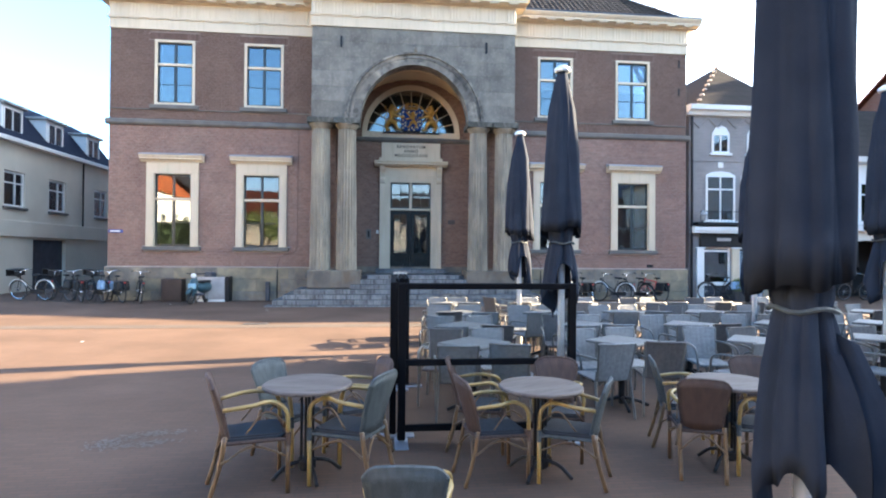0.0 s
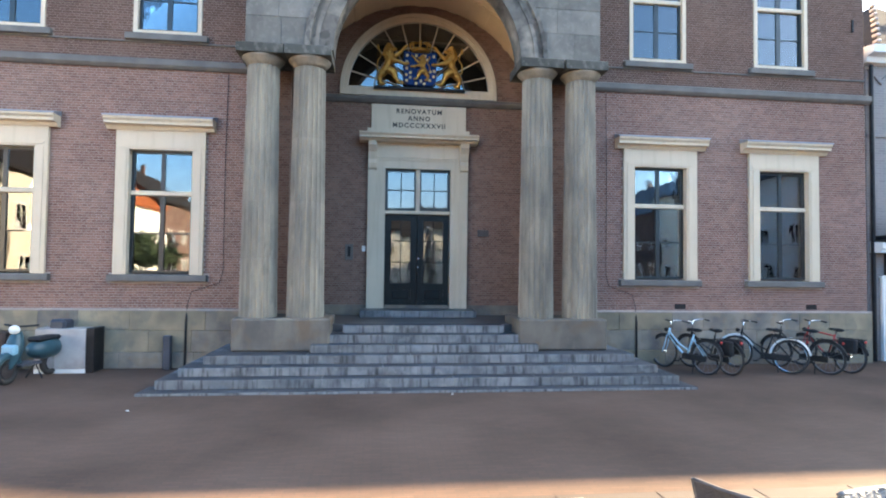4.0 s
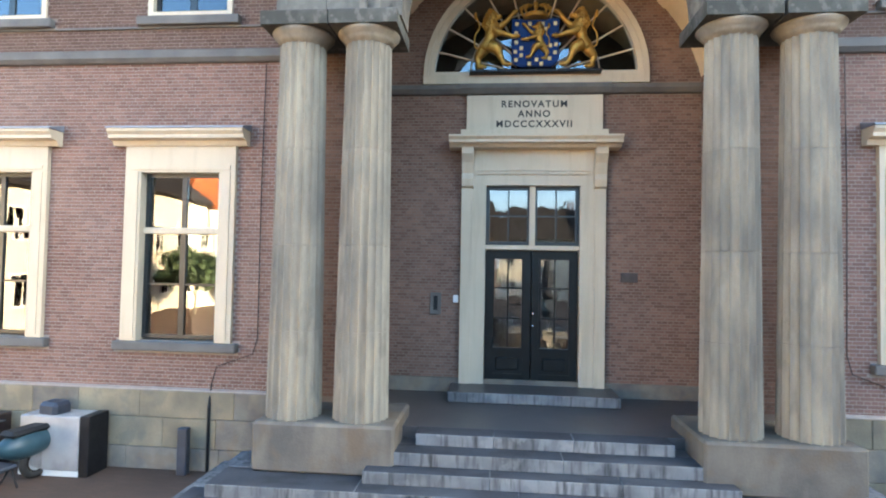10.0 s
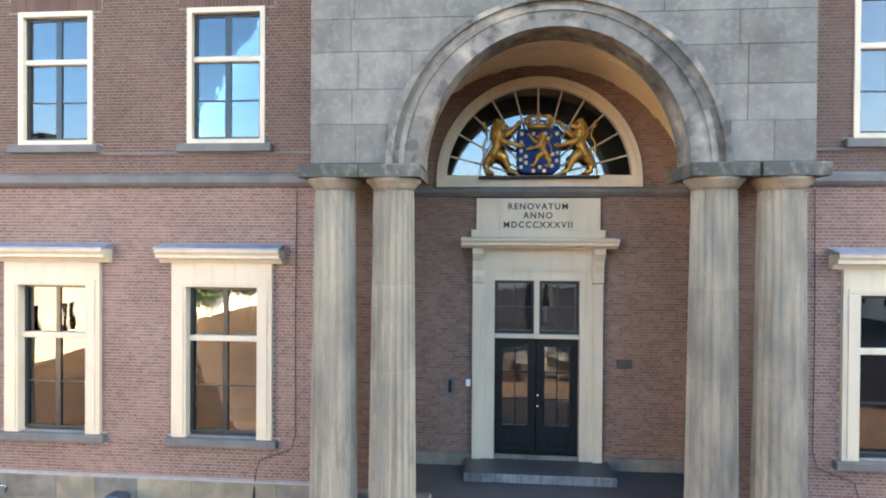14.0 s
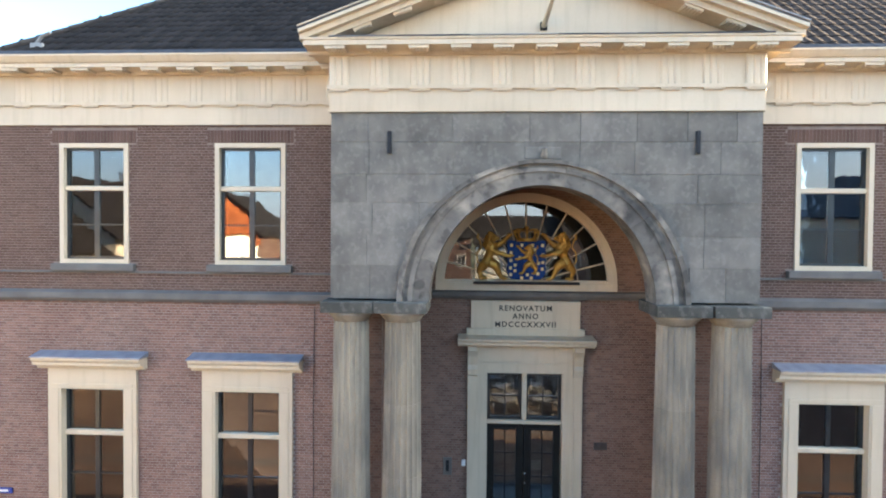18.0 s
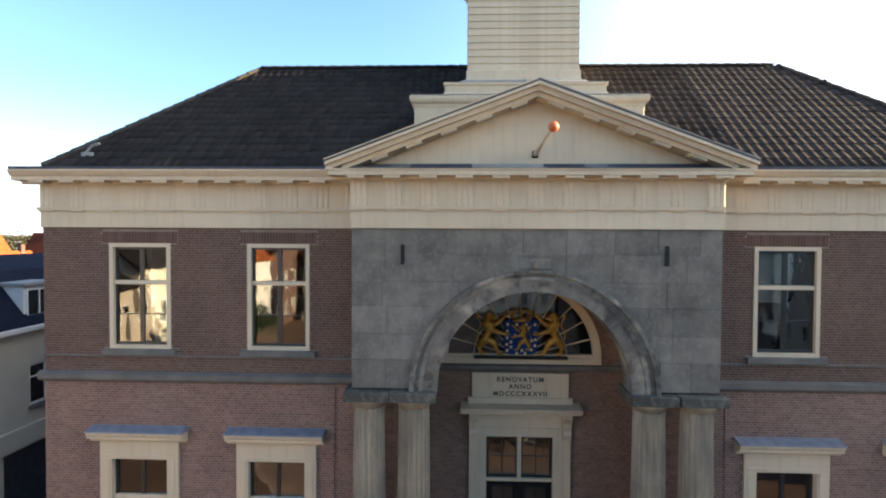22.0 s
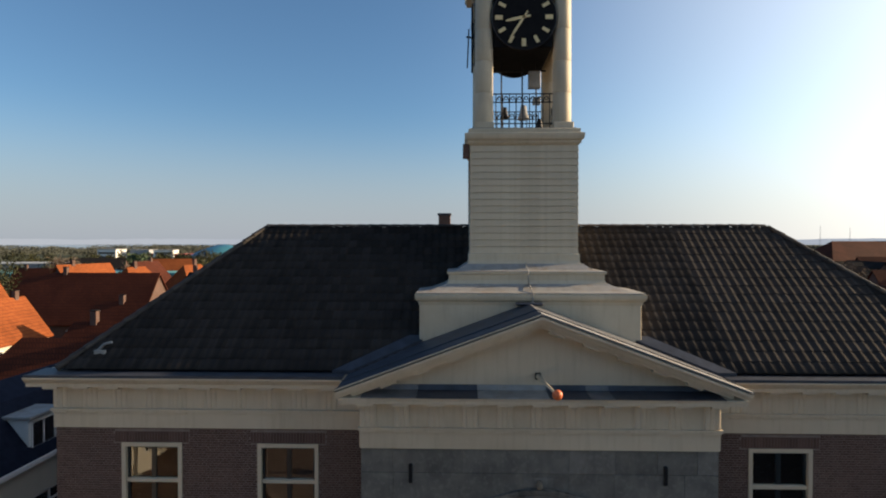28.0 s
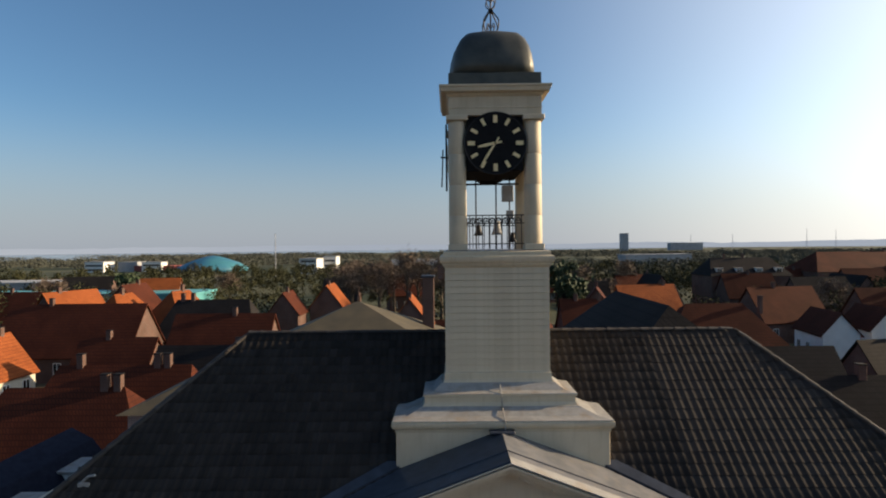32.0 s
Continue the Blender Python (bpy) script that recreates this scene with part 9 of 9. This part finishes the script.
# landmarks on the horizon
dm = thing("domed_hall", (-168, 405, 0), "low blue and turquoise dome beyond the town", "dome hall")
part("shell", lathe(B(), [(24, 0), (23.5, 2.4), (18, 5.4), (11, 8.2), (4.5, 10.2), (0, 10.8)], 40), DOME_BLUE, dm, "blue dome shell", smooth=True)
part("wing", box(B(), -52, -24, -8, 8, 0, 4.2), material("brick_red_hall", (0.25, 0.06, 0.05), (0.2, 0.05, 0.04), 0.8, scale=0.3, bump=0), dm, "red low wing")
for k, (x, y, w, d, h, m, lab) in enumerate(((-246, 400, 15, 10, 7, WHITE, "white apartment slab far off"), (-226, 405, 14, 10, 6.5, FAR_GREY, "pale low block far off"), (-206, 398, 13, 10, 6.5, WHITE, "white apartment slab far off"), (-84, 350, 11, 12, 9, WHITE, "white terraced apartment block far off"), (-74, 360, 8, 10, 10, WHITE, "white low block far off"), (-20, 330, 26, 10, 8, WHITE, "white row of houses far off"), (-112, 150, 36, 14, 5, TEAL, "low hall with turquoise roof"), (-75, 145, 30, 12, 5.5, TEAL, "low hall with turquoise roof"), (-135, 185, 40, 14, 6, FAR_GREY, "grey low hall far off"), (355, 1150, 15, 15, 36, FAR_GREY, "tall grey block on the horizon"), (520, 1250, 70, 20, 16, FAR_GREY, "low grey block on the horizon"), (150, 420, 50, 14, 8, FAR_GREY, "grey hall far off"))):
    b = thing("far_building", (x, y, 0), lab, "building", rz=(k * 7) % 20 - 10)
    part("wall", box(B(), -w / 2, w / 2, -d / 2, d / 2, 0, h), m, b)
    part("roof", box(B(), -w / 2 - 0.3, w / 2 + 0.3, -d / 2 - 0.3, d / 2 + 0.3, h, h + 0.5), FAR_GREY if m is not TEAL else TEAL, b)
    if m is WHITE:
        for fl_ in range(int(h // 3)):
            part("window_strip", box(B(), -w / 2 + 0.8, w / 2 - 0.8, -d / 2 - 0.05, -d / 2, fl_ * 3 + 1.0, fl_ * 3 + 2.3), ROOM, b)
ms = thing("radio_mast", (-97, 320, 0), "thin tall mast beyond the roofs", "mast")
part("pole", tube(B(), [(0, 0, 0), (0, 0, 24)], [0.35, 0.15], 6), FAR_GREY, ms)
for x, y, h in ((700, 1400, 45), (850, 1350, 60), (905, 1330, 55), (640, 1500, 50)):
    q = thing("far_mast", (x, y, 0), "thin mast on the horizon", "mast")
    part("pole", tube(B(), [(0, 0, 0), (0, 0, h * 0.8)], [0.7, 0.3], 5), FAR_GREY, q)
lake = B()
prism(lake, [(-1300, 900), (-420, 760), (-380, 860), (-200, 1250), (300, 1600), (900, 1900), (-1300, 2400)], "z", -1.0, 0.12)
lm = material("lake_water", (0.12, 0.16, 0.2), (0.1, 0.14, 0.18), 0.12, scale=0.02, bump=0.05, spec=0.6)
solid("lake", lake, lm, "broad lake on the horizon", "water", kind="structure")

# ---- bricks of the town hall ----
def fan_cut(z):
    out = [(-9, -vault_half(z)), (vault_half(z), 9)] if z > 6.3 else []
    if z > 6.46:
        d = FAN ** 2 - (z - 6.46) ** 2
        if d > 0:
            out.append((-math.sqrt(d), math.sqrt(d)))
    return out


own_zone = (1.25, 2.76, 1.22, 3.9)
for zone in ((-HALF, -PORT - 0.01), (PORT + 0.01, HALF)):
    hl = [(x - 0.875, x + 0.875, 1.9, 4.86) for x in LOW_X] + [(x - 0.97, x + 0.97, 1.76, 1.9) for x in LOW_X]
    hu = [(x - 0.84, x + 0.84, 9.19, 9.44) for x in UP_X] + [(x - 0.69, x + 0.69, 6.88, 9.19) for x in UP_X] + [(x - 0.82, x + 0.82, 6.74, 6.88) for x in UP_X]
    part("brick_field", boxes_mesh("bricks", bricks(*zone, 1.18, 6.16, hl, WALL), BRICK_LOW), None, lower_wall, "pinkish bricks", kind="stuff")
    part("brick_field", boxes_mesh("bricks", bricks(*zone, 6.37, 9.54, hu, WALL + 0.004), BRICK_UP), None, upper_wall, "brown bricks", kind="stuff")
for x in UP_X:
    arch_bricks = []
    for k in range(26):
        a = x - 0.835 + k * 0.0643
        arch_bricks.append((a, a + 0.0545, WALL + 0.002, WALL + 0.034, 9.195, 9.435))
    part("flat_arch", boxes_mesh("bricks", arch_bricks, BRICK_UP), None, upper_wall, "upright bricks over the window", kind="stuff")
back = bricks(-2.80, 2.80, 1.2, 8.72, [(-1.22, 1.22, 1.1, 5.14), (-1.16, 1.16, 5.14, 6.1), (-2.8, 2.8, 6.12, 6.3), (-1.93, 1.93, 6.29, 6.46)], BACK, curve=fan_cut)
near = [b for b in back if own_zone[0] <= b[0] and b[1] <= own_zone[1] and own_zone[2] <= b[4] and b[5] <= own_zone[3]]
near = near[:300]
far = set(map(tuple, back)) - set(map(tuple, near))
part("brick_field", boxes_mesh("bricks", sorted(far), BRICK_PORCH), None, porch_wall, "brown bricks", kind="stuff")
BR = {}
for b in near:
    key = (round(b[1] - b[0], 3), round(b[5] - b[4], 4))
    if key not in BR:
        BR[key] = boxes_mesh("brick", [(-key[0] / 2, key[0] / 2, 0, 0.03, -key[1] / 2, key[1] / 2)], BRICK_SINGLE)
    part("brick", BR[key], None, porch_wall, "", ((b[0] + b[1]) / 2, b[2], (b[4] + b[5]) / 2))
for s in (-1, 1):
    side_b = bricks(20.51, BACK - 0.01, 1.2, 6.4, [], 0.0)
    me = boxes_mesh("bricks", [(-y1 if s > 0 else y0, -y0 if s > 0 else y1, f, g, a, b) for y0, y1, f, g, a, b in side_b], BRICK_PORCH)
    part("brick_field", me, None, porch_wall, "brown bricks of the porch side", pose(s * 2.79, 0, 0, 0, 0, -90 * s), kind="stuff")
    fr_b = bricks(2.82, PORT - 0.05, 1.2, ZC, [], 20.49)
    part("brick_field", boxes_mesh("bricks", [(x0 if s > 0 else -x1, x1 if s > 0 else -x0, *r) for x0, x1, *r in fr_b], BRICK_PORCH), None, porch_wall, "brown bricks behind the columns", kind="stuff")
